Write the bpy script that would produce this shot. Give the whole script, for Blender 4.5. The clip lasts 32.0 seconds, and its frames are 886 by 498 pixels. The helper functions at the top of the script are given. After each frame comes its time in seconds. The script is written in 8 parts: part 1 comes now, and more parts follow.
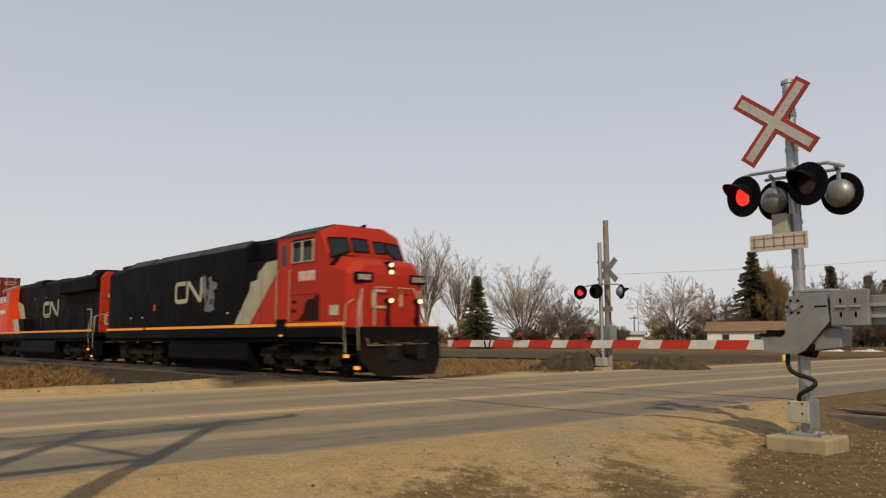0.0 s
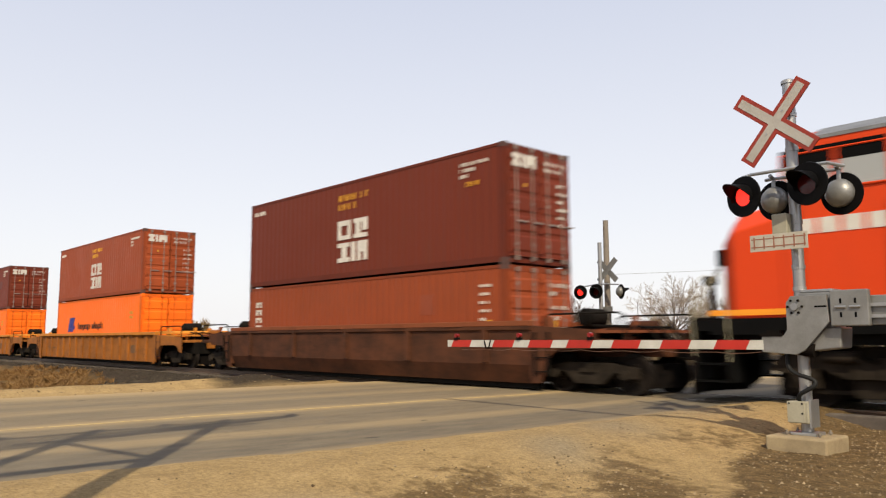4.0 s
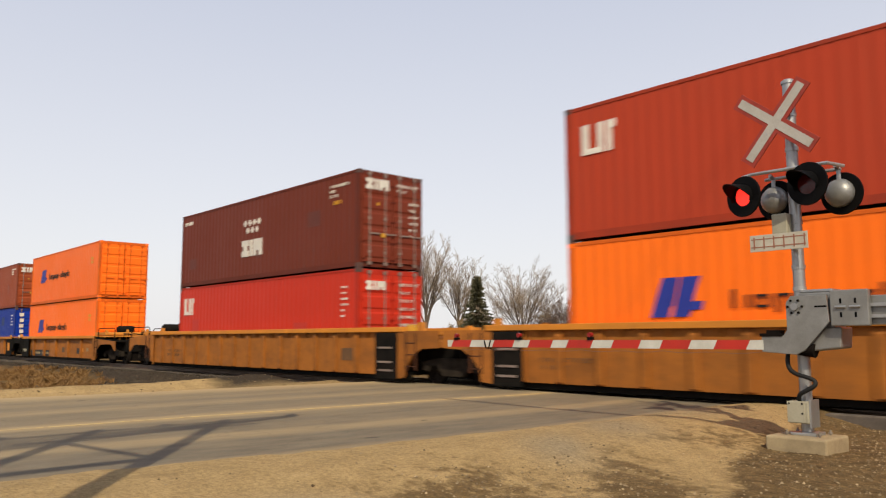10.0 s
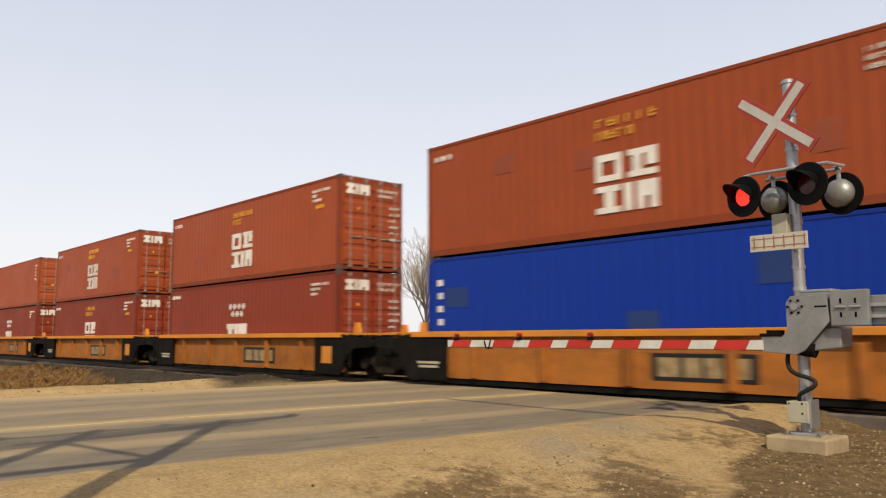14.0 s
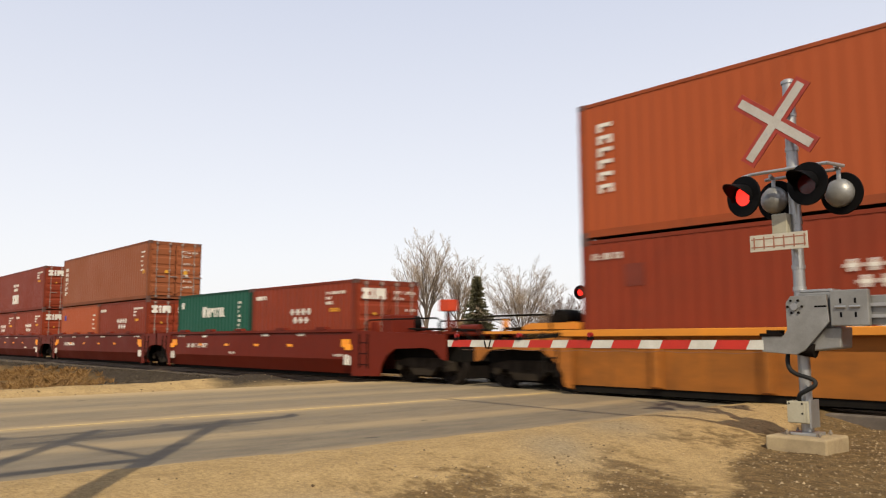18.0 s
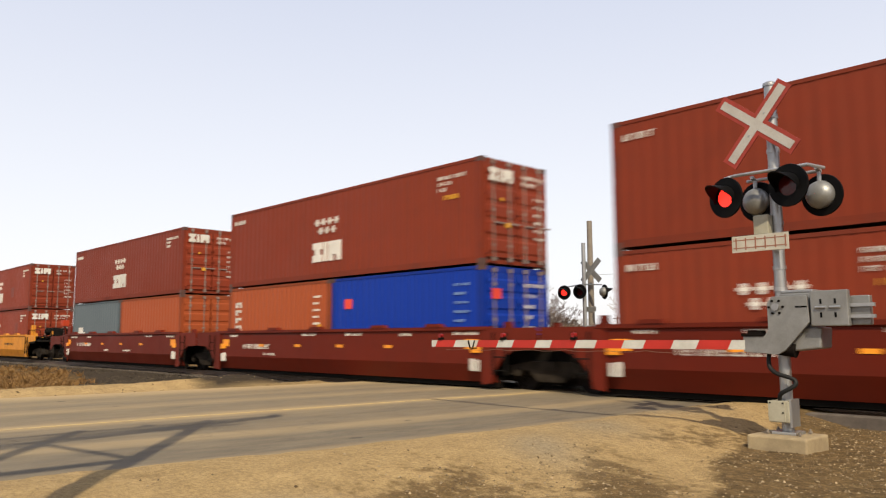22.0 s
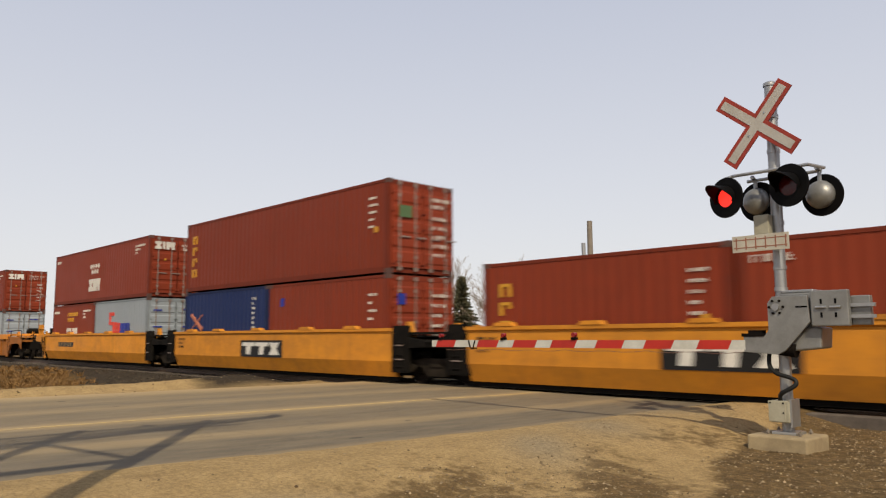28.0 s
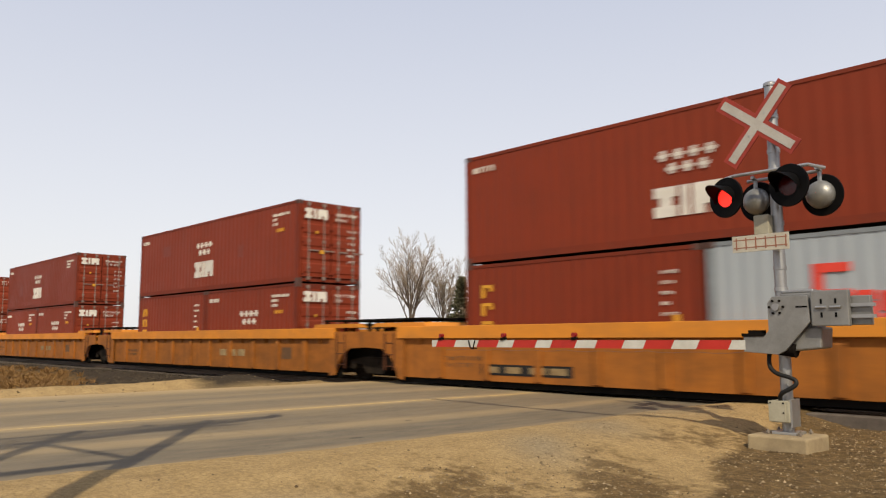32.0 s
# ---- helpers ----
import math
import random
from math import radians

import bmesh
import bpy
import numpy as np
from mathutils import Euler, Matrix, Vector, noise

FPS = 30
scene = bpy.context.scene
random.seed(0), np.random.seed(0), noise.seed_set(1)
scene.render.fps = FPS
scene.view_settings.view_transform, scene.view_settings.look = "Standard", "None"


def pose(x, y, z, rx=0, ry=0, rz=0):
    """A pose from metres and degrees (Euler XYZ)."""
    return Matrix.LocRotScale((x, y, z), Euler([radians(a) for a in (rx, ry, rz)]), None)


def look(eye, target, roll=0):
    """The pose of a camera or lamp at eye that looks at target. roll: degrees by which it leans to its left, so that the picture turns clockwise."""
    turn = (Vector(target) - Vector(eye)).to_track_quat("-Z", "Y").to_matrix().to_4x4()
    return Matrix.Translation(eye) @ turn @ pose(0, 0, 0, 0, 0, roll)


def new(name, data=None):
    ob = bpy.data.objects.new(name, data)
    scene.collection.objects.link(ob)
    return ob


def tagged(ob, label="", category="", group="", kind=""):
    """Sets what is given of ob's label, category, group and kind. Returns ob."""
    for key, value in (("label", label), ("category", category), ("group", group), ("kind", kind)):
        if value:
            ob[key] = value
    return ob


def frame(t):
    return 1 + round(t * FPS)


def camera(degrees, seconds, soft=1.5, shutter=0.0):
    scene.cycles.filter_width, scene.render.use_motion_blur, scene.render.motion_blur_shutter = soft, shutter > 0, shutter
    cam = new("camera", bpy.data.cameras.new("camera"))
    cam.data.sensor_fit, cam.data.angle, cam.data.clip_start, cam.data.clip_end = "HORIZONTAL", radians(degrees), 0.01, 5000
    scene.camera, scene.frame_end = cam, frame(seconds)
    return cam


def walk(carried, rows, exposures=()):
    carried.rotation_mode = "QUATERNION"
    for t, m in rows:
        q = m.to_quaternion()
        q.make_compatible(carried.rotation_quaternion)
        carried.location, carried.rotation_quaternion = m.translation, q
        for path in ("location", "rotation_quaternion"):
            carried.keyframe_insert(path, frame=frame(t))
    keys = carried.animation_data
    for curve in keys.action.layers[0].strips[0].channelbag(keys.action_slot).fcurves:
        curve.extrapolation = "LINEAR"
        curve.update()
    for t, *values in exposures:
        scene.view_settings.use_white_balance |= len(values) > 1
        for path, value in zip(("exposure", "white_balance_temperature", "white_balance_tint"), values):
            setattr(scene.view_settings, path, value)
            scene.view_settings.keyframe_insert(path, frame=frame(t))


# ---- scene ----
CAM_H = 1.2
PITCH = 6.619


def aim(yaw):
    """The camera's pose at a heading in degrees from +y towards +x."""
    a, p = radians(yaw), radians(PITCH)
    eye = Vector((0, 0, CAM_H))
    return look(eye, eye + Vector((math.sin(a) * math.cos(p), math.cos(a) * math.cos(p), math.sin(p))), -0.231)


cam = camera(60.54, 32.0, soft=1.2, shutter=0.42)
walk(cam, [(0, aim(-47.465)), (10, aim(-47.465)), (19.4, aim(-47.465)), (19.7, aim(-47.43)), (20, aim(-47.29)), (20.25, aim(-47.06)), (20.5, aim(-46.79)), (20.75, aim(-46.56)), (21, aim(-46.39)), (21.25, aim(-46.31)),
           (21.6, aim(-46.275)), (26, aim(-46.29)), (32, aim(-46.30))],
     exposures=[(0, -0.24, 6610, 10), (1, -0.08, 6610, 10), (2, 0.32, 6610, 10), (3, 0.32, 6610, 10), (6, 0.22, 6610, 10), (7, 0.28, 6610, 10), (8, 0.08, 6610, 10), (9, 0.15, 6610, 10), (13, 0.15, 6610, 10), (14, 0.25, 6610, 10), (17, 0.38, 6610, 10), (18, 0.3, 6610, 10), (19, 0.02, 6610, 10), (20, -0.03, 6610, 10), (21, 0.38, 6610, 10), (24, 0.38, 6610, 10), (25, 0.33, 6610, 10), (28, 0.0, 6610, 10), (29, 0.04, 6610, 10), (30, 0.22, 6610, 10), (31, 0.23, 6610, 10), (32, 0.15, 6610, 10)])

# ---- light: a thinly veiled spring sun behind the camera's right shoulder ----
SUN_EL, SUN_AZ = 42.4, 128.3
world = bpy.data.worlds.new("sky")
scene.world = world
world.use_nodes = True
wn, wl = world.node_tree.nodes, world.node_tree.links
sky = wn.new("ShaderNodeTexSky")
sky.sky_type, sky.sun_disc = "NISHITA", False
sky.sun_elevation, sky.sun_rotation = radians(SUN_EL), radians(SUN_AZ)
sky.air_density, sky.dust_density, sky.ozone_density = 1.0, 3.0, 1.0
veil = wn.new("ShaderNodeMix")
veil.data_type = "RGBA"
veil.inputs[0].default_value = 0.80
wt, wsep, wramp = wn.new("ShaderNodeTexCoord"), wn.new("ShaderNodeSeparateXYZ"), wn.new("ShaderNodeValToRGB")
wl.new(wt.outputs["Generated"], wsep.inputs[0])
wl.new(wsep.outputs[2], wramp.inputs[0])
HAZE = [(0.0, (0.845, 0.84, 0.84)), (0.10, (0.795, 0.80, 0.82)), (0.42, (0.585, 0.618, 0.712)), (1.0, (0.37, 0.43, 0.56))]
while len(wramp.color_ramp.elements) < len(HAZE):
    wramp.color_ramp.elements.new(0.5)
for _el, (_p, _c) in zip(wramp.color_ramp.elements, HAZE):
    _el.position, _el.color = _p, (*_c, 1)
wgain = wn.new("ShaderNodeMix")
wgain.data_type, wgain.blend_type = "RGBA", "MULTIPLY"
wgain.inputs[0].default_value, wgain.inputs[7].default_value = 1.0, (11.2, 11.2, 11.35, 1)
wl.new(wramp.outputs[0], wgain.inputs[6])
wl.new(wgain.outputs[2], veil.inputs[7])
wl.new(sky.outputs[0], veil.inputs[6])
wl.new(veil.outputs[2], wn["Background"].inputs[0])
wn["Background"].inputs[1].default_value = 0.096

sun = new("sun", bpy.data.lights.new("sun", "SUN"))
sun.data.energy, sun.data.angle, sun.data.color = 4.2, radians(0.55), (1.0, 0.88, 0.655)
_a, _e = radians(SUN_AZ), radians(SUN_EL)
sun.matrix_world = look((60 * math.sin(_a), 60 * math.cos(_a), 60), (60 * math.sin(_a) - math.sin(_a) * math.cos(_e), 60 * math.cos(_a) - math.cos(_a) * math.cos(_e), 60 - math.sin(_e)))


# ---- materials ----
def node_mix(nt, kind, fac, a, b):
    m = nt.nodes.new("ShaderNodeMix")
    m.data_type, m.blend_type = "RGBA", kind
    for socket, value in ((m.inputs[0], fac), (m.inputs[6], a), (m.inputs[7], b)):
        if isinstance(value, (int, float)):
            socket.default_value = value
        elif isinstance(value, (tuple, list)):
            socket.default_value = (*value[:3], 1)
        else:
            nt.links.new(value, socket)
    return m.outputs[2]


def node_noise(nt, vec, scale, detail=4, rough=0.6):
    n = nt.nodes.new("ShaderNodeTexNoise")
    n.inputs["Scale"].default_value, n.inputs["Detail"].default_value, n.inputs["Roughness"].default_value = scale, detail, rough
    nt.links.new(vec, n.inputs["Vector"])
    return n.outputs[0]


def node_ramp(nt, fac, stops):
    r = nt.nodes.new("ShaderNodeValToRGB")
    els = r.color_ramp.elements
    while len(els) < len(stops):
        els.new(0.5)
    for e, (p, c) in zip(els, stops):
        e.position, e.color = p, (*c[:3], 1) if isinstance(c, (tuple, list)) else (c, c, c, 1)
    nt.links.new(fac, r.inputs[0])
    return r.outputs[0]


def node_math(nt, op, a, b=0.0, c=0.0):
    m = nt.nodes.new("ShaderNodeMath")
    m.operation = op
    for s, v in zip(m.inputs, (a, b, c)):
        if isinstance(v, (int, float)):
            s.default_value = v
        else:
            nt.links.new(v, s)
    return m.outputs[0]


def base_nodes(name, stretch=None):
    """A new material: its tree, its shader and an object-space vector that differs from object to object."""
    m = bpy.data.materials.new(name)
    m.use_nodes = True
    nt = m.node_tree
    bs = nt.nodes["Principled BSDF"]
    tc, oi = nt.nodes.new("ShaderNodeTexCoord"), nt.nodes.new("ShaderNodeObjectInfo")
    mul = node_math(nt, "MULTIPLY", oi.outputs["Random"], 57.0)
    add = nt.nodes.new("ShaderNodeVectorMath")
    nt.links.new(tc.outputs["Object"], add.inputs[0])
    nt.links.new(mul, add.inputs[1])
    return m, nt, bs, add.outputs[0], tc.outputs["Object"], oi.outputs["Random"]


def scaled(nt, vec, s):
    k = nt.nodes.new("ShaderNodeVectorMath")
    k.operation = "MULTIPLY"
    nt.links.new(vec, k.inputs[0])
    k.inputs[1].default_value = s
    return k.outputs[0]


def bumped(nt, bs, height, strength, dist=0.01):
    b = nt.nodes.new("ShaderNodeBump")
    b.inputs["Strength"].default_value, b.inputs["Distance"].default_value = strength, dist
    nt.links.new(height, b.inputs["Height"])
    nt.links.new(b.outputs[0], bs.inputs["Normal"])


def mat(name, col, rough=0.6, metal=0.0, other=None, scale=1.5, amount=0.5, fine=40.0, bump=0.15, emit=0.0, spread=0.1, spec=0.35):
    """Paint, metal, wood or plastic: two scales of mottling, some drift from object to object, fine relief."""
    m, nt, bs, vec, _, rnd = base_nodes(name)
    other = other or tuple(c * 0.62 for c in col)
    big = node_ramp(nt, node_noise(nt, vec, scale, 5), [(0.35, 0.0), (0.7, 1.0)])
    c = node_mix(nt, "MIX", node_math(nt, "MULTIPLY", big, amount), col, other)
    small = node_noise(nt, vec, fine, 3)
    c = node_mix(nt, "MULTIPLY", 0.35, c, node_ramp(nt, small, [(0.3, 0.72), (0.75, 1.1)]))
    c = node_mix(nt, "MULTIPLY", 1.0, c, node_ramp(nt, rnd, [(0.0, 1 - spread), (1.0, 1 + spread)]))
    nt.links.new(c, bs.inputs["Base Color"])
    bs.inputs["Metallic"].default_value = metal
    nt.links.new(node_ramp(nt, small, [(0.2, max(0.02, rough - 0.12)), (0.8, min(1, rough + 0.12))]), bs.inputs["Roughness"])
    bs.inputs["Specular IOR Level"].default_value = spec
    if bump:
        bumped(nt, bs, small, bump)
    if emit:
        bs.inputs["Emission Color"].default_value = (*col, 1)
        bs.inputs["Emission Strength"].default_value = emit
    return m


def steel_paint(name, col, rust=0.25, rough=0.5, streak=0.3, grime=(0.10, 0.055, 0.032), dirty=0.0, spec=0.13):
    """Weathered paint on steel: fading, vertical dirt streaks and rust specks."""
    m, nt, bs, vec, _, rnd = base_nodes(name)
    m["tone"] = col
    fade = node_noise(nt, vec, 0.45, 4)
    c = node_mix(nt, "MIX", node_math(nt, "MULTIPLY", node_ramp(nt, fade, [(0.3, 0.0), (0.75, 1.0)]), 0.35), col, tuple(min(1, k * 0.86 + 0.006 * min(1, max(col) * 8)) for k in col))
    st = node_ramp(nt, node_noise(nt, scaled(nt, vec, (5.0, 5.0, 0.45)), 1.2, 4), [(0.5, 0.0), (0.78, 1.0)])
    c = node_mix(nt, "MIX", node_math(nt, "MULTIPLY", st, streak), c, grime)
    if dirty:
        film = node_ramp(nt, node_noise(nt, scaled(nt, vec, (0.8, 0.8, 1.6)), 1.3, 6, 0.7), [(0.38, 0.0), (0.66, 1.0)])
        c = node_mix(nt, "MIX", node_math(nt, "MULTIPLY", film, dirty), c, grime)
    spots = node_ramp(nt, node_noise(nt, vec, 7.0, 6, 0.7), [(0.62, 0.0), (0.7, 1.0)])
    c = node_mix(nt, "MIX", node_math(nt, "MULTIPLY", spots, rust), c, (0.13, 0.05, 0.025))
    grain = node_noise(nt, vec, 70, 2)
    c = node_mix(nt, "MULTIPLY", 0.25, c, node_ramp(nt, grain, [(0.3, 0.78), (0.7, 1.08)]))
    c = node_mix(nt, "MULTIPLY", 1.0, c, node_ramp(nt, rnd, [(0.0, 0.88), (1.0, 1.1)]))
    nt.links.new(c, bs.inputs["Base Color"])
    nt.links.new(node_ramp(nt, fade, [(0.2, rough - 0.1), (0.8, rough + 0.15)]), bs.inputs["Roughness"])
    bs.inputs["Specular IOR Level"].default_value = spec
    bumped(nt, bs, node_noise(nt, vec, 9, 4), 0.12, 0.01)
    return m


def glass_mat(name, tint=(0.03, 0.035, 0.04)):
    m, nt, bs, *_ = base_nodes(name)
    bs.inputs["Base Color"].default_value = (*tint, 1)
    bs.inputs["Roughness"].default_value = 0.06
    bs.inputs["Specular IOR Level"].default_value = 0.3
    return m


def glow(name, col, strength):
    m, nt, bs, *_ = base_nodes(name)
    bs.inputs["Base Color"].default_value = (*[c * 0.5 for c in col], 1)
    bs.inputs["Emission Color"].default_value = (*col, 1)
    bs.inputs["Emission Strength"].default_value = strength
    return m


M_GALV = mat("galvanised_steel", (0.37, 0.37, 0.37), 0.42, 0.75, (0.30, 0.30, 0.31), 5, 0.6, 60)
M_ALU = mat("grey_painted_casting", (0.27, 0.268, 0.26), 0.42, 0.5, (0.17, 0.165, 0.155), 3, 0.8, 50)
M_GREYBOX = mat("grey_box_paint", (0.36, 0.335, 0.255), 0.6, 0.1, (0.24, 0.215, 0.155), 5, 0.6, 50)
M_BLACK = mat("black_paint", (0.0035, 0.0035, 0.004), 0.55, 0, (0.008, 0.007, 0.0065), 3, 0.5, 40, spec=0.06)
M_RUBBER = mat("black_rubber", (0.012, 0.012, 0.012), 0.55, 0, None, 8, 0.4, 60, spec=0.15)
M_WHITE = mat("aged_white_sheeting", (0.52, 0.51, 0.47), 0.5, 0, (0.38, 0.36, 0.31), 5, 0.6, 50)
M_FACE = mat("dull_white_sheeting", (0.36, 0.34, 0.315), 0.55, 0, (0.27, 0.25, 0.22), 5, 0.6, 50)
M_RED = mat("signal_red", (0.44, 0.024, 0.014), 0.45, 0, (0.30, 0.022, 0.014), 5, 0.5, 50)
M_LENS_ON = glow("lit_red_lens", (1.0, 0.028, 0.018), 1.5)
M_LENS_OFF = mat("dark_red_lens", (0.055, 0.004, 0.004), 0.2, 0, None, 10, 0.3, 60)
M_ARMLAMP = mat("red_lamp_lens", (0.22, 0.010, 0.010), 0.3, 0, None, 10, 0.3, 60)
M_CONC = mat("weathered_concrete", (0.33, 0.255, 0.15), 0.9, 0, (0.19, 0.14, 0.085), 4, 0.7, 45, 0.5)
M_WOODPOLE = mat("weathered_pole_wood", (0.20, 0.17, 0.14), 0.85, 0, (0.11, 0.09, 0.075), 3, 0.7, 30, 0.4)
M_TIE = mat("creosoted_tie_wood", (0.075, 0.06, 0.05), 0.9, 0, (0.16, 0.13, 0.10), 3, 0.6, 30, 0.5)
M_RAIL = mat("worn_rail_steel", (0.13, 0.085, 0.06), 0.5, 0.5, (0.07, 0.045, 0.035), 6, 0.6, 50)
M_RAILTOP = mat("worn_rail_head", (0.22, 0.17, 0.13), 0.42, 0.8, (0.14, 0.10, 0.075), 5, 0.6, 60)
M_YELLOWTAG = mat("yellow_plastic", (0.65, 0.42, 0.04), 0.5)
M_TRUCK = mat("grimy_running_gear", (0.006, 0.005, 0.0045), 0.9, 0.0, (0.013, 0.009, 0.007), 4, 0.7, 30, 0.4, spec=0.05)
M_GEAR = mat("dusty_truck_casting", (0.014, 0.011, 0.0085), 0.9, 0.0, (0.040, 0.031, 0.023), 3, 0.8, 25, 0.5, spec=0.06)
M_WHEEL = mat("wheel_steel", (0.010, 0.008, 0.007), 0.7, 0.1, (0.032, 0.024, 0.019), 5, 0.6, 40, spec=0.08)
M_TREAD = mat("bright_wheel_tread", (0.35, 0.33, 0.31), 0.35, 0.9)
M_LOCOBLACK = steel_paint("locomotive_black", (0.0045, 0.0045, 0.0046), 0.05, 0.55, 0.35, (0.010, 0.009, 0.008), 0.0, 0.04)
M_LOCORED = steel_paint("locomotive_red", (0.37, 0.023, 0.0075), 0.14, 0.5, 0.30, (0.13, 0.025, 0.016), 0.16)
M_SOOT = mat("soot", (0.022, 0.010, 0.008), 0.9, 0, (0.045, 0.012, 0.008), 3, 0.6, 30, spec=0.05)
M_ROOFGREY = mat("grey_roof_and_edge_sheen", (0.045, 0.045, 0.047), 0.7, 0, (0.014, 0.014, 0.014), 1.2, 0.8, 20, spec=0.15)
M_LOCORED2 = steel_paint("locomotive_orange_red", (0.58, 0.050, 0.009), 0.06, 0.4, 0.12, (0.2, 0.04, 0.02))
M_BEIGE = mat("dusty_white_stripe", (0.40, 0.36, 0.245), 0.55, 0, (0.24, 0.21, 0.14), 2, 0.6, 40)
M_STRIPE = mat("amber_sill_stripe", (0.85, 0.31, 0.015), 0.45, 0, (0.6, 0.2, 0.02), 3, 0.5, 40)
M_GREYMAP = mat("faded_grey_emblem", (0.14, 0.14, 0.14), 0.6, 0, (0.06, 0.06, 0.06), 2, 0.6, 30)
M_MARK = mat("white_stencil", (0.62, 0.59, 0.54), 0.6, 0, (0.38, 0.35, 0.31), 4, 0.5, 40, 0)
M_MARKY = mat("yellow_stencil", (0.58, 0.29, 0.025), 0.6, 0, (0.36, 0.17, 0.02), 4, 0.5, 40, 0)
M_MARKB = mat("blue_emblem", (0.015, 0.03, 0.26), 0.55, 0, None, 3, 0.4, 40, 0)
M_MARKK = mat("black_stencil", (0.007, 0.006, 0.006), 0.6, 0, None, 3, 0.4, 40, 0)
M_MARKR = mat("red_emblem", (0.62, 0.05, 0.03), 0.55, 0, None, 3, 0.4, 40, 0)
M_GRAFF = mat("pink_graffiti", (0.42, 0.085, 0.065), 0.6, 0, (0.52, 0.20, 0.05), 2.5, 0.9, 20, 0)
M_GRAFF2 = mat("dark_red_graffiti", (0.22, 0.045, 0.035), 0.6, 0, (0.42, 0.13, 0.06), 3.0, 0.9, 20, 0)
M_GLASS = glass_mat("cab_glass", (0.012, 0.014, 0.015))
# the pale base colour stands for bright sky seen through the cab
M_SKYPANE = glass_mat("pane_with_painted_sky", (0.30, 0.31, 0.31))
M_HEADLIGHT = glow("headlight_glow", (1.0, 0.80, 0.52), 1.6)
M_MARKERLAMP = glow("amber_step_light", (1.0, 0.36, 0.03), 1.1)
M_ROOF = mat("brown_shingles", (0.20, 0.115, 0.06), 0.85, 0, (0.13, 0.075, 0.045), 1, 0.7, 8, 0.4)
M_SIDING = mat("white_siding", (0.62, 0.60, 0.57), 0.7, 0, (0.5, 0.47, 0.43), 1, 0.5, 8, 0.1)
M_GREYROOF = mat("grey_metal_roof", (0.40, 0.41, 0.42), 0.5, 0.2, (0.3, 0.3, 0.3), 1, 0.5, 8, 0.1)
M_WINDOW = glass_mat("house_window", (0.03, 0.035, 0.04))
M_SNOW = mat("old_snow", (0.60, 0.58, 0.55), 0.7, 0, (0.26, 0.21, 0.16), 1.2, 0.7, 10, 0.2)
M_BARK = mat("bare_bark", (0.15, 0.115, 0.09), 0.9, 0, (0.09, 0.07, 0.055), 1.5, 0.6, 15, 0.3)
M_TWIG = mat("pale_twigs", (0.30, 0.235, 0.175), 0.9, 0, (0.20, 0.15, 0.11), 0.7, 0.6, 15, 0.0)
M_TWIGD = mat("dark_twigs", (0.15, 0.105, 0.085), 0.9, 0, (0.10, 0.07, 0.055), 0.7, 0.6, 15, 0.0)
M_TWIGO = mat("ochre_twigs", (0.26, 0.17, 0.075), 0.9, 0, (0.17, 0.11, 0.05), 0.7, 0.6, 15, 0.0)
M_SPRUCE = mat("spruce_needles", (0.070, 0.074, 0.042), 0.85, 0, (0.15, 0.122, 0.066), 0.9, 0.7, 6, 0.0)
M_GRASS = mat("dry_grass_blades", (0.27, 0.145, 0.045), 0.9, 0, (0.085, 0.050, 0.022), 1.6, 0.8, 6, 0.0, spread=0.2)


def stone_mat(name, dark, light):
    """Loose stones and clods, each of its own shade."""
    m, nt, bs, vec, *_ = base_nodes(name)
    geo = nt.nodes.new("ShaderNodeNewGeometry")
    c = node_ramp(nt, geo.outputs["Random Per Island"], [(0.0, dark), (0.62, tuple((a + b) / 2 for a, b in zip(dark, light))), (0.88, light), (1.0, tuple(min(1.0, k * 1.35) for k in light))])
    c = node_mix(nt, "MULTIPLY", 0.4, c, node_ramp(nt, node_noise(nt, vec, 60, 3), [(0.3, 0.6), (0.7, 1.2)]))
    nt.links.new(c, bs.inputs["Base Color"])
    bs.inputs["Roughness"].default_value, bs.inputs["Specular IOR Level"].default_value = 0.9, 0.2
    return m


M_STONE = stone_mat("loose_stones", (0.085, 0.055, 0.028), (0.30, 0.225, 0.135))
M_BALLAST = stone_mat("dark_ballast", (0.020, 0.015, 0.010), (0.085, 0.066, 0.046))
M_PILE = mat("dark_topsoil", (0.030, 0.019, 0.009), 0.95, 0, (0.085, 0.058, 0.027), 3, 0.8, 20, 0.7)

C_ORANGE = steel_paint("container_orange", (0.88, 0.155, 0.010), 0.07, 0.45, 0.14, (0.36, 0.10, 0.03), 0.06)
C_ZIMDARK = steel_paint("container_dark_maroon", (0.145, 0.027, 0.013), 0.12, 0.5, 0.2)
C_ZIM = steel_paint("container_red_brown", (0.195, 0.031, 0.0125), 0.18, 0.5, 0.34, (0.085, 0.026, 0.014), 0.14)
C_ZIMLIGHT = steel_paint("container_faded_brick", (0.28, 0.057, 0.018), 0.18, 0.5, 0.32, (0.12, 0.036, 0.018), 0.14)
C_RED = steel_paint("container_bright_red", (0.47, 0.028, 0.011), 0.06, 0.45, 0.1)
C_REDFADE = steel_paint("container_faded_red", (0.40, 0.046, 0.018), 0.08, 0.5, 0.14)
C_TAN = steel_paint("container_tan_brown", (0.215, 0.066, 0.026), 0.1, 0.5, 0.14)
C_RUST = steel_paint("container_rust_orange", (0.305, 0.066, 0.021), 0.1, 0.5, 0.14)
C_BLUE = steel_paint("container_blue", (0.003, 0.028, 0.26), 0.04, 0.45, 0.10, (0.008, 0.02, 0.10))
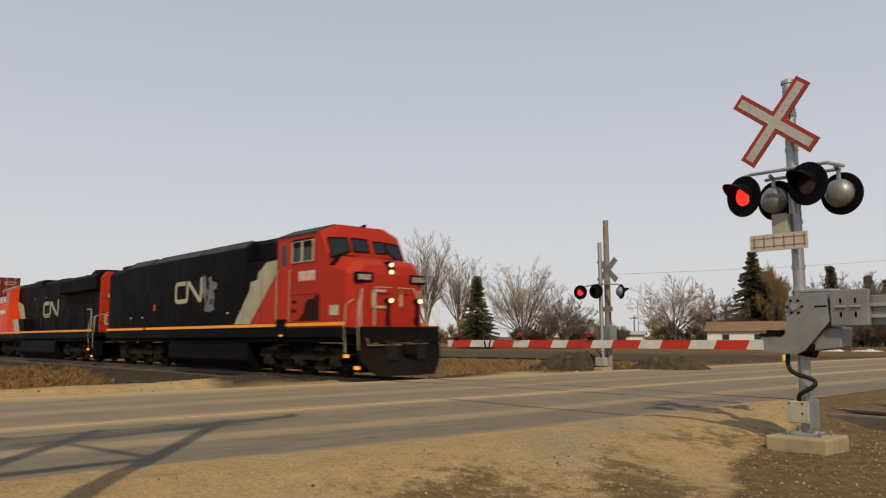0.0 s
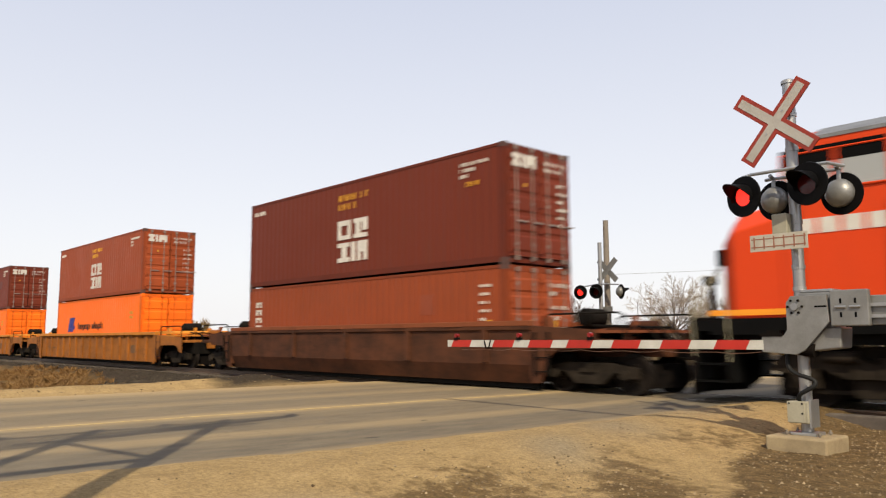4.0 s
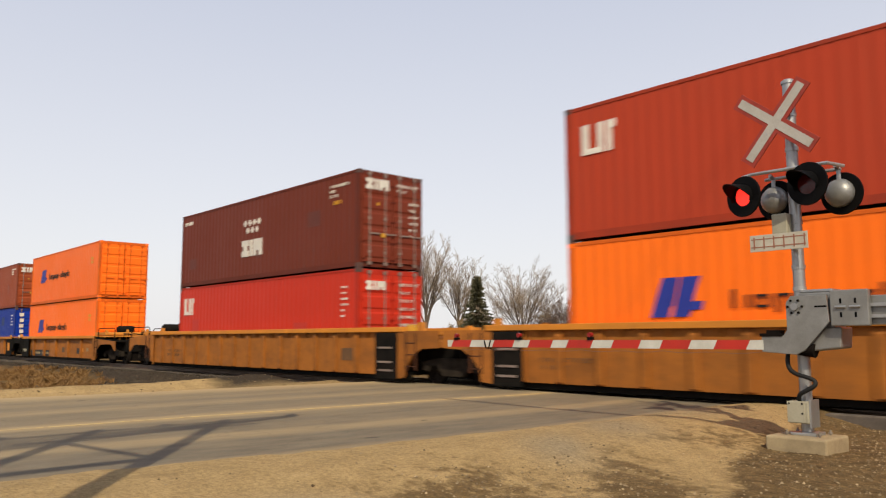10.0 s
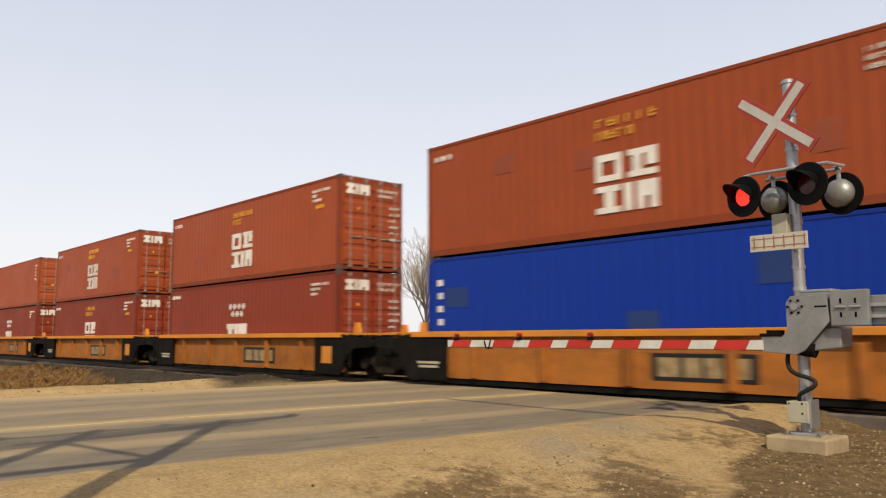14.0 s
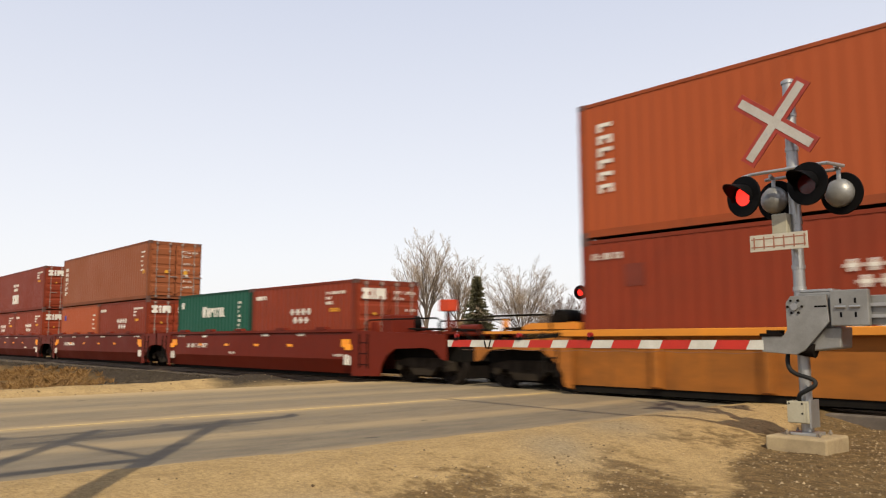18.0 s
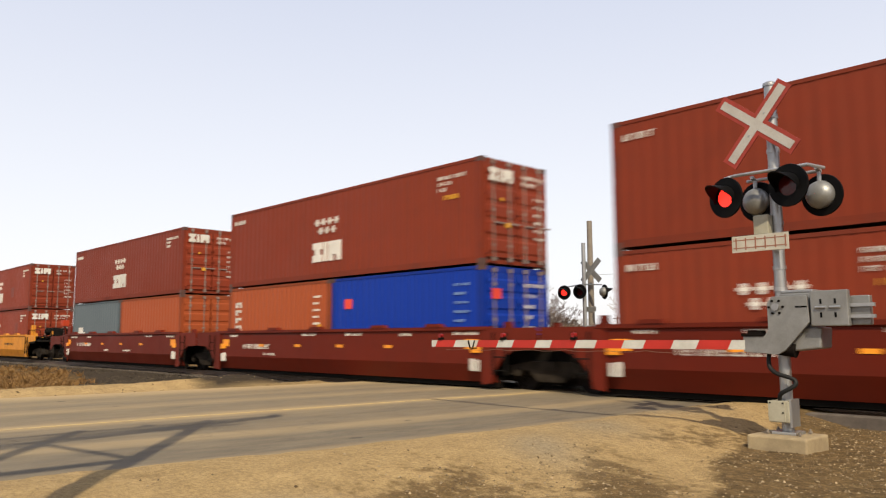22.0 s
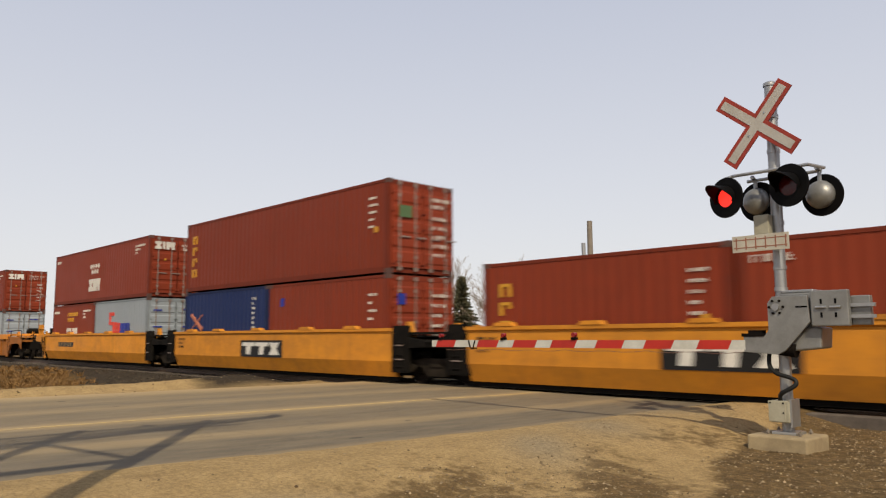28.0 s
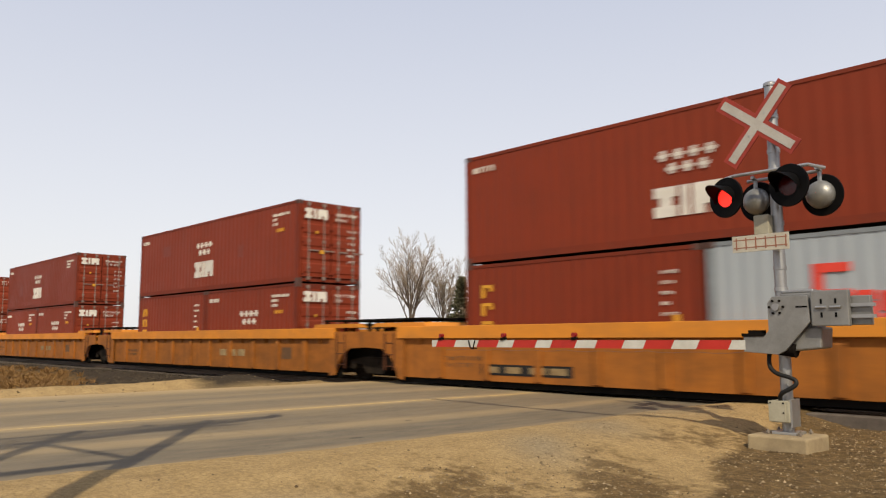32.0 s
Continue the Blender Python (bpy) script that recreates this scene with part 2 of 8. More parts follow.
C_NAVY = steel_paint("container_navy", (0.012, 0.022, 0.080), 0.06, 0.5, 0.14, (0.03, 0.03, 0.05))
C_GREEN = steel_paint("container_green", (0.010, 0.066, 0.042), 0.08, 0.5, 0.14, (0.03, 0.05, 0.035))
C_GREY = steel_paint("container_grey", (0.27, 0.30, 0.33), 0.06, 0.5, 0.14, (0.17, 0.16, 0.15))
C_SLATE = steel_paint("container_slate", (0.095, 0.118, 0.132), 0.08, 0.5, 0.16, (0.1, 0.09, 0.085))
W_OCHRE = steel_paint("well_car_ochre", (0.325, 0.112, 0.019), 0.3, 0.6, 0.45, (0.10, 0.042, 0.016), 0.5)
M_OLDPALE = mat("grimy_pale_stencil", (0.30, 0.215, 0.105), 0.7, 0, (0.14, 0.085, 0.035), 5, 0.9, 40, 0)
M_FADED = mat("faded_dark_stencil", (0.09, 0.045, 0.02), 0.7, 0, (0.16, 0.075, 0.025), 4, 0.7, 40, 0)
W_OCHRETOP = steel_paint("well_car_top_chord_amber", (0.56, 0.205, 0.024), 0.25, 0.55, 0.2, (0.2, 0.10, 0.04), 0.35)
W_YELLOW = steel_paint("well_car_yellow", (0.60, 0.235, 0.024), 0.25, 0.55, 0.35, (0.20, 0.085, 0.025), 0.42)
W_RED = steel_paint("well_car_maroon", (0.112, 0.0120, 0.0042), 0.10, 0.5, 0.25, (0.050, 0.010, 0.006), 0.2)
W_BROWN = steel_paint("well_car_rusty_brown", (0.090, 0.032, 0.015), 0.3, 0.65, 0.6, (0.022, 0.012, 0.008), 0.75)
W_BROWNTOP = steel_paint("rust_red_top_chord", (0.19, 0.055, 0.022), 0.3, 0.6, 0.3, (0.07, 0.03, 0.016), 0.3)
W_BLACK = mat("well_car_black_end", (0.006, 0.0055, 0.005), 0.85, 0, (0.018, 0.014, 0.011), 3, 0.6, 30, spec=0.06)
CAST = {}


# ---- mesh building ----
class MB:
    """Collects vertices and faces for one mesh."""

    def __init__(self):
        self.v, self.f = [], []

    def add(self, verts, faces):
        o = len(self.v)
        self.v += [tuple(p) for p in verts]
        self.f += [tuple(i + o for i in q) for q in faces]
        return self

    def box(self, x0, x1, y0, y1, z0, z1):
        x0, x1, y0, y1, z0, z1 = min(x0, x1), max(x0, x1), min(y0, y1), max(y0, y1), min(z0, z1), max(z0, z1)
        return self.add([(x0, y0, z0), (x1, y0, z0), (x1, y1, z0), (x0, y1, z0), (x0, y0, z1), (x1, y0, z1), (x1, y1, z1), (x0, y1, z1)],
                        [(0, 3, 2, 1), (4, 5, 6, 7), (0, 1, 5, 4), (1, 2, 6, 5), (2, 3, 7, 6), (3, 0, 4, 7)])

    def prism(self, pts, axis, a, b):
        """A polygon pushed along an axis from a to b; the points are (x, z) for y, (y, z) for x, (x, y) for z."""
        area = sum(p[0] * q[1] - q[0] * p[1] for p, q in zip(pts, pts[1:] + pts[:1]))
        if area < 0:
            pts = pts[::-1]
        a, b = min(a, b), max(a, b)
        put = {"y": lambda p, k: (p[0], k, p[1]), "x": lambda p, k: (k, p[0], p[1]), "z": lambda p, k: (p[0], p[1], k)}[axis]
        n = len(pts)
        lo, hi = list(range(n)), list(range(n, 2 * n))
        side = [(i, (i + 1) % n, n + (i + 1) % n, n + i) for i in range(n)]
        faces = [tuple(lo[::-1]), tuple(hi)] + side
        if axis == "y":
            faces = [f[::-1] for f in faces]
        return self.add([put(p, a) for p in pts] + [put(p, b) for p in pts], faces)

    def cyl(self, p0, p1, r0, r1=None, n=12, caps=True):
        r1 = r0 if r1 is None else r1
        p0, p1 = Vector(p0), Vector(p1)
        d = (p1 - p0).normalized()
        u = d.orthogonal().normalized()
        w = d.cross(u)
        ring = [u * math.cos(2 * math.pi * i / n) + w * math.sin(2 * math.pi * i / n) for i in range(n)]
        verts = [p0 + k * r0 for k in ring] + [p1 + k * r1 for k in ring]
        faces = [(i, (i + 1) % n, n + (i + 1) % n, n + i) for i in range(n)]
        if caps:
            faces += [tuple(range(n))[::-1], tuple(range(n, 2 * n))]
        return self.add(verts, faces)

    def tube(self, pts, r, n=8):
        pts = [Vector(p) for p in pts]
        verts, u = [], None
        for i, p in enumerate(pts):
            d = (pts[min(i + 1, len(pts) - 1)] - pts[max(i - 1, 0)]).normalized()
            u = d.orthogonal().normalized() if u is None else (u - d * u.dot(d)).normalized()
            w = d.cross(u)
            verts += [p + (u * math.cos(2 * math.pi * k / n) + w * math.sin(2 * math.pi * k / n)) * r for k in range(n)]
        faces = [(i * n + k, i * n + (k + 1) % n, (i + 1) * n + (k + 1) % n, (i + 1) * n + k) for i in range(len(pts) - 1) for k in range(n)]
        faces += [tuple(range(n))[::-1], tuple(range(len(verts) - n, len(verts)))]
        return self.add(verts, faces)

    def lathe(self, prof, n=20, axis="y"):
        """Turned form: profile of (along, radius) round the given axis through the origin."""
        verts = []
        for a, r in prof:
            for k in range(n):
                c, s = r * math.cos(2 * math.pi * k / n), r * math.sin(2 * math.pi * k / n)
                verts.append({"y": (c, a, s), "x": (a, c, s), "z": (c, s, a)}[axis])
        faces = [(i * n + k, i * n + (k + 1) % n, (i + 1) * n + (k + 1) % n, (i + 1) * n + k) for i in range(len(prof) - 1) for k in range(n)]
        return self.add(verts, faces)

    def mesh(self, name, smooth=False):
        me = bpy.data.meshes.new(name)
        me.from_pydata(self.v, [], self.f)
        me.update()
        if smooth:
            me.polygons.foreach_set("use_smooth", [True] * len(me.polygons))
            me.set_sharp_from_angle(angle=radians(38))
        return me


def part(name, mb, material, parent=None, label="", at=None, smooth=False, bevel=0.0):
    """Links a mesh (or a builder) as ONE object under a thing or a part."""
    me = mb if isinstance(mb, bpy.types.Mesh) else mb.mesh(name, smooth)
    if not me.materials:
        me.materials.append(material)
    ob = new(name, me)
    if me.materials[0] is not material:
        ob.material_slots[0].link = "OBJECT"
        ob.material_slots[0].material = material
    if parent is not None:
        ob.parent = parent
    if at is not None:
        ob.matrix_basis = at if isinstance(at, Matrix) else Matrix.Translation(at)
    if bevel:
        mod = ob.modifiers.new("bevel", "BEVEL")
        mod.width, mod.segments, mod.limit_method = bevel, 2, "ANGLE"
    if label:
        ob["label"] = label
    return ob


def thing(name, label, category, group="", kind="", at=(0, 0, 0)):
    ob = new(name)
    ob.empty_display_size = 0.2
    ob.location = at
    return tagged(ob, label, category, group, kind)


# ---- ground ----
TRACK_Y = 14.21


def smooth01(a, b, x):
    k = min(1.0, max(0.0, (x - a) / (b - a)))
    return k * k * (3 - 2 * k)


def road_x(y):
    """Sideways drift of the road, which runs slightly askew."""
    return 0.075 * (min(y, 60.0) - 8.0)


def ground_z(x, y):
    r = x - road_x(y)
    n = noise.noise(Vector((x * 0.35, y * 0.35, 0.3))) * 0.05 + noise.noise(Vector((x * 1.7, y * 1.7, 3.0))) * 0.02
    if abs(x) < 40 and -6 < y < 40:
        n += noise.noise(Vector((x * 5, y * 5, 7.0))) * 0.012
    right = smooth01(-5.9, -4.2, r) * -0.20 + 0.030 * math.exp(-((r + 6.35) / 0.5) ** 2)
    left = -0.06 - 0.42 * smooth01(-19.2, -22.0, r)
    z = right if r > -11 else left
    # a graded berm along the far shoulder
    z += (0.17 + 0.10 * smooth01(7.0, 11.0, y)) * math.exp(-((r + 18.9) / (0.55 + 0.35 * smooth01(8.5, 11.5, y))) ** 2) * smooth01(13.3, 12.0, y)
    # the road bed lies lower, under the asphalt
    bed = smooth01(-17.9, -17.2, r) * smooth01(-6.7, -7.7, r)
    z = z * (1 - bed) - 0.12 * bed
    # ballast shoulders of the track
    off = abs(y - TRACK_Y)
    if not -18.0 < r < -4.6:
        k = smooth01(4.0, 1.7, off)
        z = z * (1 - k) + (-0.20) * k
    n *= 1 - 0.75 * bed
    far = smooth01(35, 90, math.hypot(x, y))
    return z + n * (1 - far) * 1.0 - 0.25 * far


def build_ground():
    def axis(lo, hi, step, reach):
        mid = list(np.arange(lo, hi + 1e-6, step))
        out, d, a, b = [], step, lo, hi
        left, right = [], []
        while d < reach:
            d *= 1.22
            a, b = a - d, b + d
            left.append(a)
            right.append(b)
        return left[::-1] + mid + right
    xs, ys = axis(-26, 3, 0.16, 900), axis(1.0, 27, 0.16, 900)
    verts = [(x, y, ground_z(x, y)) for y in ys for x in xs]
    nx = len(xs)
    faces = [(j * nx + i, j * nx + i + 1, (j + 1) * nx + i + 1, (j + 1) * nx + i) for j in range(len(ys) - 1) for i in range(nx - 1)]
    m, nt, bs, _, pos, _ = base_nodes("dirt_and_dry_grass")
    sep = nt.nodes.new("ShaderNodeSeparateXYZ")
    nt.links.new(pos, sep.inputs[0])
    X, Y = sep.outputs[0], sep.outputs[1]
    n1, n2, n3 = node_noise(nt, pos, 0.55, 5), node_noise(nt, pos, 2.6, 6, 0.65), node_noise(nt, pos, 22, 5, 0.75)
    n5, n6 = node_noise(nt, pos, 7.5, 6, 0.72), node_noise(nt, pos, 75, 3, 0.8)
    lumps = node_ramp(nt, n5, [(0.36, 0.0), (0.64, 1.0)])
    sand = node_mix(nt, "MIX", node_ramp(nt, n2, [(0.3, 0.0), (0.72, 1.0)]), (0.435, 0.302, 0.142), (0.315, 0.213, 0.098))
    soil = node_mix(nt, "MIX", lumps, (0.076, 0.048, 0.020), (0.205, 0.132, 0.058))
    grass = node_mix(nt, "MIX", node_ramp(nt, n2, [(0.3, 0.0), (0.7, 1.0)]), (0.20, 0.118, 0.040), (0.070, 0.043, 0.017))
    # bare soil in patches on the shoulder, with worn tracks of pale dust between them, and painted shading by the
    # signal's footing
    U = node_math(nt, "MULTIPLY_ADD", X, 0.676, node_math(nt, "MULTIPLY", Y, 0.737))
    V = node_math(nt, "MULTIPLY_ADD", X, -0.737, node_math(nt, "MULTIPLY", Y, 0.676))

    def blot(u, v, a, b, amp):
        du = node_math(nt, "MULTIPLY", node_math(nt, "SUBTRACT", U, u), 1 / a)
        dv = node_math(nt, "MULTIPLY", node_math(nt, "SUBTRACT", V, v), 1 / b)
        d2 = node_math(nt, "MULTIPLY_ADD", du, du, node_math(nt, "MULTIPLY", dv, dv))
        return node_math(nt, "MULTIPLY", node_math(nt, "EXPONENT", node_math(nt, "MULTIPLY", d2, -1.0)), amp)
    # the verge turns to bare soil beyond a slanting edge; a wheel track runs along it
    edge = node_math(nt, "MULTIPLY_ADD", V, -0.385, U)
    step_back = node_math(nt, "MULTIPLY", node_ramp(nt, node_math(nt, "MULTIPLY", V, 0.05), [(0.43, 0.0), (0.53, 1.0)]), -0.95)
    k = node_math(nt, "MULTIPLY", node_ramp(nt, node_math(nt, "ADD", node_math(nt, "ADD", edge, step_back), 0.68), [(0.40, 0.0), (0.75, 1.0)]), 0.76)
    # the last spot paints shading near the footing in the soil colour
    for spot in ((0.3, 6.5, 0.80, 1.25, 0.72), (1.85, 7.2, 0.52, 1.7, 0.62), (2.75, 9.6, 0.75, 0.3, 0.30), (4.1, 10.0, 1.3, 0.9, 0.40)):
        k = node_math(nt, "ADD", k, blot(*spot))
    k = node_math(nt, "ADD", k, node_math(nt, "MULTIPLY_ADD", node_math(nt, "SUBTRACT", n2, 0.5), 1.2, node_math(nt, "MULTIPLY_ADD", node_math(nt, "SUBTRACT", n5, 0.5), 1.6, node_math(nt, "MULTIPLY", node_math(nt, "SUBTRACT", n3, 0.5), 0.7))))
    c = node_mix(nt, "MIX", node_ramp(nt, k, [(0.26, 0.0), (0.54, 1.0)]), sand, soil)
    dust = node_math(nt, "ADD", node_math(nt, "ADD", blot(1.3, 8.8, 0.42, 0.8, 0.85), node_math(nt, "ADD", blot(2.3, 10.3, 0.55, 0.8, 0.8), blot(3.6, 12.3, 0.9, 0.9, 0.75))), blot(-1.0, 6.2, 0.5, 0.35, 0.6))
    c = node_mix(nt, "MIX", dust, c, (0.285, 0.225, 0.143))
    # a pale scraped edge along the far shoulder
    rr = node_math(nt, "SUBTRACT", X, node_math(nt, "MULTIPLY_ADD", Y, 0.075, -0.6))
    lip = node_math(nt, "ABSOLUTE", node_math(nt, "ADD", rr, node_math(nt, "MULTIPLY_ADD", n1, 0.7, 18.95)))
    lip_k = node_ramp(nt, lip, [(0.10, 0.75), (0.26, 0.0)])
    # grass beyond the left shoulder and beyond the track
    gl = node_ramp(nt, node_math(nt, "MULTIPLY_ADD", X, -0.5, node_math(nt, "MULTIPLY_ADD", n1, 1.0, -9.9)), [(0.0, 0.0), (0.7, 1.0)])
    gy = node_ramp(nt, node_math(nt, "MULTIPLY_ADD", Y, 0.3, node_math(nt, "MULTIPLY_ADD", n1, 1.4, -6.6)), [(0.0, 0.0), (0.8, 1.0)])
    c = node_mix(nt, "MIX", node_math(nt, "MAXIMUM", gl, gy), c, grass)
    c = node_mix(nt, "MIX", node_math(nt, "MULTIPLY", lip_k, node_ramp(nt, node_math(nt, "MULTIPLY", Y, 0.05), [(0.5, 1.0), (0.6, 0.0)])), c, (0.52, 0.40, 0.23))
    # ballast strip along the track
    off = node_math(nt, "ABSOLUTE", node_math(nt, "SUBTRACT", Y, TRACK_Y))
    reach = node_math(nt, "MINIMUM", 2.4, node_math(nt, "MAXIMUM", 1.2, node_math(nt, "MULTIPLY_ADD", X, 0.084, 4.22)))
    bal = node_ramp(nt, node_math(nt, "MULTIPLY_ADD", off, -0.5, node_math(nt, "MULTIPLY_ADD", n1, 0.8, reach)), [(0.0, 0.0), (0.35, 1.0)])
    bal = node_math(nt, "MULTIPLY", bal, node_ramp(nt, node_math(nt, "MULTIPLY_ADD", X, -0.5, -8.6), [(0.0, 0.0), (0.5, 1.0)]))
    c = node_mix(nt, "MIX", bal, c, node_mix(nt, "MIX", n3, (0.020, 0.0145, 0.0095), (0.066, 0.050, 0.033)))
    c = node_mix(nt, "MULTIPLY", 0.6, c, node_ramp(nt, n3, [(0.33, 0.45), (0.68, 1.3)]))
    c = node_mix(nt, "MULTIPLY", 0.45, c, node_ramp(nt, n6, [(0.36, 0.55), (0.62, 1.2)]))
    nt.links.new(c, bs.inputs["Base Color"])
    bs.inputs["Roughness"].default_value = 0.95
    bs.inputs["Specular IOR Level"].default_value = 0.15
    bumped(nt, bs, node_noise(nt, pos, 14, 8, 0.8), 0.75, 0.045)
    mb = MB()
    mb.v, mb.f = verts, faces
    tagged(part("ground", mb, m, smooth=True), "sandy roadside dirt with dry grass and dark soil", "ground", kind="structure")


def asphalt_mat():
    m, nt, bs, _, pos, _ = base_nodes("worn_dusty_asphalt")
    sep = nt.nodes.new("ShaderNodeSeparateXYZ")
    nt.links.new(pos, sep.inputs[0])
    n0 = node_noise(nt, scaled(nt, pos, (1.0, 0.12, 1.0)), 1.6, 5, 0.65)
    n2, n3 = node_noise(nt, scaled(nt, pos, (2.0, 0.5, 1.0)), 1.8, 6, 0.7), node_noise(nt, pos, 60, 3, 0.7)
    r = node_math(nt, "SUBTRACT", sep.outputs[0], node_math(nt, "MULTIPLY_ADD", sep.outputs[1], 0.075, -0.6))
    r = node_math(nt, "ADD", r, node_math(nt, "MULTIPLY", node_math(nt, "SUBTRACT", n0, 0.5), 0.30))
    k = node_math(nt, "MULTIPLY_ADD", r, 1 / 12.0, 18.0 / 12.0)
    def at(x):
        return (x + 18.0) / 12.0
    tar, dust = 0.0, 1.0
    wear = node_ramp(nt, k, [(at(-17.6), 1.0), (at(-16.6), 0.62), (at(-15.7), 0.22), (at(-14.9), 0.34), (at(-14.2), 0.12), (at(-13.2), 0.46), (at(-12.7), 0.14), (at(-11.5), 0.22), (at(-11.0), 0.85), (at(-10.6), 0.20),
                             (at(-9.9), 0.12), (at(-9.0), 0.14), (at(-8.75), 0.44), (at(-8.45), 0.40), (at(-8.15), 0.06), (at(-7.1), 0.04), (at(-6.85), 0.38), (at(-6.6), 0.62), (at(-6.3), 1.0)])
    wear = node_math(nt, "ADD", wear, node_math(nt, "MULTIPLY", node_math(nt, "SUBTRACT", n2, 0.5), 0.5))
    n4 = node_ramp(nt, node_noise(nt, scaled(nt, pos, (1.0, 0.25, 1.0)), 4.5, 5, 0.7), [(0.35, 0.0), (0.65, 1.0)])
    grey = node_mix(nt, "MIX", n4, (0.112, 0.091, 0.064), (0.150, 0.123, 0.087))
    c = node_mix(nt, "MIX", wear, grey, (0.39, 0.28, 0.143))
    spots = node_ramp(nt, node_noise(nt, scaled(nt, pos, (1.0, 0.55, 1.0)), 2.3, 2, 0.4), [(0.735, 0.0), (0.76, 1.0)])
    c = node_mix(nt, "MIX", node_math(nt, "MULTIPLY", spots, 0.8), c, (0.045, 0.036, 0.027))
    vor = nt.nodes.new("ShaderNodeTexVoronoi")
    vor.feature = "DISTANCE_TO_EDGE"
    vor.inputs["Scale"].default_value = 0.42
    warp = nt.nodes.new("ShaderNodeVectorMath")
    wn3 = nt.nodes.new("ShaderNodeTexNoise")
    wn3.inputs["Scale"].default_value = 1.4
    nt.links.new(pos, wn3.inputs["Vector"])
    nt.links.new(pos, warp.inputs[0])
    nt.links.new(wn3.outputs[1], warp.inputs[1])
    nt.links.new(scaled(nt, warp.outputs[0], (1.0, 0.6, 1.0)), vor.inputs["Vector"])
    crack = node_ramp(nt, vor.outputs[0], [(0.0, 1.0), (0.012, 0.0)])
    c = node_mix(nt, "MIX", node_math(nt, "MULTIPLY", crack, 0.16), c, (0.03, 0.026, 0.022))
    c = node_mix(nt, "MULTIPLY", 0.3, c, node_ramp(nt, n3, [(0.3, 0.7), (0.7, 1.12)]))
    nt.links.new(c, bs.inputs["Base Color"])
    bs.inputs["Roughness"].default_value = 0.88
    bs.inputs["Specular IOR Level"].default_value = 0.25
    bumped(nt, bs, n3, 0.35, 0.01)
    return m


def surface(c, y):
    """Height of the asphalt at the offset c from the road's axis."""
    swell = 0.02 * noise.noise(Vector((c * 0.4, y * 0.2, 1))) * smooth01(0.3, 1.2, min(abs(y - 13.38), abs(y - 15.03)))
    return 0.018 + swell - 0.03 * abs(c + 12) / 5.3


def build_road():
    M = asphalt_mat()
    road = thing("road", "worn dusty two-lane asphalt road over the railway", "road", kind="structure")
    cuts = [(-70.0, TRACK_Y - 0.83), (TRACK_Y - 0.63, TRACK_Y + 0.62), (TRACK_Y + 0.82, 420.0)]
    for a, b in cuts:
        mb = MB()
        n = max(2, int((b - a) / 1.0))
        ys = [a + (b - a) * i / n for i in range(n + 1)] if b < 400 else [a, 17, 19, 22, 26, 32, 40, 60, 120, 420]
        cols = [-17.4 + 0.8 * i for i in range(8)] + [-11.0] + [-17.4 + 0.8 * i for i in range(9, 15)]
        rows = []
        for y in ys:
            rows.append([(c + road_x(y), y, surface(c, y)) for c in cols])
        top = [p for r in rows for p in r]
        nc = len(cols)
        faces = [(j * nc + i, j * nc + i + 1, (j + 1) * nc + i + 1, (j + 1) * nc + i) for j in range(len(ys) - 1) for i in range(nc - 1)]
        low = [(x, y, -0.22) for x, y, z in top]
        o = len(top)
        faces += [(i, o + i, o + i + 1, i + 1) for i in range(nc - 1)]
        e = o - nc
        faces += [(e + i + 1, o + e + i + 1, o + e + i, e + i) for i in range(nc - 1)]
        mb.add(top + low, faces)
        part("asphalt", mb, M, road, smooth=True)
    # worn centre line: strips of remaining paint that hug the surface
    paint = mat("worn_yellow_paint", (0.62, 0.43, 0.15), 0.8, 0, (0.42, 0.32, 0.17), 6, 0.9, 30, 0.1)
    rng = random.Random(4)
    line, y = MB(), -30.0
    while y < 100:
        ln = rng.uniform(0.25, 1.1)
        if not (y < 15.2 and y + ln > 13.2):
            w = rng.uniform(0.03, 0.06)
            o = rng.uniform(-0.015, 0.015)
            line.add([(-11.0 + o + road_x(yy) + q * w, yy, surface(-11.0, yy) + 0.004) for yy in (y, y + ln) for q in (-1, 1)], [(0, 1, 3, 2)])
        y += ln + rng.uniform(0.0, 0.08)
    part("centre_line", line, paint, road, "worn yellow centre line")


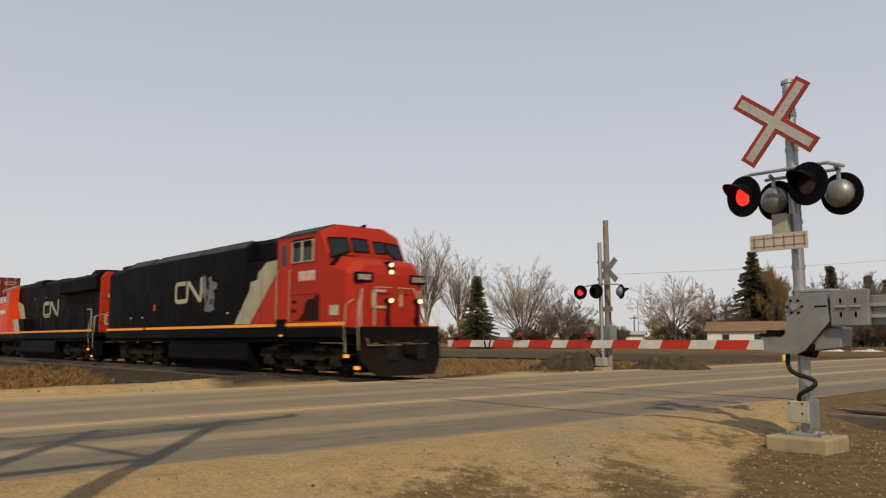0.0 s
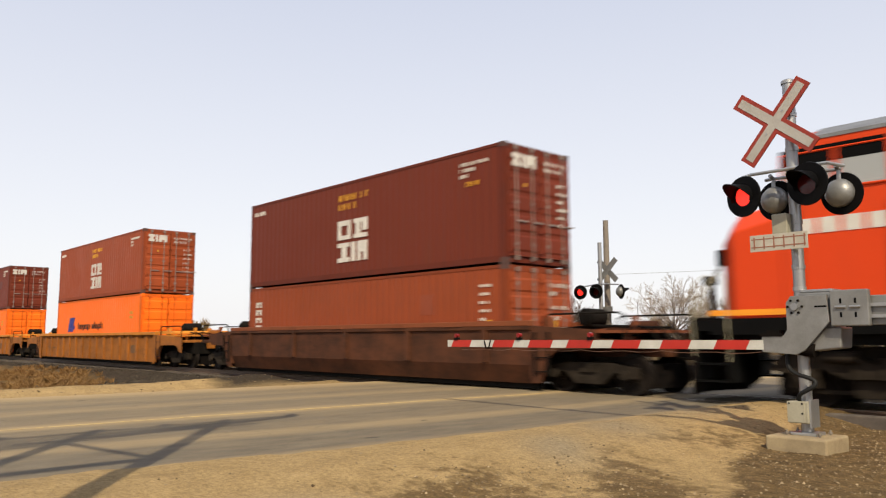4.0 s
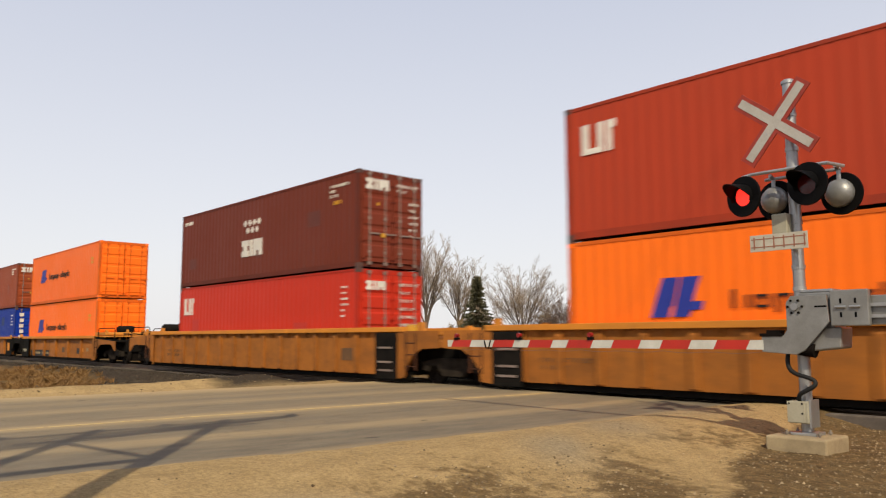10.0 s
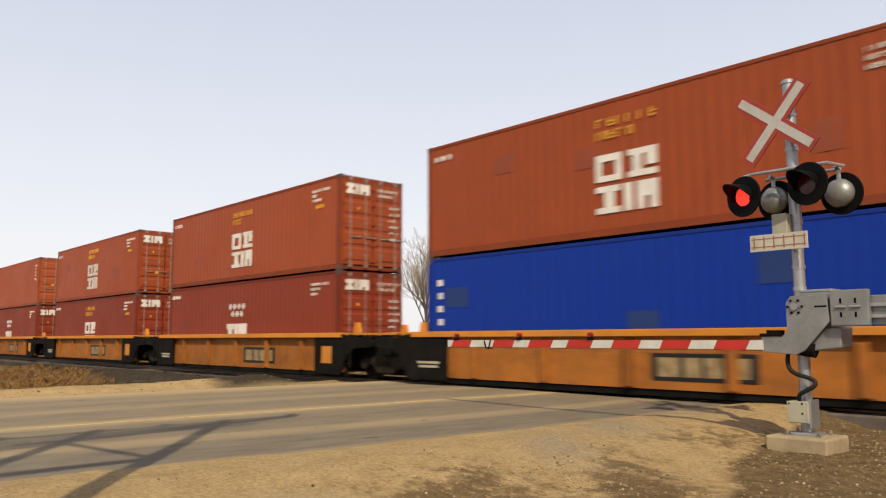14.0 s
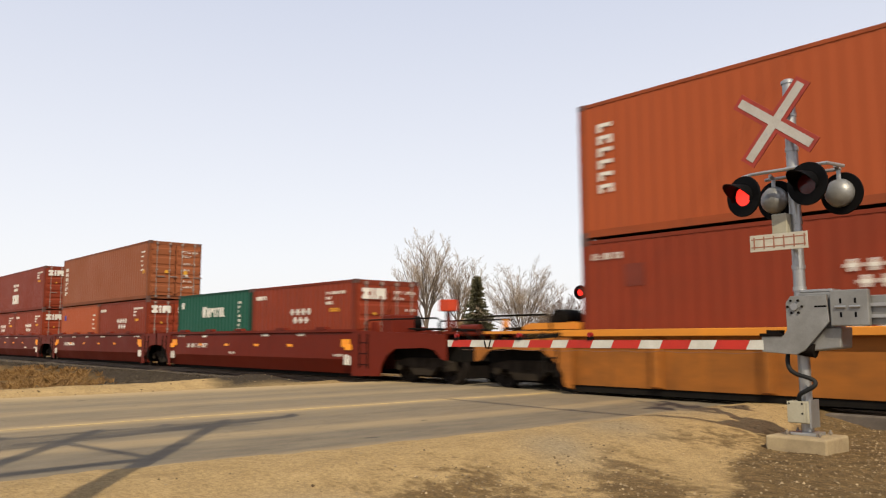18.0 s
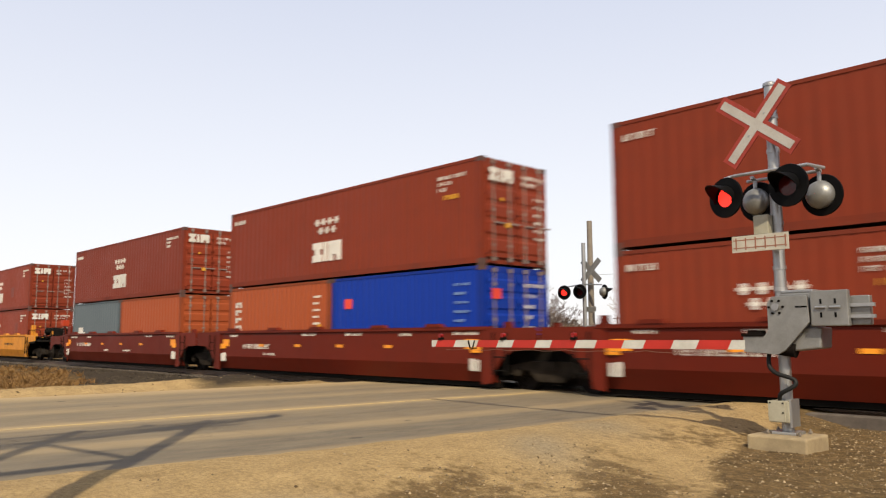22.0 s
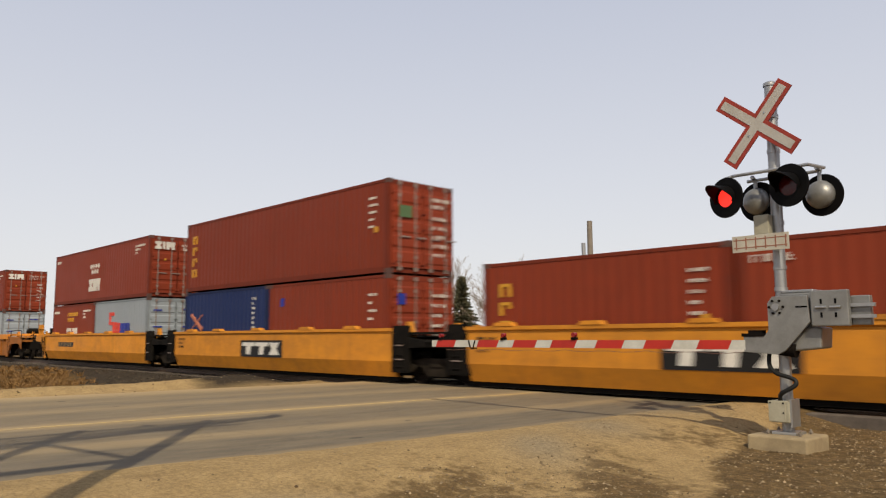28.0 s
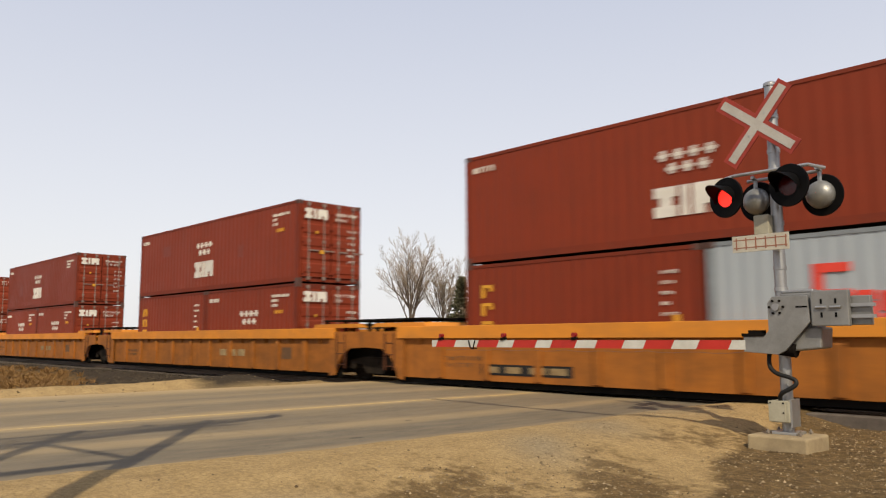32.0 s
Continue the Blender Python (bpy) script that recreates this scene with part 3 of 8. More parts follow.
def build_track():
    track = thing("railway_track", "steel rails on dark wooden ties in ballast", "railway track", kind="structure")
    prof = [(-0.075, -0.17), (0.075, -0.17), (0.075, -0.155), (0.012, -0.135), (0.012, -0.05), (0.036, -0.04), (0.036, -0.006), (-0.036, -0.006), (-0.036, -0.04), (-0.012, -0.05), (-0.012, -0.135), (-0.075, -0.155)]
    for s in (-1, 1):
        yc = TRACK_Y + s * 0.7525
        rail = part("rail", MB().prism([(yc + p, q) for p, q in prof], "x", -420, 160), M_RAIL, track)
        part("rail_head", MB().box(-420, 160, yc - 0.03, yc + 0.03, -0.007, 0.0), M_RAILTOP, rail, "polished running surface")
    tie = MB().box(-0.115, 0.115, -1.3, 1.3, -0.34, -0.165).mesh("tie")
    rng = random.Random(9)
    for i in range(240):
        x = -78 + i * 0.53
        if -17.2 < x < -4.6:
            continue
        part("tie", tie, M_TIE, track, at=pose(x + rng.uniform(-0.02, 0.02), TRACK_Y + rng.uniform(-0.04, 0.04), rng.uniform(-0.012, 0.01), 0, 0, rng.uniform(-1, 1)))
    for x0, x1, y0, z in ((-4.9, -2.9, 12.75, -0.02), (-5.0, -2.4, 15.55, -0.02), (-18.8, -17.0, 12.75, -0.06)):
        part("crossing_timber", MB().box(x0, x1, y0 - 0.13, y0 + 0.13, z - 0.24, z), M_TIE, track, "weathered squared timber", bevel=0.015)


build_ground()
build_road()
build_track()

# ---- the train: everything on it is placed by its distance along the track at the start ----
SPEED = 13.22
MOVING, SPIN = [], {}


def rolling(name, label, category, u, z=0.0, group=""):
    """A thing that rides on the train, with its origin at the distance u along the track."""
    ob = thing(name, label, category, group, at=(u, TRACK_Y, z))
    MOVING.append((ob, u - 0.08, z))
    return ob


def cached(key, build):
    if key not in CAST:
        CAST[key] = build()
    return CAST[key]


def corrugated(length, h0, h1, y, out, pitch=0.278, depth=0.022):
    """A corrugated steel wall along x at y; out is the sign of its outer side."""
    mb = MB()
    n = max(3, round(length / pitch))
    p = length / n
    xs = []
    for i in range(n):
        x = -length / 2 + i * p
        xs += [(x, 0), (x + p * 0.22, 0), (x + p * 0.5, 1), (x + p * 0.72, 1)]
    xs.append((length / 2, 0))
    top = [(x, y - out * depth * d, h1) for x, d in xs]
    low = [(x, y - out * depth * d, h0) for x, d in xs]
    k = len(xs)
    faces = [(i, i + 1, k + i + 1, k + i) if out < 0 else (i + 1, i, k + i, k + i + 1) for i in range(k - 1)]
    return mb.add(low + top, faces)


def container_meshes(L, H):
    a, w = L / 2, 1.219
    frame_ = MB()
    for sx in (-1, 1):
        for sy in (-1, 1):
            x, y = sx * (a - 0.09), sy * (w - 0.075)
            frame_.box(x - 0.085, x + 0.085, y - 0.07, y + 0.07, 0.1, H - 0.1)
        frame_.box(sx * (a - 0.16), sx * (a - 0.02), -w + 0.14, w - 0.14, H - 0.16, H - 0.01)
        frame_.box(sx * (a - 0.16), sx * (a - 0.02), -w + 0.14, w - 0.14, 0.01, 0.15)
    for sy in (-1, 1):
        frame_.box(-a + 0.17, a - 0.17, sy * (w - 0.065), sy * (w - 0.004), H - 0.085, H - 0.012)
        frame_.box(-a + 0.17, a - 0.17, sy * (w - 0.06), sy * (w - 0.004), 0.012, 0.16)
    roof = MB().box(-a + 0.16, a - 0.16, -w + 0.06, w - 0.06, H - 0.05, H - 0.02)
    floor_ = MB().box(-a + 0.16, a - 0.16, -w + 0.06, w - 0.06, 0.11, 0.15)
    end = corrugated(2 * w - 0.28, 0.15, H - 0.15, 0, -1, 0.25, 0.045)
    end.v = [(y - a + 0.06, x, z) for x, y, z in end.v]
    door = MB().box(0.0, 0.045, -0.555, 0.555, 0.16, H - 0.17)
    nz = 5
    for i in range(nz):
        z0 = 0.24 + i * (H - 0.5) / nz
        door.prism([(0.045, z0 + 0.03), (0.07, z0 + 0.08), (0.07, z0 + (H - 0.5) / nz - 0.1), (0.045, z0 + (H - 0.5) / nz - 0.05)], "y", -0.50, 0.50)
    for z in (0.3, 0.8, H / 2, H - 0.85, H - 0.35):
        for s in (-1, 1):
            door.box(0.045, 0.085, s * 0.46, s * 0.555, z - 0.05, z + 0.05)
    rod = MB().cyl((0, 0, 0.1), (0, 0, H - 0.1), 0.02, None, 8)
    rod.box(-0.03, 0.03, -0.05, 0.05, 0.06, 0.16).box(-0.03, 0.03, -0.05, 0.05, H - 0.16, H - 0.06)
    for z in (0.45, H / 2, H - 0.45):
        rod.box(-0.03, 0.015, -0.05, 0.05, z - 0.035, z + 0.035)
    rod.box(0.0, 0.03, -0.02, 0.38, 0.98, 1.02)
    rib = 0.015 if L < 8 else 0.013
    casting = MB().box(-0.089, 0.089, -0.081, 0.081, -0.059, 0.059)
    return dict(frame=frame_.mesh("frame"), roof=roof.mesh("roof"), floor=floor_.mesh("floor"), end=end.mesh("end"), door=door.mesh("door"), rod=rod.mesh("rod", True), casting=casting.mesh("casting"),
                near=corrugated(L - 0.34, 0.155, H - 0.08, -w + 0.012, -1, depth=rib).mesh("near"), far=corrugated(L - 0.34, 0.155, H - 0.08, w - 0.012, 1, depth=rib).mesh("far"))


M_CASTING = mat("worn_corner_casting", (0.10, 0.05, 0.04), 0.6, 0.2, (0.05, 0.03, 0.025), 5, 0.6, 40)
M_ROD = mat("door_lock_rod_steel", (0.27, 0.21, 0.18), 0.5, 0.3, (0.12, 0.07, 0.06), 5, 0.6, 40)


def bars(ob, side, rects, material, label):
    """Plain marks laid on a container's near side (x, z) or on its doors (y, z): each rectangle x0, x1, z0, z1."""
    mb = MB()
    for r in rects:
        if side == "near":
            mb.box(r[0], r[1], -1.227, -1.166, r[2], r[3])
        else:
            mb.box(side, side + 0.012, r[0], r[1], r[2], r[3])
    tagged(part("marking", mb, material, ob, label), kind="stuff")


def code_rows(x0, x1, z1, rows, rng, gap=0.16, h=0.09, last=1.0):
    """Rows of small upright strokes with gaps, which stand for small lettering; each sign is a stroke, a hook or a pair."""
    out = []
    for i in range(rows):
        x, end = x0, x0 + (x1 - x0) * (1 if i == 0 else min(1.0, last * rng.uniform(0.35, 0.8)))
        z, t = z1 - i * gap, max(0.014, h * 0.2)
        while x < end:
            w = h * rng.uniform(0.5, 0.75)
            kind = rng.randrange(4)
            out.append((x, x + t, z - h, z))
            if kind:
                out.append((x + t, x + w, z - t, z) if kind != 2 else (x + t, x + w, z - h, z - h + t))
            if kind > 1:
                out.append((x + w - t, x + w, z - h, z - t) if kind == 3 else (x + t, x + w, z - h * 0.55, z - h * 0.55 + t))
            x += w + h * (0.30 if rng.random() < 0.8 else 0.9)
    return out


def block_letters(x0, x1, z0, z1, pattern):
    """Plain stroke blocks: each item (a, b, c, d) in unit shares of the box."""
    w, h = x1 - x0, z1 - z0
    return [(x0 + a * w, x0 + b * w, z0 + c * h, z0 + d * h) for a, b, c, d in pattern]


P_SLAB = [(0.0, 0.33, 0.66, 1.0), (0.0, 0.33, 0.0, 0.36), (0.08, 0.26, 0.36, 0.66), (0.39, 0.50, 0.0, 1.0), (0.56, 1.0, 0.3, 1.0), (0.56, 0.72, 0.0, 0.3), (0.84, 1.0, 0.0, 0.3)]
P_CLUSTER = [q for c, n, z in ((0.0, 4, 0.56), (0.15, 3, 0.0)) for k in range(n) for q in ((c + k * 0.26, c + k * 0.26 + 0.18, z + 0.14, z + 0.27), (c + k * 0.26 + 0.05, c + k * 0.26 + 0.13, z, z + 0.42))]
P_FRAMES = [(0.0, 0.44, 0.88, 1.0), (0.0, 0.1, 0.54, 1.0), (0.0, 0.44, 0.54, 0.64), (0.34, 0.44, 0.64, 0.88), (0.55, 1.0, 0.9, 1.0), (0.55, 1.0, 0.54, 0.64), (0.62, 0.76, 0.64, 0.9), (0.84, 1.0, 0.7, 0.9),
            (0.0, 0.4, 0.36, 0.46), (0.0, 0.4, 0.0, 0.1), (0.14, 0.3, 0.1, 0.36), (0.47, 0.6, 0.0, 0.46), (0.68, 0.79, 0.0, 0.46), (0.88, 1.0, 0.0, 0.46), (0.79, 0.88, 0.2, 0.46)]


def dress(ob, L, H, style, rng):
    """Marks of one container by style."""
    a = L / 2
    text = "pale stencilled lettering"
    far_end = a + 0.012
    door = a + 0.078
    small = L < 8
    if style in ("slab", "frames"):
        bars(ob, "near", code_rows(-a + 0.28, -a + 0.95, H - 0.30, 1, rng, h=0.13), M_MARK, text)
        top = code_rows(a - 1.5, a - 0.55, H - 0.32, 3, rng, 0.15, h=0.085, last=0.6)
        bars(ob, "near", top, M_MARK, text)
        if rng.random() < 0.6:
            bars(ob, "near", code_rows(a - 1.3, a - 0.85, H - 0.82, 1, rng, h=0.11), M_MARKY, "yellow stencilled mark")
        if style == "slab":
            c = -0.25 if not small else 0.1
            bars(ob, "near", block_letters(c - 0.62, c + 0.62, H - 1.25, H - 0.78, P_CLUSTER), M_MARK, "white mark of small clustered strokes")
            if not small:
                bars(ob, "near", block_letters(c - 0.72, c + 0.72, H - 2.08, H - 1.5, P_SLAB), M_MARK, "bold white block mark")
        else:
            bars(ob, "near", code_rows(-0.7, 0.66, H - 0.40, 2, rng, 0.27, 0.18, 1.1), M_MARKY, "yellow stencilled mark")
            bars(ob, "near", block_letters(-0.74, 0.72, H - 2.42, H - 1.18, P_FRAMES), M_MARK, "white framed block mark")
        bars(ob, door, block_letters(-1.03, -0.18, H - 0.58, H - 0.26, [(a_, b_, c_, d_) for a_, b_, c_, d_ in P_SLAB]), M_MARK, "white block mark on the door")
        bars(ob, door, code_rows(0.16, 0.98, H - 0.32, 2, rng, 0.17, 0.09), M_MARK, text)
        bars(ob, door, code_rows(0.62, 0.98, H - 0.85, 6, rng, 0.2, 0.075, 1.5), M_MARK, text)
        bars(ob, door, [(-0.62, -0.54, H - 1.05, H - 0.97)] + ([(-0.45, -0.3, 0.9, 1.02)] if rng.random() < 0.4 else []), M_MARKY, "yellow placard")
    elif style in ("liner", "liner_large"):
        big = style == "liner_large"
        (e0, e1, b0, b1), (x, x1, t0, t1) = ((-4.34, -2.56, 1.22, 2.15), (-1.83, 4.53, 1.05, 1.95)) if big else ((-4.1, -3.0, 1.25, 2.0), (-2.45, 1.25, 1.3, 1.72))
        mb = MB()
        for poly in ([(0.0, 0.0), (0.34, 0.0), (0.39, 0.27), (0.43, 0.27), (0.56, 1.0), (0.25, 1.0)], [(0.43, 0.0), (0.72, 0.0), (0.77, 0.17), (0.96, 0.17), (1.0, 0.38), (0.8, 0.38), (0.96, 1.0), (0.62, 1.0)]):
            mb.prism([(e0 + (e1 - e0) * p, b0 + (b1 - b0) * q) for p, q in poly], "y", -1.227, -1.166)
        tagged(part("marking", mb, M_MARKB, ob, "blue slanted geometric emblem"), kind="stuff")
        widths = (0.5, 0.42, 0.42, 0.42, 0.45, 0.22, 0.3, 0.14, 0.45, 0.42, 0.45)
        k, h = (x1 - x) / (sum(widths) + 0.16 * 10), t1 - t0
        st, out, lo0, hi0 = 0.1 * k, [], t0 + 0.2 * h, t0 + 0.74 * h
        for i, w in enumerate(widths):
            w *= k
            lo = t0 if i in (2, 4, 9) else lo0
            hi = t1 if i in (0, 7, 10) else hi0
            if i == 5:
                out.append((x, x + w, t0 + 0.48 * h, t0 + 0.57 * h))
            else:
                out += [(x, x + st, lo, hi), (x + w - st, x + w, lo0, hi0)]
                if i:
                    out.append((x, x + w, hi0 - 0.1 * h, hi0))
                if i in (1, 3, 8, 10):
                    out.append((x, x + w, lo0, lo0 + 0.1 * h))
            x += w + 0.16 * k
        bars(ob, "near", out, M_MARKK, "black stroke lettering")
        bars(ob, "near", [(a - 1.3, a - 0.95, H - 0.9, H - 0.78), (a - 1.3, a - 0.95, H - 1.1, H - 0.98)], M_MARKY, "yellow placard")
    elif style == "square":
        bars(ob, "near", [(-a + 0.45, -a + 0.62, H - 1.1, H - 0.45), (-a + 0.62, -a + 0.85, H - 1.1, H - 0.98), (-a + 0.85, -a + 1.0, H - 1.1, H - 0.45), (-a + 1.08, -a + 1.3, H - 0.62, H - 0.45), (-a + 1.08, -a + 1.2, H - 1.1, H - 0.62)], M_MARK, "white square emblem")
        bars(ob, "near", code_rows(a - 0.85, a - 0.5, H - 0.5, 6, rng, 0.17, 0.06, 1.3), M_MARK, text)
        bars(ob, "near", [(a - 0.85, a - 0.35, H - 2.15, H - 1.75)], M_MARKY, "yellow placard")
        bars(ob, door, block_letters(-1.0, -0.3, H - 0.62, H - 0.36, P_SLAB), M_MARK, "white block mark on the door")
        bars(ob, door, code_rows(0.25, 0.95, H - 0.4, 6, rng, 0.24, 0.085, 1.2), M_MARK, text)
        bars(ob, door, [(0.55, 1.0, H - 2.0, H - 1.62)], M_MARKY, "yellow placard")
    elif style in ("column", "gold"):
        m = M_MARK if style == "column" else M_MARKY
        rects = []
        for i in range(6 if style == "column" else 4):
            z = H - 0.5 - i * (0.26 if style == "column" else 0.42)
            h = 0.18 if style == "column" else 0.3
            x = -a + 0.5
            rects += [(x, x + 0.09, z - h, z), (x, x + 0.34, z - 0.07, z), (x + 0.26, x + 0.34, z - h * rng.choice((0.5, 1)), z)]
        bars(ob, "near", rects, m, "vertical column of block letters")
        bars(ob, "near", code_rows(a - 0.85, a - 0.5, H - 0.45, 5, rng, 0.2, 0.065, 1.2), M_MARK, text)
        bars(ob, "near", [(a - 0.62, a - 0.48, H - 1.46, H - 1.3)], M_MARKY, "yellow placard")
        bars(ob, door, code_rows(0.3, 1.0, H - 0.4, 2, rng, 0.2, 0.1), M_MARK, text)
        bars(ob, door, code_rows(0.35, 0.9, H - 0.95, 5, rng, 0.26, 0.09, 1.3), M_MARK, text)
        if style == "gold":
            bars(ob, door, [(-0.9, -0.45, H - 1.05, H - 0.72)], mat("green_placard", (0.08, 0.14, 0.06)), "green placard")
        else:
            bars(ob, door, [(0.36, 0.52, 1.10, 1.28), (-0.5, -0.36, 1.15, 1.28)], M_MARKY, "yellow placard")
    elif style == "blue":
        bars(ob, "near", [(-a + 0.38 + 0.03 * (i % 2), -a + 0.56, H - 0.72 - i * 0.33, H - 0.56 - i * 0.33) for i in range(6)], M_MARK, text)
        bars(ob, "near", code_rows(a - 1.0, a - 0.6, H - 0.45, 4, rng, 0.2, 0.07, 1.4), M_MARK, text)
        bars(ob, "near", [(a - 0.95, a - 0.6, 0.9, 1.15)], M_MARKY, "yellow placard")
        bars(ob, door, [(-0.98 + 0.03 * (i % 2), -0.72, H - 0.55 - i * 0.36, H - 0.33 - i * 0.36) for i in range(6)], M_MARK, "white column of block letters")
        bars(ob, door, code_rows(0.55, 0.95, H - 0.4, 6, rng, 0.24, 0.08, 1.4), M_MARK, text)
    elif style == "blue20":
        bars(ob, "near", [(-a + 0.65, -a + 0.98, H - 0.90, H - 0.62)], M_MARKR, "small red and white emblem")
        bars(ob, "near", code_rows(a - 0.95, a - 0.45, H - 0.4, 6, rng, 0.22, 0.06, 1.4), mat("pale_blue_stencil", (0.16, 0.26, 0.5)), "pale blue lettering")
        bars(ob, door, [(-0.98, -0.66, H - 0.80, H - 0.55)], M_MARKR, "small red emblem")
        bars(ob, door, code_rows(0.2, 0.95, H - 0.4, 6, rng, 0.26, 0.085, 1.2), M_MARK, text)
    elif style == "upright":
        bars(ob, "near", block_letters(-0.78, 1.0, H - 0.92, H - 0.52, [(0.0, 0.12, 0.0, 1.0), (0.12, 0.16, 0.8, 1.0), (0.2, 0.3, 0.0, 0.85), (0.36, 0.4, 0.0, 0.85), (0.4, 0.48, 0.45, 0.85), (0.54, 0.58, 0.0, 0.85), (0.62, 0.74, 0.7, 0.85), (0.66, 0.7, 0.0, 0.7), (0.78, 0.88, 0.0, 0.85), (0.92, 0.96, 0.0, 0.85), (0.92, 1.02, 0.0, 0.14)]), M_MARK, "white stroke lettering")
        bars(ob, "near", [(-a + 0.35, -a + 0.55, H - 0.55, H - 0.3)], M_MARK, text)
        bars(ob, "near", code_rows(a - 0.95, a - 0.78, H - 0.4, 9, rng, 0.16, 0.085), M_MARK, text)
    elif style == "navy":
        x = -a + 1.0
        mb = MB()
        for s in (-1, 1):
            mb.prism([(x - 0.5, 1.45 + s * 0.28), (x - 0.38, 1.5 + s * 0.3), (x + 0.5, 1.5 - s * 0.26), (x + 0.4, 1.44 - s * 0.3)], "y", -1.225 - 0.002 * (s + 1), -1.17)
        part("marking", mb, mat("rust_red_emblem", (0.42, 0.14, 0.08)), ob, "rust-red crossed emblem")
        bars(ob, "near", block_letters(x - 0.7, x + 0.75, 0.74, 1.0, P_SLAB), M_MARK, "white stroke lettering")
        bars(ob, "near", code_rows(a - 1.0, a - 0.82, H - 0.35, 9, rng, 0.16, 0.085), M_MARK, text)
    elif style == "star":
        for x, w, z0, z1, m in ((-1.18, 0.58, 1.06, 2.06, M_MARKR), (-0.55, 0.28, 1.10, 1.60, M_MARKR), (-0.2, 0.28, 1.10, 1.58, M_MARKR), (0.15, 0.3, 1.14, 1.56, M_MARKB), (0.5, 0.3, 1.14, 1.56, M_MARKB), (0.85, 0.32, 1.14, 1.56, M_MARKB)):
            bars(ob, "near", [(x, x + w, z1 - 0.15, z1), (x, x + 0.15, (z0 + z1) / 2, z1 - 0.15), (x, x + w, (z0 + z1) / 2 - 0.07, (z0 + z1) / 2 + 0.07), (x + w - 0.15, x + w, z0, (z0 + z1) / 2), (x, x + w, z0, z0 + 0.13)], m, "bold emblem block")
        bars(ob, door, [(-1.0, -0.62, H - 0.55, H - 0.50), (-1.0, -0.6, 1.35, 1.40), (0.3, 0.8, H - 0.5, H - 0.45), (0.3, 0.7, 1.35, 1.41)], M_MARKB, "small blue lettering")
    elif style == "slate":
        bars(ob, "near", [(-a + 0.6, -a + 1.7, 1.1, 1.2), (-a + 0.9, -a + 1.4, 1.2, 1.42)], M_MARK, "white emblem")
    elif style == "plainred":
        bars(ob, "near", [(-a + 0.68, -a + 0.86, H - 0.72, H - 0.46)], M_MARKB, "small blue and white placard")
        bars(ob, "near", code_rows(a - 0.85, a - 0.5, H - 0.5, 4, rng, 0.22, 0.07, 1.2), M_MARK, text)
        bars(ob, door, [(-0.95, -0.68, H - 0.82, H - 0.52)], M_MARKB, "small blue and white placard")
        bars(ob, door, code_rows(0.3, 0.95, H - 0.5, 5, rng, 0.28, 0.085, 1.2), M_MARK, text)


M_PATCH, M_EDGE = {}, {}


def edge_shade_paint(paint):
    """A container's paint on rails and posts: rubbed, streaked, rust-stained, and darkened for the shade under their
    lips.
    """
    if paint not in M_EDGE:
        # the 0.8 tone paints in the shade along the rails
        M_EDGE[paint] = steel_paint("shaded_worn_edge_" + paint.name, tuple(k * 0.8 for k in paint["tone"]), 0.55, 0.6, 0.6, tuple(0.35 * k + 0.012 for k in paint["tone"]), 0.4)
    return M_EDGE[paint]


def patch_paint(paint):
    """A slightly darker shade of a container's paint, for repaired places."""
    base = {C_ZIM: (0.158, 0.026, 0.0115), C_ZIMLIGHT: (0.23, 0.047, 0.016), C_ZIMDARK: (0.115, 0.024, 0.013), C_RED: (0.42, 0.026, 0.015), C_REDFADE: (0.35, 0.042, 0.021), C_TAN: (0.22, 0.066, 0.024), C_RUST: (0.33, 0.072, 0.023)}.get(paint, (0.16, 0.045, 0.02) if paint not in (C_BLUE, C_NAVY, C_GREEN) else (0.008, 0.03, 0.14))
    M_PATCH[paint] = mat("repair_" + paint.name, base, 0.6, 0, None, 2, 0.5, 40, 0.05)
    return M_PATCH[paint]


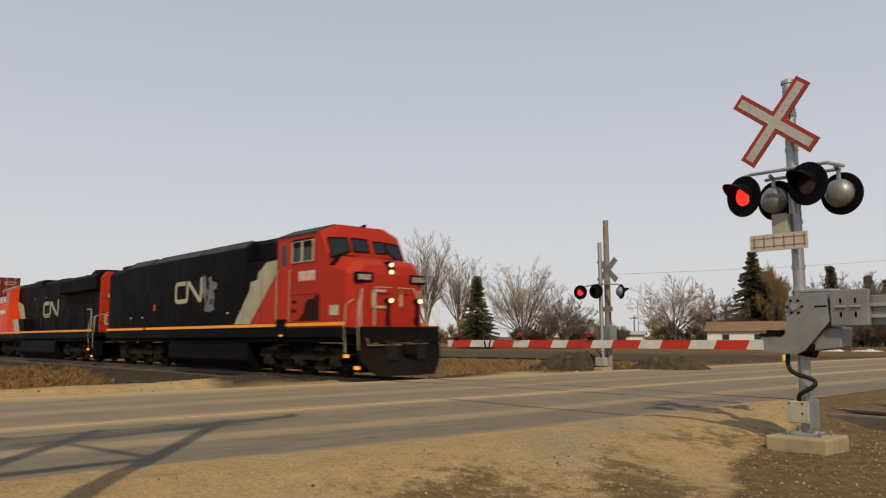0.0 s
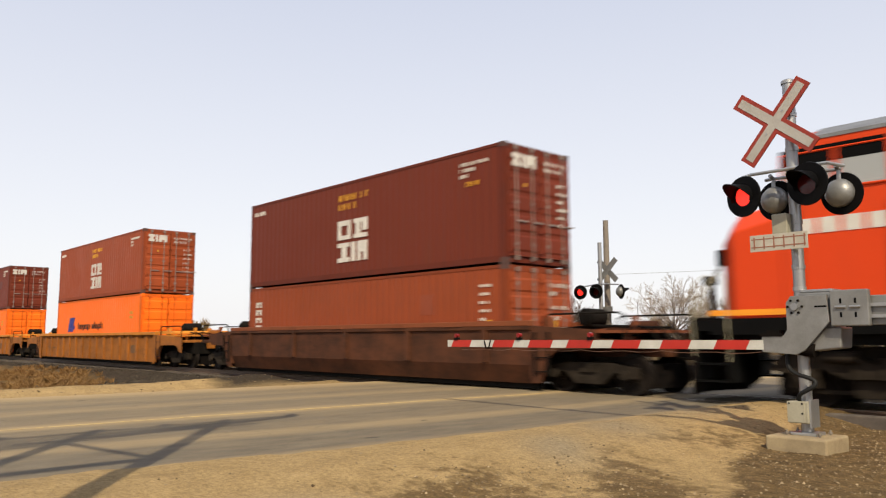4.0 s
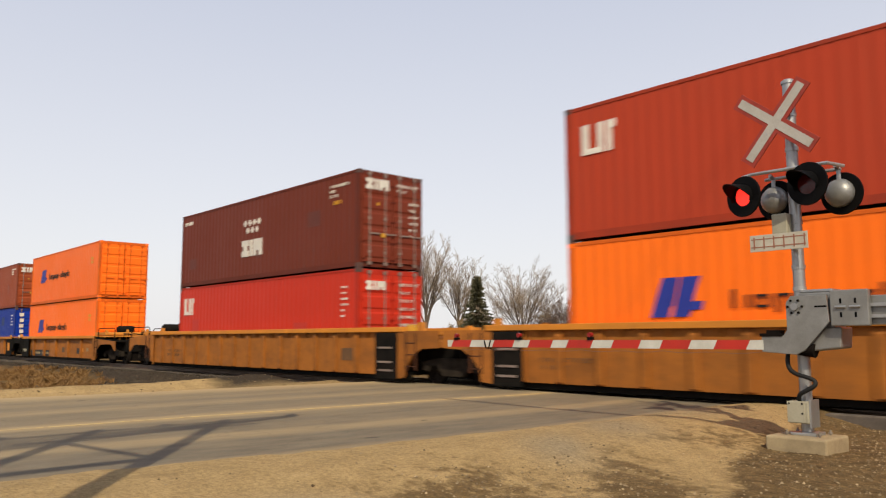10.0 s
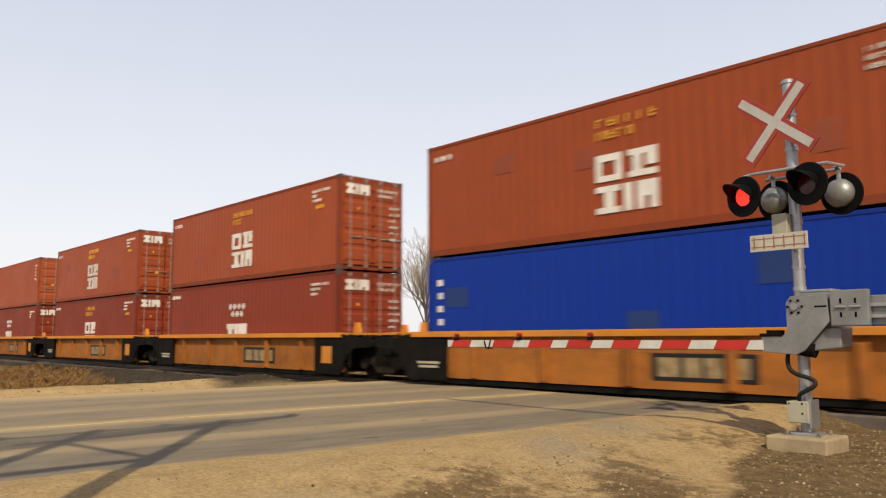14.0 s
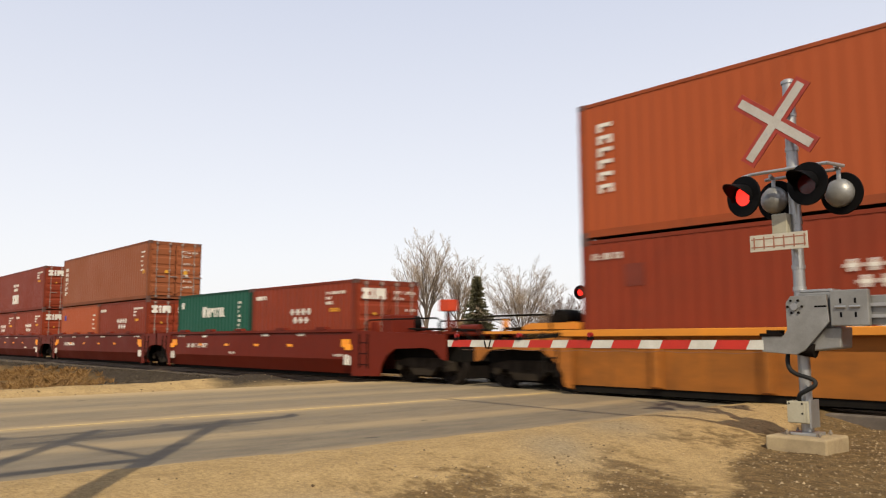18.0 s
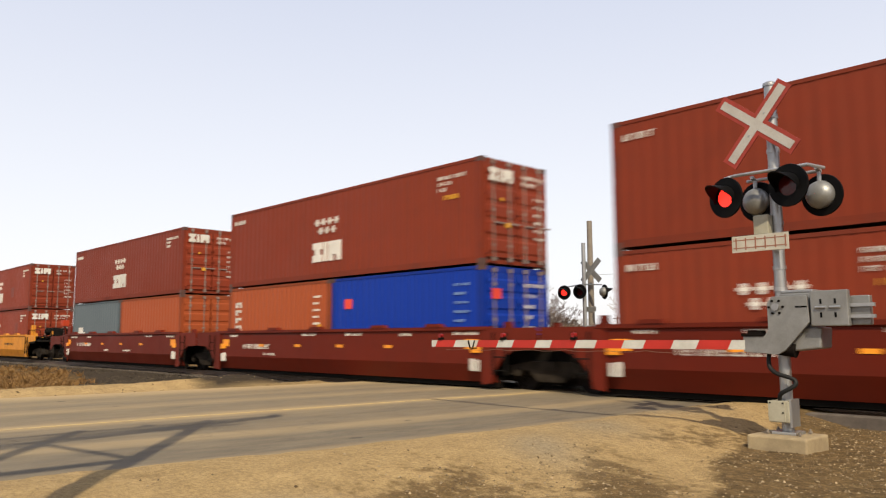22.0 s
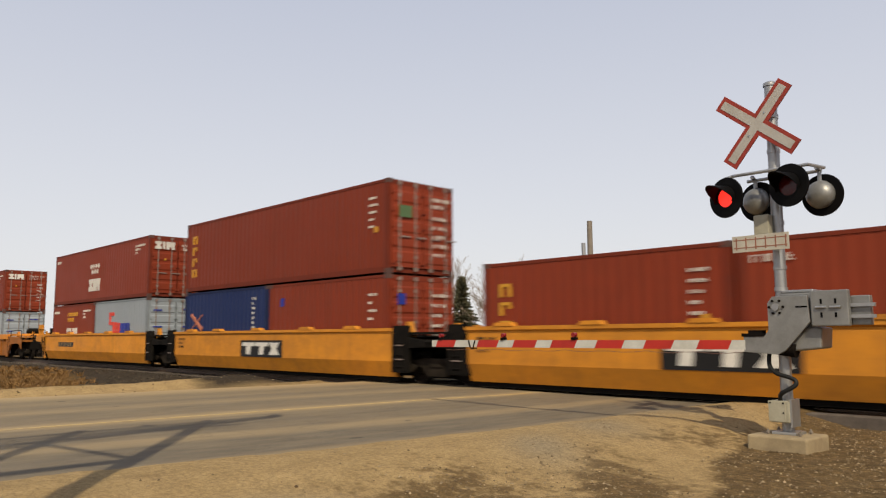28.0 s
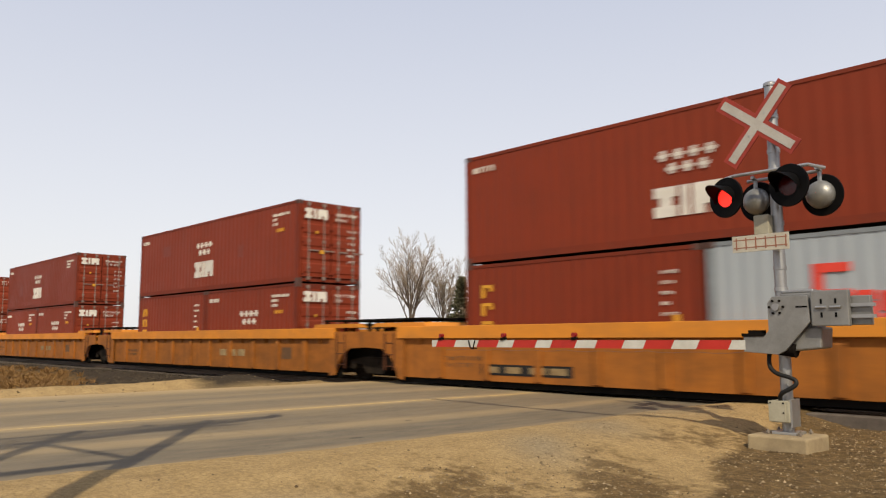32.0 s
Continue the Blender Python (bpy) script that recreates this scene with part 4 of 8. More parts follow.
def container(u, z, L, H, paint, style, label, seed):
    """One freight container: frame, corrugated walls, roof, castings, doors with lock rods, marks."""
    k = cached(("box", L, H), lambda: container_meshes(L, H))
    ob = rolling("freight_container", label, "container", u, z, "containers on the train")
    part("frame", k["frame"], edge_shade_paint(paint), ob, "rubbed, rust-stained frame, darkened as if its rails lay in shade")
    for n in ("near", "far"):
        part("side_wall", k[n], paint, ob)
    part("front_wall", k["end"], paint, ob)
    part("roof", k["roof"], paint, ob)
    part("floor", k["floor"], M_TIE, ob)
    a, w = L / 2, 1.219
    for s in (-1, 1):
        d = part("door", k["door"], paint, ob, at=(a - 0.015, s * 0.575, 0))
        for y in (-0.3, 0.28):
            part("lock_rod", k["rod"], M_ROD if paint is not C_ORANGE else edge_shade_paint(paint), d, "grey steel lock rod" if paint is not C_ORANGE else "painted lock rod", at=(0.085, y, 0))
    for sx in (-1, 1):
        for sy in (-1, 1):
            for zz in (0.059, H - 0.059):
                part("corner_casting", k["casting"], M_CASTING if paint is not C_ORANGE else paint, ob, at=(sx * (a - 0.089), sy * (w - 0.081), zz))
    dress(ob, L, H, style, random.Random(seed))
    rng = random.Random(seed + 7)
    if L > 8 and rng.random() < 0.6 and paint is not C_ORANGE:
        patch = MB()
        for k_ in range(rng.choice((1, 2, 2, 3))):
            x, z, w_, h_ = -a + 1.5 + (k_ * 5 % 3) * 3.6 + rng.uniform(-1.0, 1.2), rng.uniform(0.4, H - 1.0), rng.uniform(0.4, 0.8), rng.uniform(0.35, 0.6)
            patch.box(x, x + w_, -1.2105, -1.19, z, z + h_)
        tagged(part("repair_patch", patch, M_PATCH.setdefault(paint, None) or patch_paint(paint), ob, "darker repainted repair patch"), kind="stuff")
    return ob


# ---- running gear ----
def wheel_mesh(r):
    def build():
        mb = MB()
        mb.cyl((0, -1.0, 0), (0, 1.0, 0), 0.075, None, 10)
        for s in (-1, 1):
            prof = [(0.685, r + 0.025), (0.715, r + 0.025), (0.73, r), (0.82, r - 0.008), (0.82, r - 0.07), (0.775, r - 0.09), (0.765, 0.16), (0.83, 0.13), (0.83, 0.02)]
            inner = [(0.685, r + 0.025), (0.69, r - 0.08), (0.74, r - 0.09), (0.735, 0.16), (0.68, 0.12), (0.68, 0.02)]
            mb.lathe([(s * p, q) for p, q in prof], 24)
            mb.lathe([(s * p, q) for p, q in inner], 24)
            for i in range(6):
                t = math.pi * i / 3
                mb.cyl((0.21 * math.cos(t), s * 0.83, 0.21 * math.sin(t)), (0.21 * math.cos(t), s * 0.79, 0.21 * math.sin(t)), 0.028, None, 6)
        return mb.mesh("wheelset", True)
    return cached(("wheel", r), build)


def wheelset(truck, x, r, key):
    w = part("wheelset", wheel_mesh(r), M_WHEEL, truck, "steel wheels on one axle", at=(x, 0, r))
    SPIN.setdefault((key, x, r), []).append(w)


def freight_truck(car, x):
    def frame_build():
        mb = MB()
        for s in (-1, 1):
            y0, y1 = s * 0.93, s * 1.08
            mb.prism([(-1.15, 0.36), (-1.15, 0.56), (-0.55, 0.66), (0.55, 0.66), (1.15, 0.56), (1.15, 0.36), (0.95, 0.34), (0.95, 0.44), (0.62, 0.46), (0.34, 0.22), (-0.34, 0.22), (-0.62, 0.46), (-0.95, 0.44), (-0.95, 0.34)], "y", y0, y1)
            for cx in (-0.89, 0.89):
                mb.cyl((cx, y1 - s * 0.02, 0.42), (cx, y1 + s * 0.06, 0.42), 0.1, None, 12)
            for cx in (-0.15, 0.0, 0.15):
                mb.cyl((cx, s * 1.0, 0.24), (cx, s * 1.0, 0.48), 0.06, None, 10)
        mb.box(-0.22, 0.22, -1.12, 1.12, 0.46, 0.66)
        mb.box(-0.35, 0.35, -0.35, 0.35, 0.62, 0.76)
        for cx in (-0.42, 0.42):
            mb.box(cx - 0.05, cx + 0.05, -0.8, 0.8, 0.32, 0.4)
        return mb.mesh("truck", True)
    tr = part("truck", cached("truck", frame_build), M_GEAR, car, "grimy cast steel truck", at=(x, 0, 0))
    # added solid block: stands for the darkness under the car, stops daylight
    part("brake_beam", cached("beam", lambda: MB().box(-1.2, 1.2, -0.6, 0.6, 0.14, 0.62).mesh("beam")), M_TRUCK, tr, "dark block filling the gap between the wheels")
    for wx in (-0.89, 0.89):
        wheelset(tr, wx, 0.42, "freight")
    return tr


def coupler(car, x, s):
    def build():
        mb = MB().box(-0.5, 0.3, -0.09, 0.09, 0.78, 0.95)
        mb.prism([(0.3, -0.16), (0.5, -0.2), (0.56, -0.05), (0.48, 0.0), (0.6, 0.1), (0.55, 0.2), (0.3, 0.16)], "z", 0.72, 1.0)
        return mb.mesh("coupler")
    part("coupler", cached("coupler", build), M_TRUCK, car, at=pose(x, 0, 0, 0, 0, 0 if s > 0 else 180))


def well_unit(style, u, hb, trucks, ends, label, seed):
    """One unit of a double-stack car: well sides, end structures, trucks. hb: half the well's length. trucks: places on it, ends: +1 / -1 where it is coupled."""
    rng = random.Random(seed)
    ob = rolling("well_car", label, "rail car", u, 0.0, "well cars of the train")
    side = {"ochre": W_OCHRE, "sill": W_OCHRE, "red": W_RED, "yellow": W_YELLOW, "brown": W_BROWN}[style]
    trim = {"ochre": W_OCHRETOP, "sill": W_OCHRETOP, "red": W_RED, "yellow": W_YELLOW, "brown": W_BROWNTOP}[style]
    if style in ("red", "yellow", "brown"):
        def shell(s):
            sec = [(1.30, 1.44), (1.45, 1.44), (1.45, 1.36), (1.40, 1.33), (1.40, 0.58), (1.23, 0.17), (1.14, 0.17), (1.14, 0.2), (1.18, 0.22), (1.33, 0.6), (1.33, 1.3)]
            return MB().prism([(s * p, q) for p, q in sec], "x", -hb, hb).mesh("side_wall")
        for s in (-1, 1):
            part("side_wall", cached((style, hb, s), lambda: shell(s)), side, ob)
            part("side_sill", cached((hb, s, "under"), lambda: MB().box(-hb, hb, s * 1.0, s * 1.16, 0.06, 0.19).mesh("sill")), W_BLACK, ob)
        for e in (-1, 1):
            for s in (-1, 1):
                if style == "red":
                    continue
                if e in ends:
                    plate = [(hb, 0.2), (hb, 1.44), (hb + 1.7, 1.34), (hb + 1.7, 1.08), (hb + 0.8, 1.02), (hb + 0.42, 0.7), (hb + 0.25, 0.2)]
                    part("end_plate", cached((e, s, hb, "plate"), lambda: MB().prism([(e * p, q) for p, q in plate], "y", s * 1.34, s * 1.41).mesh("plate")), side, ob, "side plate that tapers over the truck")
                else:
                    pan = part("end_panel", cached((e, s, hb, "endp"), lambda: MB().box(e * (hb + 0.02), e * (hb + 0.62), s * 1.32, s * 1.42, 0.30, 1.5).mesh("panel")), W_BLACK, ob, "black end panel with grab rungs")
                    for z in (0.62, 0.98):
                        part("rung", cached((e, s, z, hb, "erung"), lambda: MB().box(e * (hb + 0.12), e * (hb + 0.5), s * 1.42, s * 1.45, z, z + 0.03).mesh("rung")), M_ROD, pan)
        if style == "brown":
            for s in (-1, 1):
                part("top_chord", MB().box(-hb, hb, s * 1.25, s * 1.46, 1.44, 1.56), W_BROWNTOP, ob, "rust-red top chord", bevel=0.012)
                for x in (-5.6, -2.8, 0.0, 2.8, 5.6):
                    part("rib", MB().prism([(s * 1.40, 0.6), (s * 1.47, 0.62), (s * 1.47, 1.40), (s * 1.40, 1.44)], "x", x - 0.07, x + 0.07), W_BROWN, ob)
        tab = cached("tab", lambda: MB().prism([(-0.3, 1.44), (-0.22, 1.52), (0.22, 1.52), (0.3, 1.44)], "y", -0.09, 0.09).mesh("stop"))
        for x in (-5.2, -2.9, -0.5, 2.3, 4.7):
            for s in (-1, 1):
                part("guide_stop", tab, trim, ob, at=(x + rng.uniform(-0.2, 0.2), s * 1.38, 0))
    else:
        deep = 0.07 if style == "ochre" else 0.11
        deep_chord = style == "ochre" and u < -400
        top, web = ((1.47, 1.17) if deep_chord else (1.47, 1.34)) if style == "ochre" else (1.34, 1.2), 1.36 if style == "ochre" else 1.29
        for s in (-1, 1):
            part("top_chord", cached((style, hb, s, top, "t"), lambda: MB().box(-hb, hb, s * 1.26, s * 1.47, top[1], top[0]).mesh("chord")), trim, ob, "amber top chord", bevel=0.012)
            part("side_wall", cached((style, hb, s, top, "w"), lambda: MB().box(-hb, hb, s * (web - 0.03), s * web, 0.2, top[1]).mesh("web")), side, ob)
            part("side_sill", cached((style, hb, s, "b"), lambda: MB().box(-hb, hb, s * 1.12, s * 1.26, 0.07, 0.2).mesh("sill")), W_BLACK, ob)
            rib = cached((style, s, top, "rib"), lambda: MB().prism([(s * web, 0.2), (s * (web + deep), 0.24), (s * (web + deep), top[1] - 0.12), (s * web, top[1])], "x", -0.085, 0.085).mesh("rib"))
            n = int(2 * hb / (1.5 if deep_chord else 1.02 if style == "ochre" else 1.95))
            for i in range(n + 1):
                part("rib", rib, side, ob, at=(-hb + 0.06 + i * (2 * hb - 0.12) / n, 0, 0))
            if style == "ochre":
                gus = cached((s, top, "gusset"), lambda: MB().prism([(s * web, top[1] - 0.16), (s * 1.455, top[1]), (s * web, top[1])], "x", -0.05, 0.05).mesh("gusset"))
                for i in range(2 * n):
                    if i % 2:
                        part("gusset", gus, side, ob, at=(-hb + 0.06 + i * (hb - 0.06) / n, 0, 0))
                for e in (-1, 1):
                    if e in ends or deep_chord:
                        continue
                    pan = part("end_panel", cached((s, e, "op"), lambda: MB().box(e * (hb - 1.15), e * (hb - 0.25), s * 1.44, s * 1.475, 0.10, 1.32).mesh("panel")), W_BLACK, ob, "black end panel with pale rungs")
                    for z in (0.3, 0.52, 0.9):
                        part("rung", cached((s, e, z, "rung"), lambda: MB().box(e * (hb - 1.0), e * (hb - 0.42), s * 1.475, s * 1.50, z, z + 0.05).mesh("rung")), M_ROD, pan)
            if style == "sill":
                for e in (-1, 1):
                    if e in ends:
                        continue
                    part("end_panel", cached((style, s, e, "e"), lambda: MB().box(e * (hb - 1.35), e * hb, s * 1.40, s * 1.43, 0.14, 1.2).mesh("panel")), W_BLACK, ob, "black end panel")
                    if s < 0 and e < 0:
                        tagged(part("marking", cached("sill_text", lambda: MB().box(-hb + 0.25, -hb + 1.05, -1.438, -1.43, 0.54, 0.60).box(-hb + 0.3, -hb + 1.0, -1.438, -1.43, 0.44, 0.50).mesh("marking")), M_BEIGE, ob, "two rows of pale lettering"), kind="stuff")
                    if s < 0 and e > 0:
                        part("placard", cached((e, "pl"), lambda: MB().box(e * (hb - 0.95), e * (hb - 0.45), -1.44, -1.43, 0.45, 0.95).mesh("placard")), W_OCHRETOP, ob, "amber placard")
    # side plates arched over the trucks
    if style in ("ochre", "red", "sill"):
        for e in (-1, 1):
            near_ = [abs(t) for t in trucks if t * e > 0]
            joint = e not in ends
            c = near_[0] if near_ else hb + 1.42
            ztop = {"ochre": 1.36, "red": 1.40, "sill": 1.2}[style]
            arch = [(c - 0.7, 0.90), (c - 1.05, 0.72), (c - 1.3, 0.42), (c - 1.36, 0.16), (min(hb - 0.25, c - 1.4), 0.12), (min(hb - 0.25, c - 1.4), ztop)]
            arch += [(c - 0.02, ztop), (c - 0.02, 0.93)] if joint else [(c + 1.3, ztop - 0.14), (c + 1.3, 0.62), (c + 1.12, 0.66), (c + 0.85, 0.88), (c + 0.5, 0.93)]
            # added black block: keeps the lit far side from showing through the arch
            part("bolster", cached((round(c, 2), e, joint, hb, "bol"), lambda: MB().box(e * (c - 1.42), e * (c - 0.02 if joint else c + 1.3), -0.9, 0.9, 0.58, 1.03).mesh("bolster")), W_BLACK, ob, "dark filler block behind the arch above the truck")
            for s in (-1, 1):
                part("truck_fender", cached((style, s, e, joint, round(c, 2), hb, "arch"), lambda: MB().prism([(e * p, q) for p, q in arch], "y", s * 1.41, s * 1.44).mesh("fender")), side if style != "sill" or not joint else W_BLACK, ob, "side plate arched over the truck")
                if style == "red":
                    part("placard", cached((s, e, hb, "wp"), lambda: MB().box(e * (hb - 0.62), e * (hb - 0.50), s * 1.405, s * 1.447, 0.42, 0.70).box(e * (hb - 0.42), e * (hb - 0.35), s * 1.405, s * 1.447, 0.42, 0.68).mesh("placard")), M_MARK, ob, "two white stencil strokes")
                    part("placard", cached((s, e, hb, "ap"), lambda: MB().box(e * (hb - 0.58), e * (hb - 0.30), s * 1.405, s * 1.447, 0.84, 1.0).mesh("placard")), M_STRIPE, ob, "amber placard")
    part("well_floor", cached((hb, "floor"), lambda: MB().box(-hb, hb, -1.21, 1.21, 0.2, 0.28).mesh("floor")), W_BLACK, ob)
    # added black plates darken the well's ends and close the view through them
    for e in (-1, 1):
        part("bulkhead", cached((hb, e, "bulk"), lambda: MB().box(e * (hb - 0.12), e * (hb - 0.06), -1.2, 1.2, 0.2, 1.25).mesh("bulkhead")), W_BLACK, ob, "dark filler plate across the well's end")
    # end structures reach over the trucks
    for e in (-1, 1):
        far_ = max([abs(t) for t in trucks if t * e > 0] + ([0] if e not in ends else []) + [hb + 1.4])
        tip = far_ + (1.35 if e in ends else 0.0)
        mb = MB()
        mb.prism([(hb - 0.1, 0.2), (hb + 0.35, 0.75), (tip, 0.78), (tip, 1.08), (hb - 0.1, 1.2)], "y", -0.38, 0.38)
        mb.prism([(hb - 0.05, 1.06), (tip - 0.15, 1.02), (tip - 0.15, 1.12), (hb - 0.05, 1.22)], "y", -1.3, 1.3)
        for s in (-1, 1):
            mb.prism([(hb - 0.05, 0.3), (hb + 0.5, 0.92), (min(hb + 1.6, tip), 0.95), (min(hb + 1.6, tip), 1.08), (hb - 0.05, 1.3)], "y", s * 1.28, s * 1.40)
        if e < 0:
            mb.v = [(-x, y, z) for x, y, z in mb.v]
            mb.f = [f[::-1] for f in mb.f]
        emat = W_BLACK if style in ("yellow", "sill") else side
        part("end_structure", mb, emat, ob, bevel=0.01)
        # a raised walkway, posts and brackets on the end
        walk_ = MB().box(e * (hb + 0.1), e * (tip - 0.3), -1.35, 1.35, 1.27, 1.33)
        for x in (hb + 0.2, tip - 0.45):
            for y in (-1.1, 1.1):
                walk_.box(e * x - 0.03, e * x + 0.03, y - 0.03, y + 0.03, 1.05, 1.28)
        part("walkway", walk_, trim if style != "yellow" else W_BLACK, ob, "narrow steel end walkway")
        for y in (-0.95, 0.85):
            hz = rng.uniform(1.48, 1.64)
            part("guide_post", MB().prism([(e * (hb - 0.05), 1.2), (e * (hb + 0.3), 1.2), (e * (hb + 0.18), hz), (e * (hb + 0.03), hz)], "y", y, y + 0.12), trim, ob, "welded container guide")
        lad = MB()
        for y in (-1.44,):
            for x in (hb + 0.12, hb + 0.5):
                lad.box(e * x - 0.02, e * x + 0.02, y - 0.02, y + 0.02, 0.35, 1.3)
            for z in (0.45, 0.75, 1.05):
                lad.cyl((e * (hb + 0.12), y, z), (e * (hb + 0.5), y, z), 0.014, None, 6)
        part("ladder", lad, W_BROWN if style == "ochre" else W_BLACK, ob, "small side ladder")
        if style == "ochre" and u < -400 and e not in ends:
            deck = MB().box(e * (hb - 0.9), e * (hb + 1.3), -1.2, 1.2, 1.66, 1.70)
            for x in (hb - 0.8, hb + 0.1, hb + 1.2):
                for y in (-1.12, 1.12):
                    deck.box(e * x - 0.04, e * x + 0.04, y - 0.04, y + 0.04, 1.2, 1.67)
            part("platform", deck, W_BLACK, ob, "dark grating platform over the joint")
            part("end_cover", MB().prism([(e * (hb - 1.1), 1.47), (e * (hb - 1.0), 1.58), (e * (hb + 0.9), 1.58), (e * (hb + 1.1), 1.47)], "y", -1.42, 1.42), trim, ob, "raised amber end cover")
        if e in ends and style in ("ochre", "sill"):
            part("end_cover", MB().prism([(e * (hb - 0.3), 1.36), (e * (hb - 0.3), 1.5), (e * (hb + 1.05), 1.5), (e * (hb + 1.2), 1.42), (e * (hb + 1.2), 1.36)], "y", -1.3, 1.3), trim, ob, "raised amber deck at the car's end")
        if e in ends:
            coupler(ob, e * (tip - 0.05), e)
            if style == "yellow":
                part("brake_cabinet", MB().box(e * (hb + 1.75), e * (hb + 2.15), -0.6, 0.3, 1.05, 1.78), W_BLACK, ob, "tall black brake gear cabinet", bevel=0.03)
                for x in (hb + 0.9, hb + 1.35):
                    part("guide_post", MB().box(e * x - 0.05, e * x + 0.05, -1.38, -1.28, 1.3, 1.95), trim, ob, "upright amber post")
            if style == "red":
                part("marker", MB().box(e * (tip - 0.85), e * (tip - 0.45), -0.95, -0.65, 1.86, 2.16), C_REDFADE, ob, "faded red marker box", bevel=0.02)
                part("marker_post", MB().box(e * (tip - 0.70), e * (tip - 0.60), -0.85, -0.75, 1.1, 1.87), W_RED, ob)
                part("brake_cabinet", MB().box(e * (hb + 0.55), e * (hb + 1.05), -1.0, -0.2, 1.25, 1.82), W_RED, ob, "maroon brake gear cabinet", bevel=0.03)
            # brake gear and rails on the coupled end
            rx, gear_ = e * (hb + 0.8), W_BLACK
            part("brake_drum", MB().cyl((rx, -0.55, 1.62), (rx, 0.15, 1.62), 0.2, None, 16).cyl((rx, -0.62, 1.62), (rx, -0.55, 1.62), 0.14, None, 12).box(rx - 0.05, rx + 0.05, -0.3, -0.2, 1.2, 1.5), W_BLACK, ob, "dark round brake cylinder", smooth=True)
            for y in (-1.36, 1.36):
                part("hand_rail", MB().tube([(e * (hb + 0.35), y, 1.3), (e * (hb + 0.35), y, 1.62), (e * (hb + 0.5), y, 1.68), (e * (tip - 0.5), y, 1.68), (e * (tip - 0.35), y, 1.62), (e * (tip - 0.35), y, 1.05)], 0.022, 6), gear_, ob, "bent end handrail", smooth=True)
            for q in range(3):
                hy = -0.5 + 0.45 * q
                part("pipe", MB().tube([(e * (hb + 0.1), hy, 1.36), (e * (hb + 0.9), hy + 0.1, 1.44), (e * (tip - 0.3), hy - 0.1, 1.38), (e * (tip + 0.05), hy, 0.95)], 0.028, 6), W_BLACK, ob, "dark air pipe", smooth=True)
            bx = e * (tip - 0.5)
            part("brake_wheel", MB().lathe([(0.0, 0.20), (0.03, 0.22), (0.06, 0.20), (0.03, 0.18), (0.0, 0.20)], 16, "x").box(-0.02, 0.03, -0.19, 0.19, -0.02, 0.02).box(-0.02, 0.03, -0.02, 0.02, -0.19, 0.19), W_BLACK, ob, at=(bx, -0.7, 1.22), smooth=True)
            part("brake_stand", MB().box(bx - 0.06, bx + 0.02, -0.76, -0.66, 1.1, 1.62), trim, ob)
            part("air_reservoir", MB().cyl((bx - 0.5 * e - 0.35, 0.35, 1.42), (bx - 0.5 * e + 0.35, 0.35, 1.42), 0.12, None, 12), W_BLACK if style in ("yellow", "sill") else side, ob, smooth=True)
    for t in trucks:
        freight_truck(ob, t)
    # stencils on the near side
    if style == "yellow" and 1 in ends:
        for g, (gx, gw, lo, hi, m) in enumerate(((-5.45, 0.85, 0.16, 0.98, M_GRAFF), (-4.75, 0.8, 0.10, 1.12, M_GRAFF2), (-4.1, 0.7, 0.2, 1.02, M_GRAFF), (-3.55, 0.75, 0.12, 1.16, M_GRAFF), (-2.95, 0.85, 0.22, 0.92, M_GRAFF2), (-5.2, 2.7, 0.45, 0.62, M_GRAFF2))):
            mb, n = MB(), 12
            for q in range(n + 1):
                f = q / n
                bulge = math.sin(math.pi * min(0.97, max(0.03, f))) ** 0.35
                mid = (lo + hi) / 2 + 0.05 * math.sin(gx * 3 + f * 5)
                z0, z1 = mid - (hi - lo) / 2 * bulge, mid + (hi - lo) / 2 * bulge
                for z in (z0, min(max(z0, 0.58), z1), z1):
                    mb.v.append((gx + gw * f + 0.12 * (z - 0.5), -1.402 - 0.0012 * g + 0.412 * max(0.0, 0.58 - z), z))
            for q in range(n):
                for k in (0, 1):
                    mb.f.append((q * 3 + k, q * 3 + 3 + k, q * 3 + 4 + k, q * 3 + 1 + k))
            part("graffiti", mb, m, ob, "faded spray-painted stroke")
        mb = MB()
        for r in code_rows(2.26, 4.29, 0.95, 1, rng, h=0.13):
            mb.box(r[0], r[1], -1.41, -1.399, r[2], r[3])
        tagged(part("marking", mb, M_MARKK, ob, "dark stencilled lettering"), kind="stuff")
    elif style == "yellow" and -1 in ends:
        part("sign_panel", MB().box(-4.4, -2.2, -1.408, -1.398, 0.80, 1.02), M_MARKK, ob, "black strip behind pale lettering")
        mb = MB()
        for r in code_rows(-4.3, -2.35, 0.98, 1, rng, h=0.14):
            mb.box(r[0], r[1], -1.412, -1.405, r[2], r[3])
        tagged(part("marking", mb, M_OLDPALE, ob, "pale stencilled lettering"), kind="stuff")
    elif style == "yellow":
        part("sign_panel", MB().box(-1.42, 1.16, -1.408, -1.398, 0.585, 1.12), M_MARKK, ob, "black panel with pale block mark")
        mb = MB()
        for x in (-1.28, -0.44):
            mb.prism([(x, 1.05), (x + 0.78, 1.05), (x + 0.76, 0.93), (x + 0.54, 0.93), (x + 0.50, 0.66), (x + 0.22, 0.66), (x + 0.26, 0.93), (x - 0.02, 0.93)], "y", -1.412, -1.405)
        for a, b in ((0.38, 0.72), (0.72, 0.38)):
            mb.prism([(a, 0.66), (a + 0.28, 0.66), (b + 0.28, 1.05), (b, 1.05)], "y", -1.412 - 0.001 * (a > b), -1.405)
        tagged(part("marking", mb, M_MARK, ob, "pale block mark"), kind="stuff")
        mb = MB()
